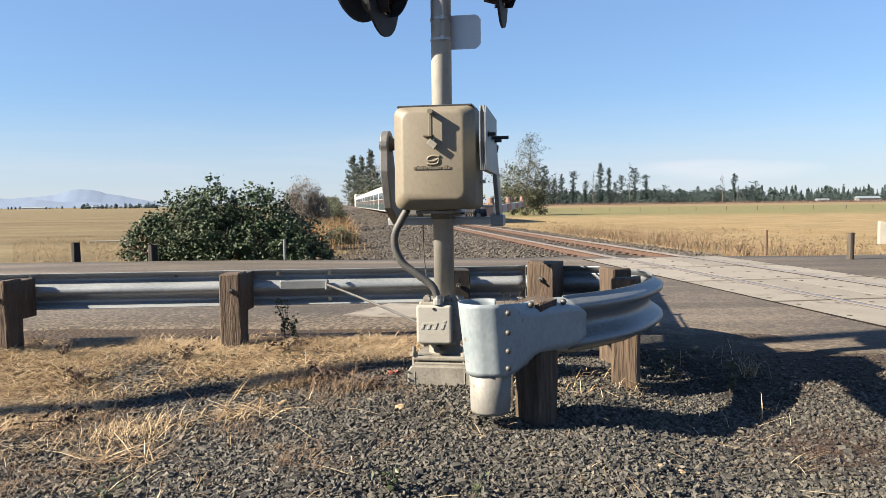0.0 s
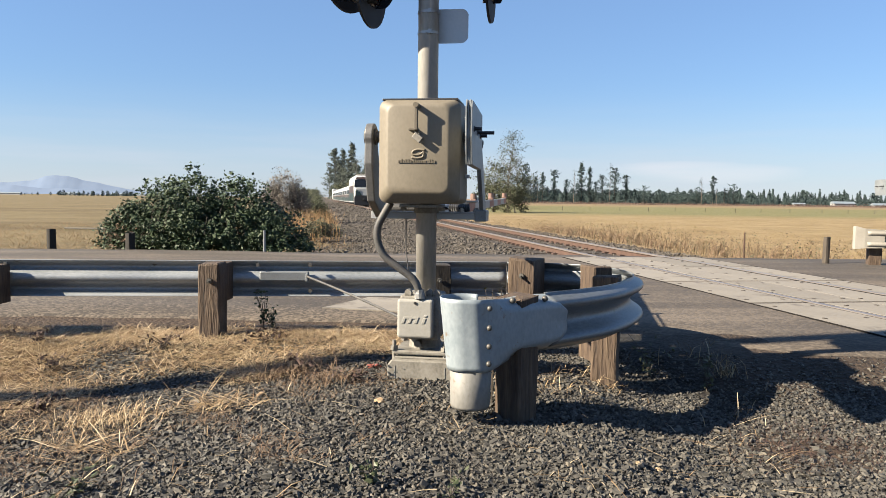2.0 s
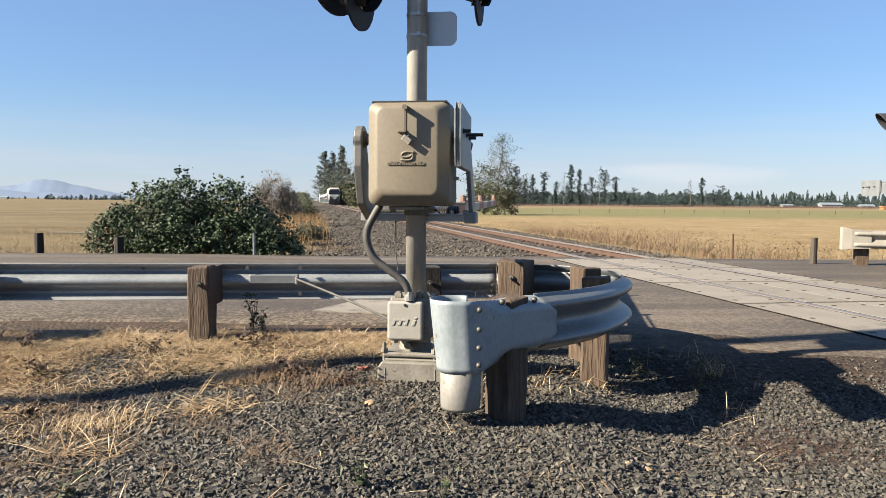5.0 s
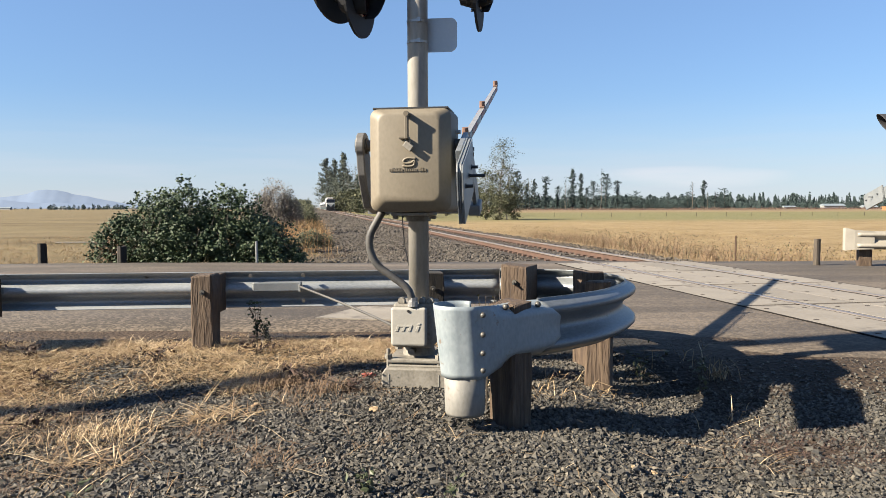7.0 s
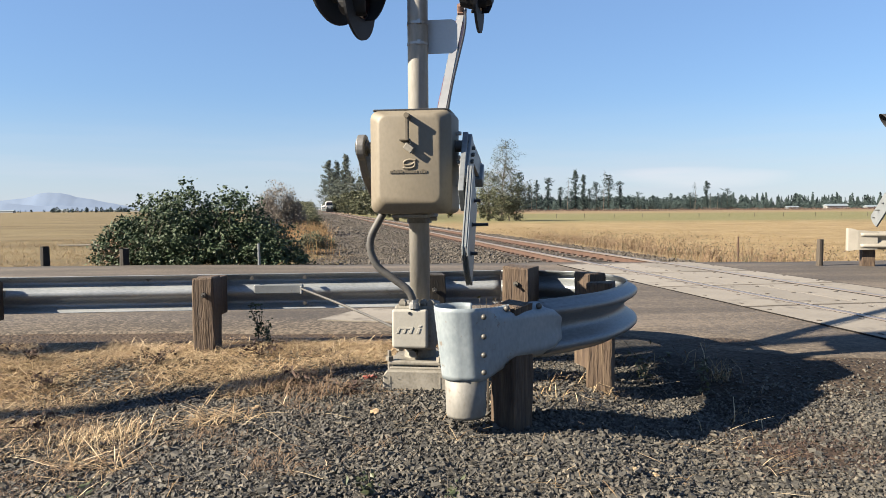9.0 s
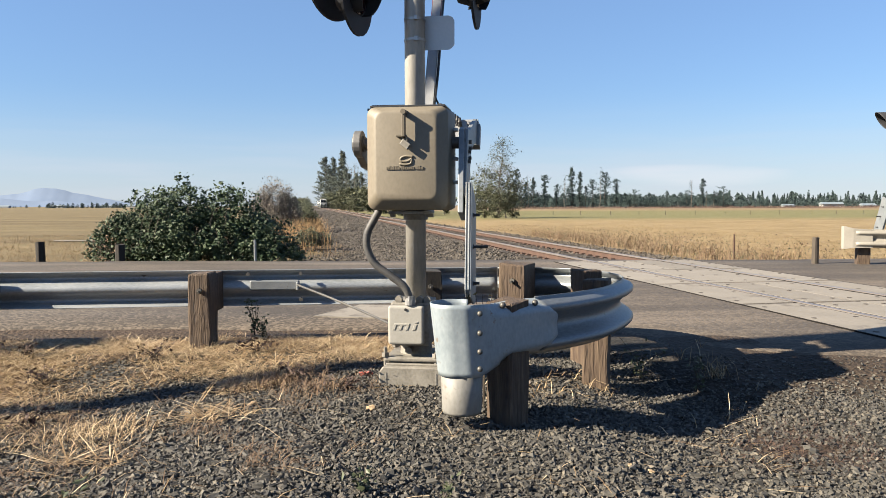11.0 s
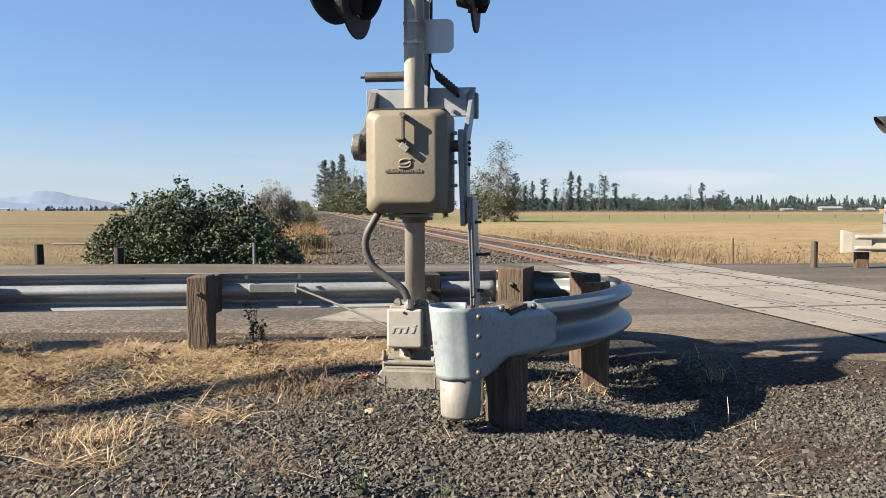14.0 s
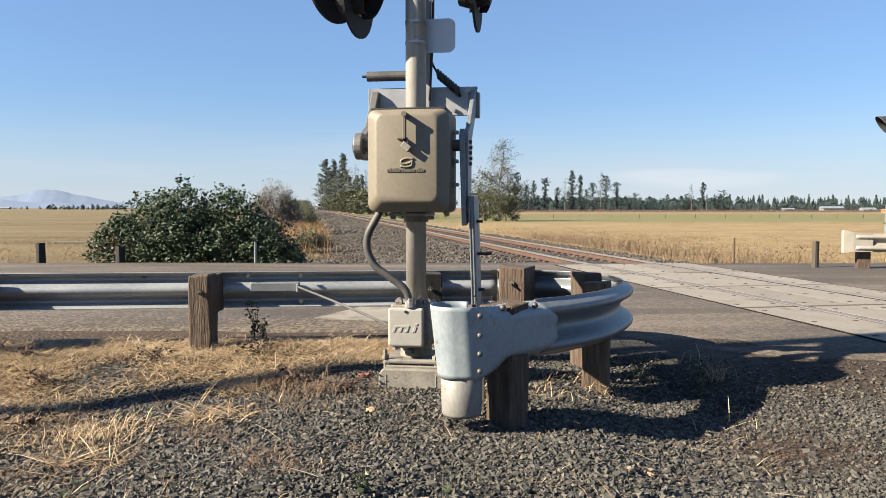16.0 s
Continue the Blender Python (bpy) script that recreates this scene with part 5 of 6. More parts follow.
def broad_tree(name, x, y, height, label, leaf_mat, seed, n_limb=26, n_leaf=2600, leaf=0.16, width=0.28, trunk_r=None, lean=0.0, sparse=1.0, start=0.25, category="tree", bark=None, up=0.5, crooked=0.12):
    rng = np.random.default_rng(seed)
    t = tagged(empty(name, pose(x, y, float(gz(x, y)) - 0.05)), label, category)
    bm, lines = limbs(rng, height, n_limb, lambda u: height * width * (0.5 + math.sin(min(1, (u - 0.1) * 1.15) * math.pi) * 0.9), trunk_r or height * 0.02, lean, start, up, crooked)
    part("trunk", bm, bark or BARK, t, "grey branching trunk")
    c = []
    for _ in range(n_leaf):
        ln = lines[rng.integers(len(lines))]
        u = 0.25 + 0.75 * rng.random() ** 0.7
        i = min(int(u * 4), 3)
        q = ln[i].lerp(ln[i + 1], u * 4 - i)
        c.append(np.array(q) + rng.normal(size=3) * height * 0.022 * sparse)
    v, f = leaf_cloud(np.array(c), np.array([0, 0, 1.0]), leaf, rng)
    mesh_np("crown", v, f, leaf_mat, t)
    return t


CROWNS = {
    "cone": lambda u: (1 - u) ** 0.8 + 0.05,
    "column": lambda u: 0.62 * (1 - u ** 5) * (0.55 + 0.45 * min(1.0, u * 4)) + 0.05,
    "top": lambda u: 0.36 + 0.5 * math.exp(-((u - 0.83) / 0.13) ** 2) - 0.3 * max(0.0, (u - 0.9) / 0.1),
    "round": lambda u: 0.2 + 0.8 * math.sqrt(max(0.0, 1 - ((u - 0.6) / 0.42) ** 2)),
}


def conifer(x, y, height, label, seed, width=0.17, n=1500, ragged=0.35, needle=None, bare=0.06, shape="cone", spray=0.018):
    """A ragged tree of the wet lowland: a tapered trunk and boughs of needle sprays, some broken off."""
    rng = np.random.default_rng(seed)
    t = tagged(empty("conifer", pose(x, y, float(gz(x, y)) - 0.1)), label, "tree")
    bm = bmesh.new()
    line = [Vector((rng.normal() * 0.008 * height * i / 6, rng.normal() * 0.008 * height * i / 6, height * i / 6)) for i in range(7)]
    add_tube(bm, line, lambda u: height * 0.012 * (1 - 0.9 * u) + 0.01, 6)
    part("trunk", bm, BARK, t)
    nb = 70
    per = max(8, n // nb)
    C, N = [], []
    lean = rng.random() * 2 * np.pi
    for k in range(nb):
        u = bare + (0.985 - bare) * ((k + rng.random()) / nb) ** 0.9
        a = rng.random() * 2 * np.pi
        # limbs are longer on the tree's open side
        side = 1 + 0.3 * np.cos(a - lean)
        reach = height * width * CROWNS[shape](u) * (1 - ragged + 2 * ragged * rng.random()) * side
        if rng.random() < 0.16:
            reach *= 0.3
        w = rng.random(per) ** 0.55
        sway = (0.3 * (u - 0.3)) * reach * w + 0.12 * reach * w ** 3
        q = np.stack([np.cos(a) * reach * w, np.sin(a) * reach * w, u * height + sway], -1)
        off = rng.normal(size=(per, 3)) * height * np.array([0.013, 0.013, 0.011]) * (0.5 + w[:, None])
        C.append(q + off)
        N.append(np.stack([np.full(per, np.cos(a)), np.full(per, np.sin(a)), np.full(per, 0.55)], -1) + off / (height * 0.02))
    v, f = leaf_shell(np.concatenate(C), np.concatenate(N), height * spray, rng)
    mesh_np("crown", v, f, needle or NEEDLE, t)
    return t


def bramble(name, x0, y0, spans, label, seed, n=16000, leaf=0.085, material=None, canes=60, tuft=22, wood=None):
    """A mound of leaves over arching canes. spans: (x, y, radius x, radius y, height) of its humps."""
    rng = np.random.default_rng(seed)
    t = tagged(empty(name, pose(x0, y0, -0.12)), label, "bush")
    w = np.array([s[2] * s[4] for s in spans])
    # leaves gather in tufts at the ends of the shoots, with dark gaps between them
    m = max(30, n // tuft)
    S = np.array(spans)[rng.choice(len(spans), m, p=w / w.sum())]
    th, ph = rng.random(m) * 2 * np.pi, np.arccos(rng.random(m))
    lump = 1 + 0.12 * np.sin(th * 5 + S[:, 0] * 3) * np.sin(ph * 6 + th * 2) + 0.07 * rng.normal(size=m)
    k = (1 - 0.3 * rng.random(m) ** 2) * np.clip(lump, 0.7, 1.17)
    tip = np.stack([S[:, 0] + S[:, 2] * np.sin(ph) * np.cos(th) * k, S[:, 1] + S[:, 3] * np.sin(ph) * np.sin(th) * k, S[:, 4] * np.cos(ph) * k], -1)
    own = rng.integers(m, size=n)
    c = tip[own] + np.clip(rng.normal(size=(n, 3)), -1.7, 1.7) * np.array([1.0, 1.0, 0.75]) * leaf * 1.25 * (0.6 + rng.random(m))[own][:, None]
    c = c[c[:, 2] > 0.02]
    v, f = leaf_cloud(c, np.array([0, -0.5, 1.0]), leaf, rng, 0.75)
    mesh_np("leaves", v, f, material or LEAF, t, "dense dark green leaves")
    bm = bmesh.new()
    for _ in range(canes):
        s = spans[int(rng.choice(len(spans), p=w / w.sum()))]
        a = rng.random() * 2 * math.pi
        e = Vector((s[0] + s[2] * 0.95 * math.cos(a), s[1] + s[3] * 0.95 * math.sin(a), s[4] * (0.1 + 0.3 * rng.random())))
        b0 = Vector((s[0] + s[2] * 0.3 * math.cos(a), s[1] + s[3] * 0.3 * math.sin(a), 0))
        top = b0.lerp(e, 0.5) + Vector((0, 0, s[4] * (0.4 + 0.25 * rng.random())))
        add_tube(bm, spline([b0, top, e], 5), lambda u: 0.008 * (1 - 0.6 * u), 4)
    tagged(part("cane", bm, wood or BARK, t, "arching brown cane"), kind="stuff")
    return t


def blades(name, xy, length, width, lie, material, seed, label, category, curve=0.3, zlift=0.0):
    """Grass or straw: bent strips of two quads at the places given. lie: 0 upright, 1 flat."""
    rng = np.random.default_rng(seed)
    n = len(xy)
    z = gz(xy[:, 0], xy[:, 1]) + zlift
    a = rng.random(n) * 2 * np.pi
    L = length * (0.5 + rng.random(n))
    tilt = (lie * np.pi / 2) * (0.75 + 0.3 * rng.random(n)) + (1 - lie) * rng.normal(size=n) * 0.22
    h = np.stack([np.cos(a), np.sin(a), np.zeros(n)], -1)
    up = np.array([0, 0, 1.0])
    d0 = h * np.sin(tilt)[:, None] + up * np.abs(np.cos(tilt))[:, None]
    tilt2 = tilt + curve * (0.5 + rng.random(n))
    d1 = h * np.sin(tilt2)[:, None] + up * np.cos(tilt2)[:, None] * np.where(np.cos(tilt2) < 0, 0.15, 1)[:, None]
    side = np.cross(h, up)
    side = side * (width * (0.6 + 0.8 * rng.random(n)))[:, None] * 0.5
    p0 = np.stack([xy[:, 0], xy[:, 1], z + 0.002 + lie * 0.02 * rng.random(n)], -1)
    p1 = p0 + d0 * (L * 0.5)[:, None]
    p2 = p1 + d1 * (L * 0.5)[:, None]
    v = np.stack([p0 - side, p0 + side, p1 - side, p1 + side, p2 - side * 0.3, p2 + side * 0.3], 1).reshape(-1, 3)
    i = np.arange(n) * 6
    f = np.concatenate([np.stack([i, i + 1, i + 3, i + 2], -1), np.stack([i + 2, i + 3, i + 5, i + 4], -1)])
    ob = mesh_np(name, v, f, material)
    return tagged(ob, label, category, kind="stuff")


def stones(name, xy, size, material, seed, label, sink=0.3):
    """Loose angular stones lying on the ground."""
    rng = np.random.default_rng(seed)
    # broken blocks of six uneven faces
    base = np.array([(x, y, z) for z in (-1, 1) for y in (-1, 1) for x in (-1, 1)]) * 0.4
    faces = np.array([(0, 2, 3), (0, 3, 1), (4, 5, 7), (4, 7, 6), (0, 1, 5), (0, 5, 4), (2, 6, 7), (2, 7, 3), (0, 4, 6), (0, 6, 2), (1, 3, 7), (1, 7, 5)])
    n = len(xy)
    shapes = []
    for _ in range(24):
        s = base * (1 + 0.36 * rng.normal(size=base.shape)).clip(0.15, 1.75)
        shapes.append(s * np.array([1.35, 0.95, 0.4 + 0.3 * rng.random()]))
    shapes = np.array(shapes)
    V = shapes[rng.integers(len(shapes), size=n)]
    q = rng.normal(size=(n, 4)) * np.array([1, 0.25, 0.25, 1])
    q /= np.linalg.norm(q, axis=1, keepdims=True)
    w, x, y, z = q.T
    R = np.stack([1 - 2 * (y * y + z * z), 2 * (x * y - z * w), 2 * (x * z + y * w), 2 * (x * y + z * w), 1 - 2 * (x * x + z * z), 2 * (y * z - x * w), 2 * (x * z - y * w), 2 * (y * z + x * w), 1 - 2 * (x * x + y * y)], -1).reshape(n, 3, 3)
    V = np.einsum("nij,nkj->nki", R, V)
    s = size * np.exp(np.clip(rng.normal(size=n), -2.2, 1.9) * 0.33)
    V = V * s[:, None, None]
    c = np.stack([xy[:, 0], xy[:, 1], gz(xy[:, 0], xy[:, 1]) + s * (0.28 - sink * 0.5) + 0.35 * s * rng.random(n)], -1)
    V = (V + c[:, None, :]).reshape(-1, 3)
    F = (faces[None] + (np.arange(n) * len(base))[:, None, None]).reshape(-1, 3)
    return tagged(mesh_np(name, V, F, material), label, "gravel", kind="stuff")


def scatter(n, x0, x1, y0, y1, seed, keep=None):
    rng = np.random.default_rng(seed)
    xy = np.stack([x0 + (x1 - x0) * rng.random(n), y0 + (y1 - y0) * rng.random(n)], -1)
    if keep is not None:
        xy = xy[rng.random(len(xy)) < keep(xy[:, 0], xy[:, 1])]
    return xy


def patchy(x, y, f=1.0, s=0.0):
    """A slow irregular pattern between 0 and 1."""
    v = np.sin(x * 1.7 * f + s) * np.sin(y * 2.1 * f + 1.3 * s) + 0.6 * np.sin(x * 3.9 * f + y * 2.7 * f + s) + 0.4 * np.sin(x * 7.3 * f - y * 6.1 * f + 2 * s)
    return np.clip(0.5 + v * 0.35, 0, 1)


def straw_mask(x, y):
    """How much of the shoulder is under straw."""
    line = 0.9 * y - 0.28 * x - 4.55 + 1.5 * (patchy(x, y, 1.0) - 0.5)
    return np.clip(line * 1.8 + 0.4, 0, 1) * np.clip(-2.5 * x + 0.3, 0, 1)


# ---- build: the large forms ----
build_ground()
build_road()
build_track()
build_guardrail()
build_far_guardrail()
SIGNAL = build_signal()
GATE = build_gate(SIGNAL)
FAR_SIGNAL = build_far_signal()
FAR_GATE = build_gate(FAR_SIGNAL)
TRAIN = build_train()


def stub_post(x, y, z1, r, seed, label, material=None):
    rr = random.Random(seed)
    bm = bmesh.new()
    add_cyl(bm, (0, 0, -0.3), (rr.uniform(-0.01, 0.01), 0, z1), r, r * 0.93, n=12)
    for v in bm.verts:
        v.co += Vector((rr.uniform(-1, 1), rr.uniform(-1, 1), rr.uniform(-1, 1))) * r * 0.08
    ob = part("marker_post", bm, material or WOOD)
    ob.location = (x, y, float(gz(x, y)))
    return tagged(ob, label, "post")


stub_post(-7.66, 14.4, 0.6, 0.085, 1, "short dark timber stub post at the roadside", OLD_POST)
stub_post(-6.13, 14.35, 0.52, 0.09, 5, "short dark timber stub post beside brambles", OLD_POST)
stub_post(6.43, 13.05, 0.47, 0.058, 2, "short grey timber stub post at the roadside", BARK)
stub_post(6.02, 15.6, 0.6, 0.018, 3, "thin rusty metal stake in dry grass", RUST)
stub_post(-3.56, 14.35, 0.6, 0.028, 4, "thin grey metal marker stake by brambles", GALV)


def build_roadside_pole():
    """A utility pole to the sunward side, known by its long shadow over the shoulder."""
    p = tagged(empty("utility_pole", pose(-7.0, 2.82, -0.15)), "tall brown wooden utility pole by the road", "utility pole")
    part("shaft", cyl((0, 0, -0.4), (0, 0, 10.5), 0.135, 0.10, n=18), WOOD, p)


build_roadside_pole()

# ---- plants and distance ----
bramble("bramble_bush", -4.75, 15.9, [(-0.75, 0, 0.8, 0.95, 1.54), (0.3, 0.1, 0.9, 1.0, 1.46), (-1.35, 0.2, 0.8, 0.95, 1.36), (-0.25, 0, 1.6, 1.2, 1.05), (0.95, -0.2, 0.85, 0.9, 0.85), (-1.75, 0.1, 0.6, 0.7, 0.8), (1.25, -0.3, 0.55, 0.7, 0.5), (-1.95, 0.1, 0.65, 0.6, 1.02), (-2.3, 0.1, 0.42, 0.4, 0.74)], "dense dark green bramble bush at the roadside", 3, 56000, 0.056, None, 170, 30)
bramble("dead_brush", -6.75, 15.7, [(0, 0, 0.45, 0.5, 0.62), (0.45, -0.1, 0.4, 0.4, 0.5)], "dead brown twiggy brush beside the bramble bush", 8, 1500, 0.045, WEED_DRY, 40)
bramble("dry_shrub", -8.0, 36.0, [(0.05, 0, 0.9, 0.8, 2.3), (-0.5, 0, 0.7, 0.6, 1.9), (0.6, 0.1, 0.55, 0.5, 1.95), (-0.9, 0.2, 0.55, 0.5, 1.3), (0.95, 0, 0.45, 0.5, 1.4)], "grey-brown half-dry shrub beyond the brambles", 5, 21000, 0.055, LEAF_DRY, 240, 9, DEADWOOD)
bramble("trackside_shrub", -7.35, 40.0, [(0, 0, 0.6, 0.6, 1.35), (-0.8, 0, 0.8, 0.6, 1.15), (0.55, 0, 0.35, 0.4, 0.9)], "olive green shrub beside the ballast", 6, 7000, 0.06, LEAF_OLIVE, 30)
bramble("trackside_shrub", -3.85, 21.5, [(0, 0, 0.42, 0.4, 0.5), (0.4, 0.2, 0.3, 0.3, 0.36)], "low grey-green weed mound in dry grass", 7, 3600, 0.04, LEAF_OLIVE, 40)
for i, (d, h) in enumerate([(48, 1.3), (58, 1.5), (70, 1.7), (84, 1.9), (100, 2.2), (124, 2.4), (155, 2.8), (200, 3.4)]):
    bramble("trackside_shrub", -0.172 * d - 0.55 * h, d, [(0, 0, 0.55 * h, 0.6 * h, h), (-0.6 * h, 0.2, 0.5 * h, 0.5 * h, 0.75 * h)], "olive green shrub beside the railway line", 120 + i, 2600, 0.05 * h, LEAF_OLIVE, 14)
broad_tree("lone_tree", 5.6, 75.0, 7.6, "sparse leaning tree with thin crown beside the field", LEAF_OLIVE, 11, 60, 3600, 0.10, 0.21, 0.1, -0.07, 1.2, 0.08, "tree", DEADWOOD, 1.1, 0.4)
broad_tree("lone_tree", 6.3, 75.3, 5.4, "slender crooked stem beside a sparse leaning tree", LEAF_OLIVE, 16, 36, 1800, 0.10, 0.2, 0.08, -0.02, 1.3, 0.1, "tree", DEADWOOD, 1.0, 0.4)
broad_tree("side_tree", 4.2, 76.0, 4.6, "small olive tree next to a sparse tree", LEAF_OLIVE, 12, 40, 3200, 0.16, 0.4, 0.06, 0.0, 2.4, 0.03)
broad_tree("side_tree", 7.0, 76.5, 3.4, "small green shrubby tree", LEAF_OLIVE, 13, 40, 3200, 0.14, 0.5, 0.05, 0.0, 2.6, 0.02)
broad_tree("dry_shrub", 5.4, 74.0, 2.4, "brownish shrub with dead branches under a sparse tree", LEAF_OLIVE, 14, 50, 3600, 0.12, 0.7, 0.05, 0.0, 2.4, 0.02, "bush")
# conifers beside the line
# the far ones stand farther along the line, clear of the rails
for i, (x, d, h, w) in enumerate([(-72.6, 450, 19, 0.26), (-61.4, 400, 27, 0.16), (-50.3, 350, 23.4, 0.15), (-62.3, 420, 22, 0.22), (-55, 385, 17, 0.3), (-34.3, 260, 20, 0.125), (-41, 300, 16.6, 0.2), (-44, 310, 12, 0.3), (-31.7, 250, 13.4, 0.19), (-36.5, 270, 10.5, 0.3), (-28.2, 230, 11, 0.18), (-24.5, 210, 8.5, 0.26), (-21.6, 190, 9.6, 0.16), (-19.2, 180, 9.2, 0.17), (-14.3, 160, 9, 0.2), (-11.3, 165, 10, 0.2), (-7.7, 175, 11, 0.2)]):
    conifer(x, d, h, "tall dark conifer beside the railway line", 40 + i, w * 1.5, 5200, 0.55, None, 0.02, "cone", 0.019)
for i, (d, h, off) in enumerate([(92, 2.6, 10.2), (102, 3.2, 10.5), (112, 3.6, 10.2), (124, 3.6, 10.0), (138, 4.2, 10.0), (155, 4.4, 9.8), (175, 4.8, 9.8), (200, 5.2, 9.6), (230, 5.5, 9.6), (265, 6, 9.5), (310, 6.5, 9.5), (370, 7, 9.5), (450, 7.5, 9.5), (108, 2.4, 14), (120, 3.4, 15), (135, 3.6, 16), (96, 2.6, 13.5), (104, 3.0, 17.5), (100, 2.8, 21), (110, 3.4, 25), (150, 2.6, 7.8), (165, 3, 7.6), (185, 3.4, 7.5), (210, 3.8, 7.5), (240, 4, 7.5), (280, 4.5, 7.5), (330, 5, 7.5), (400, 6, 7.5)]):
    broad_tree("trackside_shrub", TRACK_T * d + off + 1.0, d, h, "olive green shrub beside the railway line", LEAF_OLIVE, 60 + i, 20, 1500, h * 0.09, 0.5, 0.06, 0.0, 2.6, 0.05, "bush")
for i, (d, h) in enumerate([(85, 2.0), (110, 2.2), (140, 2.6), (180, 2.8), (240, 3.2), (330, 4.0), (460, 5.0)]):
    broad_tree("trackside_shrub", TRACK_T * d - 2.2 - 0.004 * d, d, h, "olive green shrub by the ballast", LEAF_OLIVE, 90 + i, 18, 1300, h * 0.09, 0.5, 0.06, 0.0, 2.6, 0.05, "bush")
for i, (x, d, h) in enumerate([(-29.1, 235, 14.6), (-27.6, 230, 13.0), (-23.7, 205, 13.1), (-23.6, 215, 12.5), (-20.5, 200, 11.5)]):
    broad_tree("bare_tree", x, d, h, "bare grey dead tree among the conifers", NEEDLE, 140 + i, 26, 160, 0.25, 0.1, 0.14, 0.01, 1.0, 0.3, "tree", DEADWOOD)
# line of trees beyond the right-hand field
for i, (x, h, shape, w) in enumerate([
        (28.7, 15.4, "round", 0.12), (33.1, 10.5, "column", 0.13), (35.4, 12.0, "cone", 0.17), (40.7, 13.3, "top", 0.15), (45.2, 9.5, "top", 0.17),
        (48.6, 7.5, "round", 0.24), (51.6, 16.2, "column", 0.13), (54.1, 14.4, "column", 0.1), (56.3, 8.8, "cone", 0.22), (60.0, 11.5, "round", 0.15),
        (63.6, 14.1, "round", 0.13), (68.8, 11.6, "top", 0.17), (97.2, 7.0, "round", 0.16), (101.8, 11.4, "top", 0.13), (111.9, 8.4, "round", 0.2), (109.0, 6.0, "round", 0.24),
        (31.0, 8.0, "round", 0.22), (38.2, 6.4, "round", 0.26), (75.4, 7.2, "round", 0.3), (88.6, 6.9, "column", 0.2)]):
    conifer(x, 300.0 + 3 * math.sin(i * 2.3), h, "ragged dark tree at the far edge of the field", 100 + i, w * 1.3, 2100, 0.4, HAZY_LEAF, 0.02 if shape != "top" else 0.12, shape, 0.026)
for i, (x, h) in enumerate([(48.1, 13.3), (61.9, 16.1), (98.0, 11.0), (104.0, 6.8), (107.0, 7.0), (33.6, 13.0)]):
    broad_tree("snag", x, 299.0, h, "bare-topped dead tree at the far edge of the field", HAZY_LEAF, 160 + i, 20, 150, 0.35, 0.07, 0.16, 0.0, 1.2, 0.25, "tree", DEADWOOD)


def far_woods(name, px0, px1, d, h0, h1, n, seed, label, pointed=0.5):
    """A belt of woodland too far off to count."""
    rng = np.random.default_rng(seed)
    V, F, k = [], [], 0
    for _ in range(n):
        px = px0 + (px1 - px0) * rng.random()
        dd = d * (0.95 + 0.15 * rng.random())
        x, h = (px - 784) / 1340 * dd, h0 + (h1 - h0) * rng.random() ** 1.5
        cone = rng.random() < pointed
        m = 150
        u = rng.random(m) ** (1.4 if cone else 1.0)
        r = h * (0.24 * (1 - u) + 0.012 if cone else 0.42 * np.sqrt(np.clip(1 - (1.6 * u - 0.6) ** 2, 0.05, 1)))
        r = r * rng.random(m) ** 0.4
        a = rng.random(m) * 2 * np.pi
        c = np.stack([x + r * np.cos(a), dd + r * np.sin(a), u * h - 0.6], -1)
        out = np.stack([np.cos(a), np.sin(a), 0.25 + 1.3 * (u - 0.4) * (not cone)], -1)
        v, f = leaf_shell(c, out, h * (0.1 if cone else 0.135), rng, 0.8, 0.3)
        V.append(v)
        F.append(f + k)
        k += len(v)
    return tagged(mesh_np(name, np.concatenate(V), np.concatenate(F), HAZY_LEAF), label, "woodland", kind="stuff")


far_woods("far_woods", 870, 1320, 430, 4.5, 8.2, 330, 1, "hazy green belt of distant woodland", 0.12)
far_woods("far_woods", 1270, 1720, 620, 5, 12.5, 330, 2, "hazy belt of distant pointed conifers", 0.93)
far_woods("far_woods", 870, 1720, 400, 1.8, 4.6, 440, 3, "low distant hedge along the field", 0.0)
far_woods("far_woods", 85, 225, 700, 2, 5.5, 70, 4, "thin row of small distant trees", 0.2)
far_woods("far_woods", -300, 120, 900, 2, 4, 60, 5, "thin row of small distant trees", 0.1)


def field_brush():
    """Low brown brush along the far edge of the field."""
    rng = np.random.default_rng(77)
    n = 9000
    x, y = 12 + 165 * rng.random(n), 262 + 26 * rng.random(n)
    tall = (0.35 + 0.9 * patchy(x, y, 0.12, 3.0)) * np.clip(patchy(x, y, 0.25, 6.0) * 1.6 - 0.2, 0.05, 1)
    c = np.stack([x, y, gz(x, y) + tall * rng.random(n)], -1)
    v, f = leaf_shell(c, np.tile([-0.3, -0.6, 0.5], (n, 1)), 0.3, rng, 0.7, 0.6)
    tagged(mesh_np("field_brush", v, f, WEED_DARK), "low brown brush at the far edge of the field", "brush", kind="stuff")


def field_fence():
    """Thin posts of a wire fence across the field."""
    first = None
    for i in range(16):
        x, y = 14.0 + 3.6 * i, 96.0 + 0.6 * math.sin(i * 1.9)
        m = pose(x, y, float(gz(x, y)), 0, radians(2.0 * math.sin(i * 3.1)))
        if first is None:
            first = tagged(empty("fence_post", m), "thin grey wooden fence post standing in the field", "fence post", "fence posts across the field")
            part("shaft", cyl((0, 0, -0.2), (0, 0, 0.5), 0.036, 0.03, n=8), BARK, first)
        else:
            copy_thing(first, m)


field_brush()
field_fence()


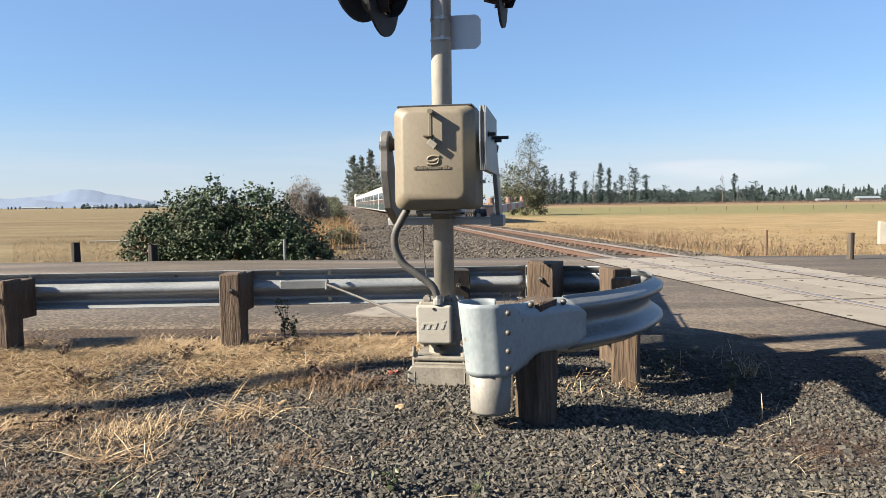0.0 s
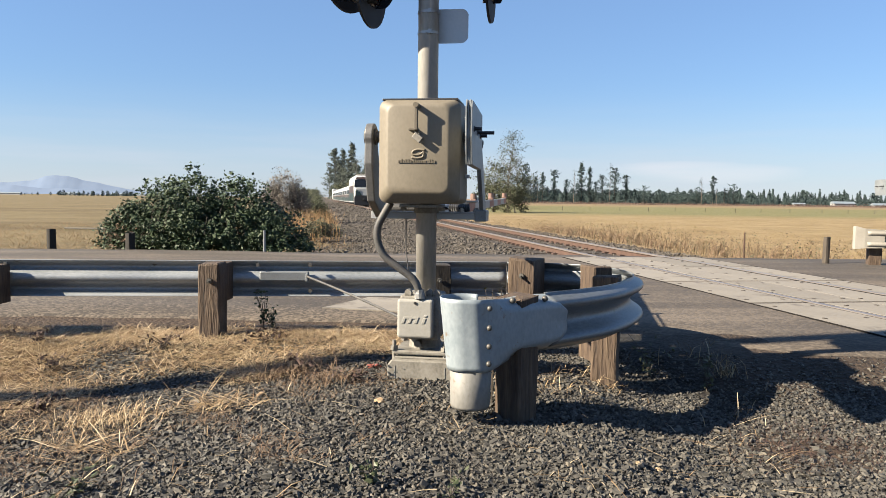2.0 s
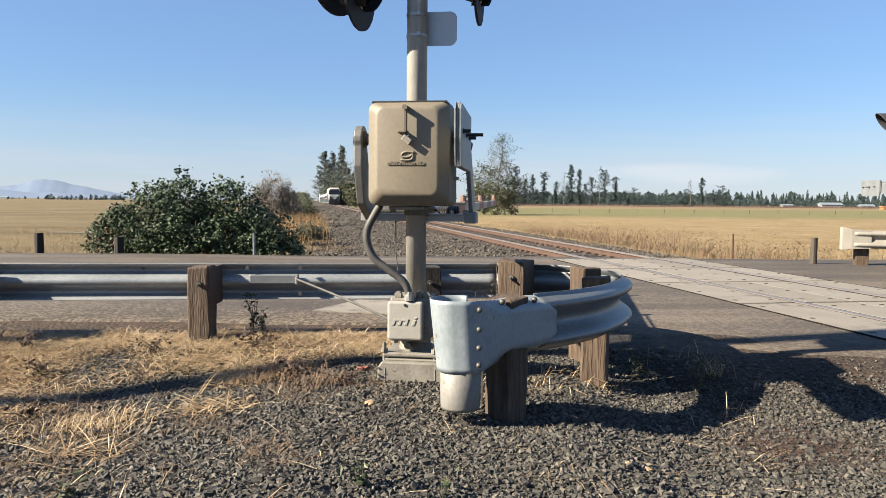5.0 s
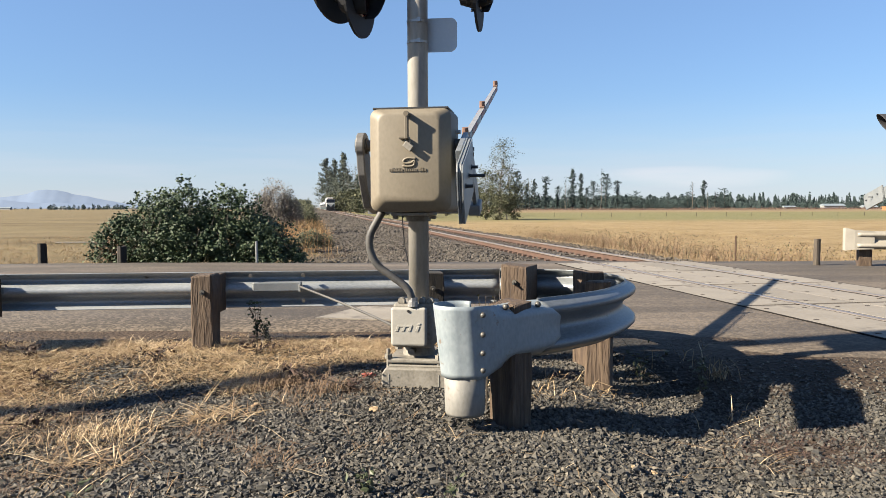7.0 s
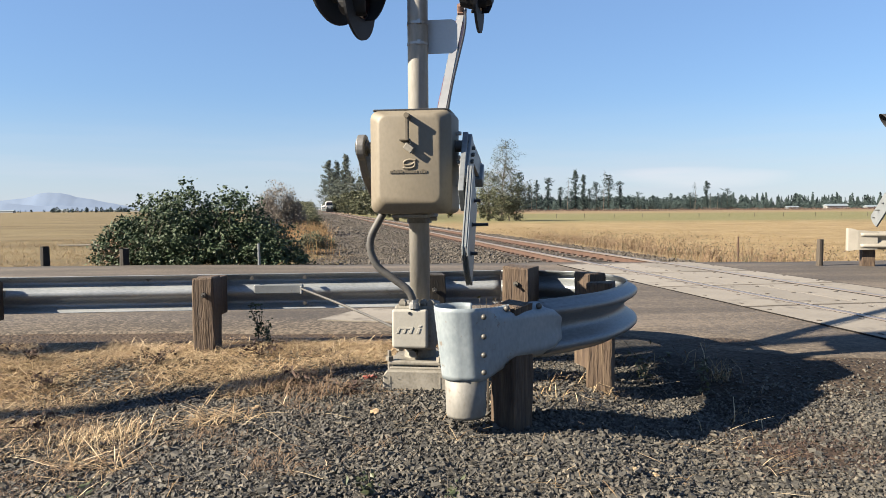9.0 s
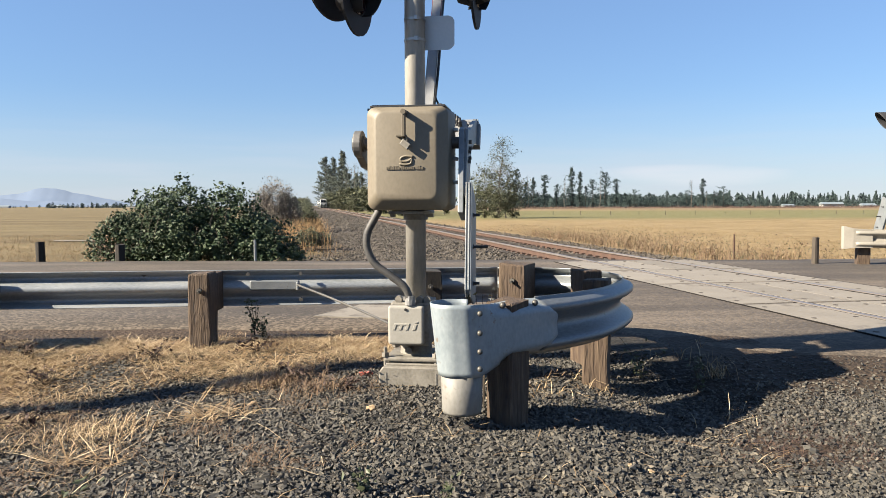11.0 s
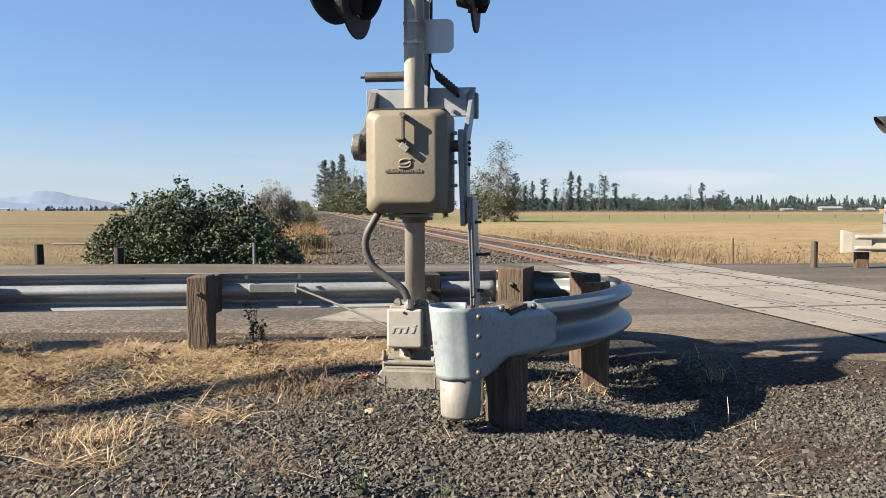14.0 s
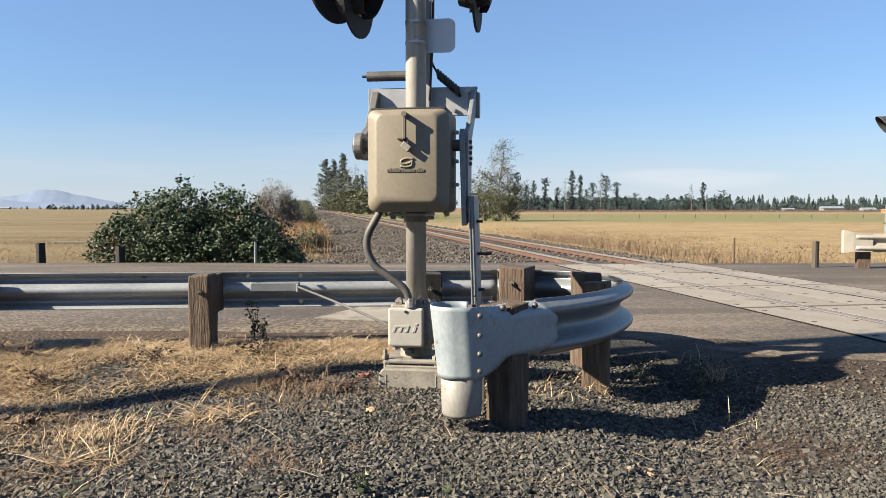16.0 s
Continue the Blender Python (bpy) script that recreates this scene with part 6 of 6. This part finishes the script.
def barn(x, y, w, d, h, label):
    b = tagged(empty("barn", pose(x, y, 0.2)), label, "barn")
    part("wall", box(-w / 2, w / 2, -d / 2, d / 2, -1, h), BARN_WALL, b)
    part("roof", prism([(-d / 2 - 0.4, h), (d / 2 + 0.4, h), (0, h + d * 0.25)], "x", -w / 2 - 0.4, w / 2 + 0.4), BARN_ROOF, b)


barn(184.6, 360, 9.6, 4, 0.75, "long white barn with pale metal roof beyond the field")
barn(203, 362, 6, 4, 0.1, "low white shed beyond the field")
barn(164, 360, 5, 2.4, 0.25, "small pale shed beyond the field")
barn(-470, 800, 26, 5, 1.0, "long pale farm shed on the plain")
barn(-400, 790, 14, 5, 1.3, "pale farm shed on the plain")
barn(-385, 900, 40, 5, 1.0, "long low farm building on the plain")


def build_hills():
    """Two overlapping ridges of worn hills, far off to one side."""
    rng = np.random.default_rng(9)
    xs = np.linspace(-3100, 3600, 520)
    far = ([-3100, -2600, -2210, -2060, -1960, -1860, -1790, -1700, -1610, -1500, -1330, -1000, 0, 3600], [25, 52, 58, 72, 91, 84, 74, 57, 38, 22, 8, 3, 2, 2])
    near = ([-3100, -2500, -2150, -1990, -1880, -1760, -1640, -1480, -1350, -1000, 0, 3600], [22, 34, 33, 40, 30, 34, 22, 17, 7, 2, 1, 1])
    for name, yy, (px, pz), s in (("backdrop_hills", 3600.0, far, 0.0), ("backdrop_foothills", 3350.0, near, 2.0)):
        rough = sum(np.sin(xs * f + s * 7 + f * 900) / f ** 0.8 for f in (0.011, 0.023, 0.051, 0.12)) * 0.035
        z = np.interp(xs, px, pz)
        z = np.convolve(np.pad(z, 4, "edge"), np.ones(9) / 9, "valid")
        z = z * (1 + 0.05 * rough) + rng.normal(size=len(xs)) * 0.06
        v = np.concatenate([np.stack([xs, np.full_like(xs, yy), np.full_like(xs, -30)], -1), np.stack([xs, np.full_like(xs, yy + 90), z - 4], -1), np.stack([xs, np.full_like(xs, yy + 400), np.full_like(xs, -30)], -1)])
        n = len(xs)
        i = np.arange(n - 1)
        f = np.concatenate([np.stack([i, i + 1, i + n + 1, i + n], -1), np.stack([i + n, i + n + 1, i + 2 * n + 1, i + 2 * n], -1)])
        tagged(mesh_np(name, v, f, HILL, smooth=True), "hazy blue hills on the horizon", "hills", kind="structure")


build_hills()

# pallets stacked at the edge of the far field
PS = tagged(empty("pallet_stack", pose(117.0, 200.0, -0.4)), "orange timber stack at the field's edge", "timber stack")
for i in range(3):
    part("timber_layer", box(-0.9 + 0.2 * (i % 2), 1.8, -1.0, 1.0, i * 0.4, i * 0.4 + 0.36, 0.03), PALLET, PS)

# ---- small cover: gravel, straw, grass ----
stones("gravel", scatter(112000, -2.6, 3.1, 2.35, 5.3, 1, lambda x, y: (1 - 0.85 * straw_mask(x, y)) * (np.abs(x) < y * 0.62 + 0.15) * np.where(x > 1.2, np.clip((5.2 - y) * 1.2, 0, 1), 1) * (1 - 0.97 * np.exp(-((x - 1.74) * 2.6) ** 2 - ((y - 3.6) * 2.6) ** 2)) * np.where(x > 1.4, np.clip(1 - (y - 3.9) * 0.8, 0.3, 1), 1)), 0.0112, STONE, 1, "loose dark grey crushed basalt stones on the shoulder")
stones("gravel", scatter(2200, -2.2, 2.4, 2.3, 4.2, 2, lambda x, y: (1 - 0.9 * straw_mask(x, y))), 0.018, STONE, 2, "larger loose crushed basalt stones on the shoulder")
stones("gravel", scatter(10000, -4.5, 3.6, -1.5, 4.4, 3, lambda x, y: np.where((y > 2.3) & (np.abs(x) < y * 0.62 + 0.1), 0.0, 1.0) * np.clip((y + 1.5) / 3, 0, 1) * (1 - 0.9 * straw_mask(x, y))), 0.017, STONE, 4, "loose dark grey crushed basalt stones thinning out over the shoulder")
blades("straw", scatter(60000, -4.2, 0.2, 3.0, 5.75, 3, lambda x, y: straw_mask(x, y) * (0.3 + 0.7 * patchy(x, y, 1.6, 2.0))), 0.11, 0.0026, 0.94, STRAW, 3, "flattened pale straw lying over the shoulder", "straw")
blades("straw", scatter(16000, -4.2, 0.1, 2.8, 5.75, 18, lambda x, y: straw_mask(x, y) * np.clip(patchy(x, y, 2.7, 6.0) * 2.2 - 0.6, 0, 1)), 0.15, 0.0038, 0.93, STRAW, 18, "matted pale straw heaped in clumps", "straw", 0.4)
blades("dry_grass", scatter(1700, -3.0, -1.3, 2.3, 3.6, 19, lambda x, y: np.clip(patchy(x, y, 2.0, 9.0) * 2.4 - 1.0, 0, 1) * np.clip((-1.3 - x) * 2, 0, 1)), 0.11, 0.0024, 0.7, STRAW, 19, "thin dry yellow grass in the gravel", "grass", 0.7)
blades("dry_grass", scatter(9000, -2.4, -0.2, 2.9, 4.7, 24, lambda x, y: np.clip(patchy(x, y, 2.9, 11.0) * 2.6 - 1.5, 0, 1)), 0.06, 0.0028, 0.7, WEED_DRY, 24, "low brown dried weeds between the stones", "grass", 0.6)
blades("straw", scatter(2600, -3.0, 1.6, 2.4, 5.2, 4, lambda x, y: np.clip(patchy(x, y, 2.3, 5.0) * 2.4 - 1.5, 0, 1)), 0.10, 0.003, 0.85, STRAW, 4, "scattered dry stalks among the gravel", "straw")
blades("dry_grass", scatter(1100, -4.2, 0.0, 2.6, 5.9, 5, lambda x, y: np.clip(straw_mask(x, y) * patchy(x, y, 2.6, 1.0) * 1.6 - 0.5, 0, 1)), 0.085, 0.0028, 0.6, STRAW, 5, "tufts of dry yellow grass", "grass", 0.6)
blades("dry_grass", scatter(900, 0.2, 1.9, 3.7, 5.6, 6, lambda x, y: np.clip(patchy(x, y, 3.1, 3.0) * 2 - 1.1, 0, 1)), 0.12, 0.004, 0.4, STRAW, 6, "sparse dry grass under the guardrail", "grass", 0.6)
blades("straw", scatter(5000, -4.2, -0.2, 2.6, 5.75, 13, lambda x, y: np.clip(straw_mask(x, y) + 0.12 * np.clip(patchy(x, y, 1.9, 4.0) * 2 - 1.1, 0, 1) * (x < -0.9), 0, 1)), 0.16, 0.0026, 0.95, STRAW, 13, "long pale straw stalks lying loose", "straw", 0.15)
blades("dead_weeds", scatter(26000, -4.2, -0.1, 3.6, 5.8, 33, lambda x, y: straw_mask(x, y) * np.clip(patchy(x, y, 2.2, 3.0) * 3 - 1.5, 0, 1)), 0.055, 0.0032, 0.72, WEED_DARK, 33, "dark red-brown dead weeds matted in the straw", "weeds", 0.6)
blades("dry_grass", scatter(6000, -2.6, -1.2, 2.3, 4.1, 34, lambda x, y: np.clip(patchy(x, y, 2.6, 1.7) * 2.8 - 1.25, 0, 1) * np.clip((-1.25 - x) * 1.6, 0, 1)), 0.06, 0.0022, 0.55, WEED_DRY, 34, "fuzzy dry yellow grass tufts in the gravel", "grass", 0.8)
blades("dead_weeds", scatter(5200, 1.2, 2.3, 3.2, 4.1, 35, lambda x, y: np.exp(-((x - 1.76) * 2.6) ** 2 - ((y - 3.62) * 2.8) ** 2) * (0.3 + 0.7 * patchy(x, y, 4.0, 1.0))), 0.032, 0.0026, 0.7, WEED_DARK, 35, "dark brown moss and dead weeds on bare soil", "weeds", 0.7)
blades("straw", scatter(240, 0.42, 1.0, 3.95, 4.7, 36, lambda x, y: np.clip(patchy(x, y, 3.3, 2.0) * 2 - 0.5, 0, 1)), 0.1, 0.003, 0.8, STRAW, 36, "pale straw caught between the guardrail posts", "straw", 0.5)
blades("dry_grass", scatter(60000, -19, -5.2, 14.35, 34, 37, lambda x, y: (0.25 + 0.75 * patchy(x, y, 0.9, 5.0)) * np.clip(17 / y, 0.2, 1) ** 1.5 * (x > -0.62 * y)), 0.11, 0.006, 0.55, DRYGRASS, 37, "short golden stubble at the field's edge", "grass", 0.6)
blades("dead_weeds", scatter(14000, -12, -5.6, 14.3, 17.5, 38, lambda x, y: np.clip((17.5 - y) / 2.5, 0, 1) * np.clip(patchy(x, y, 1.3, 2.5) * 2 - 0.4, 0, 1)), 0.1, 0.007, 0.55, WEED_DRY, 38, "brown dead leaves and weeds at the roadside", "weeds", 0.7)
blades("straw", scatter(70, -2.2, 1.5, 2.5, 4.6, 14), 0.2, 0.004, 0.97, STRAW, 14, "single pale stalks on the gravel", "straw", 0.12, 0.012)
blades("dry_grass", scatter(1500, -2.6, -0.9, 2.5, 4.2, 15, lambda x, y: np.clip(patchy(x, y, 2.2, 7.0) * 2.6 - 1.7, 0, 1)), 0.09, 0.0026, 0.6, WEED_DRY, 15, "tufts of dry yellow grass in the gravel", "grass", 0.7)
stones("ballast", scatter(42000, -6, 8, 14.3, 34, 16, lambda x, y: ((x - TRACK_X - TRACK_T * y) > -5.9 + 0.4 * np.sin(y)) * ((x - TRACK_X - TRACK_T * y) < 2.4) * np.clip(17 / y, 0.2, 1)), 0.034, BALLAST, 16, "brownish grey ballast stones beside the track")
stones("ballast", scatter(20000, -14, 5, 34, 70, 17, lambda x, y: ((x - TRACK_X - TRACK_T * y) > -5.9 + 0.4 * np.sin(y)) * ((x - TRACK_X - TRACK_T * y) < 2.2)), 0.05, BALLAST, 17, "brownish grey ballast stones beside the track")
stones("ballast", scatter(9000, -34, 0, 70, 170, 39, lambda x, y: ((x - TRACK_X - TRACK_T * y) > -5.4 + 0.4 * np.sin(y)) * ((x - TRACK_X - TRACK_T * y) < 2.0) * np.clip(90 / y, 0.3, 1)), 0.1, BALLAST, 39, "brownish grey ballast stones farther along the track")
# tall grass along the track and the fields' near edges
tr = lambda x, y: x - (TRACK_X + TRACK_T * y)
blades("tall_grass", scatter(60000, -4, 22, 14.6, 48, 7, lambda x, y: (tr(x, y) > 3.0 + 0.6 * np.sin(y)) * (tr(x, y) < 14) * np.clip(26 / y, 0.25, 1) * (0.25 + 0.75 * patchy(x, y, 0.8, 2.0))), 0.13, 0.005, 0.66, DRYGRASS, 7, "tall golden dry grass along the railway", "grass", 0.5)
blades("tall_grass", scatter(64000, -16, -1, 19.5, 52, 8, lambda x, y: (tr(x, y) < -5.35 + 0.35 * np.sin(y * 0.7)) * (tr(x, y) > -9.2) * (0.15 + 0.85 * patchy(x, y, 0.9, 4.0)) * np.clip((y - 19.5) / 3, 0.15, 1)), 0.62, 0.0075, 0.16, RED_GRASS, 8, "tall orange-golden dry grass beside the ballast", "grass", 0.5)
blades("dry_weeds", scatter(9000, -9, -1, 14.6, 24, 26, lambda x, y: (tr(x, y) < -5.2 + 0.5 * np.sin(y * 1.7)) * (tr(x, y) > -8.6) * patchy(x, y, 1.4, 2.0)), 0.16, 0.006, 0.5, WEED_DRY, 26, "brown dried weeds at the ballast's edge", "weeds", 0.6)
blades("tall_grass", scatter(110000, 2, 52, 14.3, 76, 27, lambda x, y: (tr(x, y) > 3.2 + 0.5 * np.sin(y)) * np.clip(20 / y, 0.2, 1) * (0.25 + 0.75 * patchy(x, y, 0.45, 2.0)) * (np.abs(x) < y * 0.66) * np.clip((76 - y) / 30, 0, 1)), 0.105, 0.005, 0.72, FIELD_GRASS, 27, "tall golden dry grass over the field", "grass", 0.6)
blades("dry_weeds", scatter(7000, 1, 12, 14.8, 40, 9, lambda x, y: (tr(x, y) > 2.6) * (tr(x, y) < 6.5) * patchy(x, y, 0.7, 1)), 0.2, 0.005, 0.35, DRYGRASS, 9, "brown dry weeds along the railway", "weeds", 0.7)


blades("dry_weeds", scatter(26000, 1, 14, 14.5, 30, 20, lambda x, y: (tr(x, y) > 2.3 + 0.4 * np.sin(y * 2)) * np.clip((7.0 - tr(x, y)) / 4, 0, 1) * (0.2 + 0.8 * patchy(x, y, 1.1, 3))), 0.34, 0.006, 0.32, WEED_DRY, 20, "brown seeded weeds along the railway", "weeds", 0.6)
blades("green_weeds", scatter(9000, 1, 14, 14.5, 30, 21, lambda x, y: (tr(x, y) > 2.5) * np.clip((6.5 - tr(x, y)) / 4, 0, 1) * np.clip(patchy(x, y, 1.3, 8) * 2 - 0.8, 0, 1)), 0.3, 0.007, 0.35, LEAF_OLIVE, 21, "olive green weeds along the railway", "weeds", 0.6)


def seed_heads(n, seed, keep, x0, x1, y0, y1, z0, z1, size, material, label):
    """Dry seed heads standing over the grass."""
    rng = np.random.default_rng(seed)
    xy = scatter(n, x0, x1, y0, y1, seed, keep)
    c = np.stack([xy[:, 0], xy[:, 1], gz(xy[:, 0], xy[:, 1]) + z0 + (z1 - z0) * rng.random(len(xy))], -1)
    v, f = leaf_cloud(c, np.array([0, 0, 1.0]), size, rng, 0.8)
    tagged(mesh_np("seed_heads", v, f, material), label, "weeds", kind="stuff")


seed_heads(15000, 22, lambda x, y: (tr(x, y) > 2.4) * np.clip((8.0 - tr(x, y)) / 5, 0, 1) * (0.15 + 0.85 * patchy(x, y, 1.1, 3)), 1, 14, 14.5, 32, 0.14, 0.46, 0.024, WEED_DRY, "brown dry seed heads along the railway")
seed_heads(9000, 23, lambda x, y: (tr(x, y) > 2.4) * np.clip((10.0 - tr(x, y)) / 7, 0, 1), 1, 16, 14.5, 36, 0.15, 0.46, 0.014, STRAW, "pale dry seed heads along the railway")


seed_heads(14000, 28, lambda x, y: (tr(x, y) > 2.5) * np.clip((9.0 - tr(x, y)) / 5, 0, 1) * np.clip(patchy(x, y, 0.9, 1.0) * 2.4 - 0.7, 0, 1), 0, 15, 14.5, 34, 0.06, 0.5, 0.026, WEED_DARK, "dark brown weed heads along the railway")
seed_heads(16000, 29, lambda x, y: (tr(x, y) > 2.5) * np.clip((10.0 - tr(x, y)) / 6, 0, 1) * np.clip(patchy(x, y, 0.8, 6.0) * 2.4 - 0.8, 0, 1), 0, 16, 14.5, 36, 0.04, 0.44, 0.03, LEAF_OLIVE, "olive weed leaves along the railway")


def small_weed(x, y, h, label, seed, n=40, leaf=0.035, material=None, spread=0.06):
    rng = np.random.default_rng(seed)
    w = tagged(empty("weed", pose(x, y, float(gz(x, y)))), label, "weed")
    bm = bmesh.new()
    tips = []
    for _ in range(5):
        e = Vector((rng.normal() * spread, rng.normal() * spread, h * (0.6 + 0.4 * rng.random())))
        ln = spline([(0, 0, -0.02), (e.x * 0.2, e.y * 0.2, e.z * 0.5), e], 4)
        add_tube(bm, ln, lambda u: 0.0035 * (1 - 0.6 * u), 4)
        tips.append(ln)
    part("stem", bm, BARK, w)
    c = []
    for _ in range(n):
        ln = tips[rng.integers(5)]
        c.append(np.array(ln[rng.integers(2, len(ln))]) + rng.normal(size=3) * 0.018)
    v, f = leaf_cloud(np.array(c), np.array([0, 0, 1.0]), leaf, rng, 0.6)
    mesh_np("foliage", v, f, material or WEED, w)


small_weed(-1.42, 5.66, 0.36, "thin dark green weed growing up behind the guardrail", 1, 150, 0.024, LEAF)
small_weed(-1.34, 5.62, 0.2, "low dark green weed at the guardrail", 2, 130, 0.024, LEAF)
small_weed(0.205, 3.80, 0.66, "thin yellow-green flowering weed behind the rolled end piece", 3, 40, 0.022, WEED_YELLOW, 0.02)
small_weed(1.55, 4.55, 0.22, "dry grey-green weed in the gravel", 4, 60, 0.03, LEAF_OLIVE, 0.08)
small_weed(1.25, 4.75, 0.25, "dry grey-green weed in the gravel", 5, 80, 0.03, LEAF_OLIVE, 0.1)
small_weed(-0.29, 2.72, 0.1, "small green weed between stones", 7, 50, 0.03, WEED, 0.05)
small_weed(-1.4, 2.75, 0.1, "small green weed between stones", 8, 50, 0.03, WEED, 0.05)
small_weed(0.0, 2.62, 0.08, "small green weed between stones", 9, 40, 0.025, WEED, 0.05)
for i, (x, y) in enumerate([(-2.55, 4.75), (-1.95, 5.05), (-1.3, 5.2), (-2.9, 5.2), (-0.9, 4.5), (-0.55, 4.2), (-2.2, 3.95)]):
    small_weed(x, y, 0.13, "dark brown dried weed clump in the straw", 20 + i, 120, 0.024, WEED_DARK, 0.075)
def clump(name, x, y, n, spread, length, width, lie, material, seed, label, category, curve=0.3):
    """One tuft of stalks round a place."""
    rng = np.random.default_rng(seed)
    xy = np.array([x, y]) + np.clip(rng.normal(size=(n, 2)), -2, 2) * np.array([spread, spread * 0.7])
    blades(name, xy, length, width, lie, material, seed, label, category, curve, 0.008)


clump("straw", -1.2, 3.86, 130, 0.09, 0.17, 0.004, 0.93, STRAW, 201, "pale tuft of fallen straw on the gravel", "straw")
clump("straw", -1.6, 3.3, 46, 0.1, 0.2, 0.005, 0.95, STRAW, 202, "a few thick pale stalks on the gravel", "straw", 0.1)
clump("dry_grass", -1.0, 4.5, 420, 0.14, 0.1, 0.003, 0.45, WEED_DRY, 203, "orange-brown dry weed tuft in the gravel", "grass", 0.7)
clump("dry_grass", -0.72, 4.25, 260, 0.1, 0.09, 0.003, 0.5, WEED_DRY, 204, "orange-brown dry weed tuft in the gravel", "grass", 0.7)
clump("dry_grass", -1.75, 3.75, 520, 0.15, 0.09, 0.0026, 0.5, STRAW, 205, "fuzzy yellow dry grass tuft at the gravel's edge", "grass", 0.8)
clump("dry_grass", 1.72, 4.72, 70, 0.035, 0.13, 0.003, 0.35, STRAW, 206, "small pale grass tuft at the road's edge", "grass", 0.6)


def odd_stone(x, y, size, seed):
    rng = np.random.default_rng(seed)
    bm = bmesh.new()
    bmesh.ops.create_icosphere(bm, subdivisions=2, radius=size)
    for v in bm.verts:
        v.co = Vector(v.co) * (1 + 0.16 * rng.normal())
    bmesh.ops.scale(bm, vec=(1.3, 1.0, 0.6), verts=bm.verts)
    ob = part("stone", bm, TAN_STONE)
    ob.location, ob.rotation_euler = (x, y, float(gz(x, y)) + size * 0.45), (0.2, 0.1, seed)
    tagged(ob, "single pale tan stone among the dark gravel", "stone")


for k, (x, y, r) in enumerate([(-0.367, 3.81, 0.022), (0.774, 3.07, 0.016), (0.855, 3.07, 0.014), (0.97, 3.04, 0.013), (-1.05, 4.1, 0.02)]):
    odd_stone(x, y, r, k)


def red_wrapper(x, y):
    """A crumpled scrap of packaging."""
    rng = np.random.default_rng(4)
    bm = bmesh.new()
    bmesh.ops.create_grid(bm, x_segments=6, y_segments=4, size=0.5)
    for v in bm.verts:
        v.co = Vector((v.co.x * 0.075, v.co.y * 0.045, 0.012 + 0.008 * rng.normal()))
    shell(bm, 0.001)
    ob = part("wrapper", bm, RED)
    ob.location, ob.rotation_euler = (x, y, float(gz(x, y)) + 0.008), (0.1, 0, 0.4)
    tagged(ob, "crumpled dark red wrapper lying on gravel", "litter")


red_wrapper(-0.465, 4.5)


def field_pipe():
    p = part("irrigation_pipe", cyl((-14.2, 27.6, 0.04), (-9.6, 27.9, 0.04), 0.03, n=10), BASE_GREY)
    p.location.z = float(gz(-12, 27.7))
    tagged(p, "pale irrigation pipe lying along the stubble field", "pipe")


field_pipe()
rngw = random.Random(31)
for i in range(9):
    y = rngw.uniform(15.2, 24)
    x = TRACK_X + TRACK_T * y + rngw.uniform(2.9, 5.2)
    small_weed(x, y, rngw.uniform(0.15, 0.3), "brown seeded weed standing in dry grass", 50 + i, 120, 0.03, WEED_DRY if i % 3 else LEAF_OLIVE, 0.14)
build_crossing()


# repeats that look alike form groups
alike = {}
for ob in scene.objects:
    if ob.parent is None and "label" in ob and ob.get("kind", "") == "":
        alike.setdefault((ob.name.split(".")[0], ob["category"]), []).append(ob)
for (name, category), obs in alike.items():
    if len(obs) > 1:
        for ob in obs:
            tagged(ob, group=name.replace("_", " ") + " repeats")


# set the plan out in metres; the train is built in metres already
for ob in scene.objects:
    if ob.parent is None and ob not in (cam, sun, TRAIN):
        ob.matrix_basis = Matrix.Scale(UNIT, 4) @ ob.matrix_basis


def motions():
    """The gates rise and the train runs away."""
    ang = [(0, 0), (5.2, 0), (5.5, 0.4), (5.8, 2.0), (6.0, 3.8), (6.3, 7.1), (6.5, 9.7), (6.7, 12.0), (7.0, 16.0), (7.5, 22.5), (8.0, 29.4), (8.5, 35.6), (9.0, 42), (9.5, 48), (10.4, 59), (11.3, 70), (11.7, 74.5), (12.0, 78), (12.4, 82), (12.8, 86), (13.1, 88.4), (13.4, 89.6), (13.8, 90), (16, 90)]
    walk(GATE, [(t, pose(*PIVOT, a)) for t, a in ang])
    walk(FAR_GATE, [(t, pose(*PIVOT, a)) for t, a in ang])
    line = Matrix.Translation((TRACK_X * UNIT, 0, 0.035)) @ Matrix.Rotation(math.atan(-TRACK_T), 4, "Z")
    walk(TRAIN, [(t, line @ pose(0, 55 + 29.8 * t, 0)) for t in (0, 4, 8, 12, 16)])


motions()
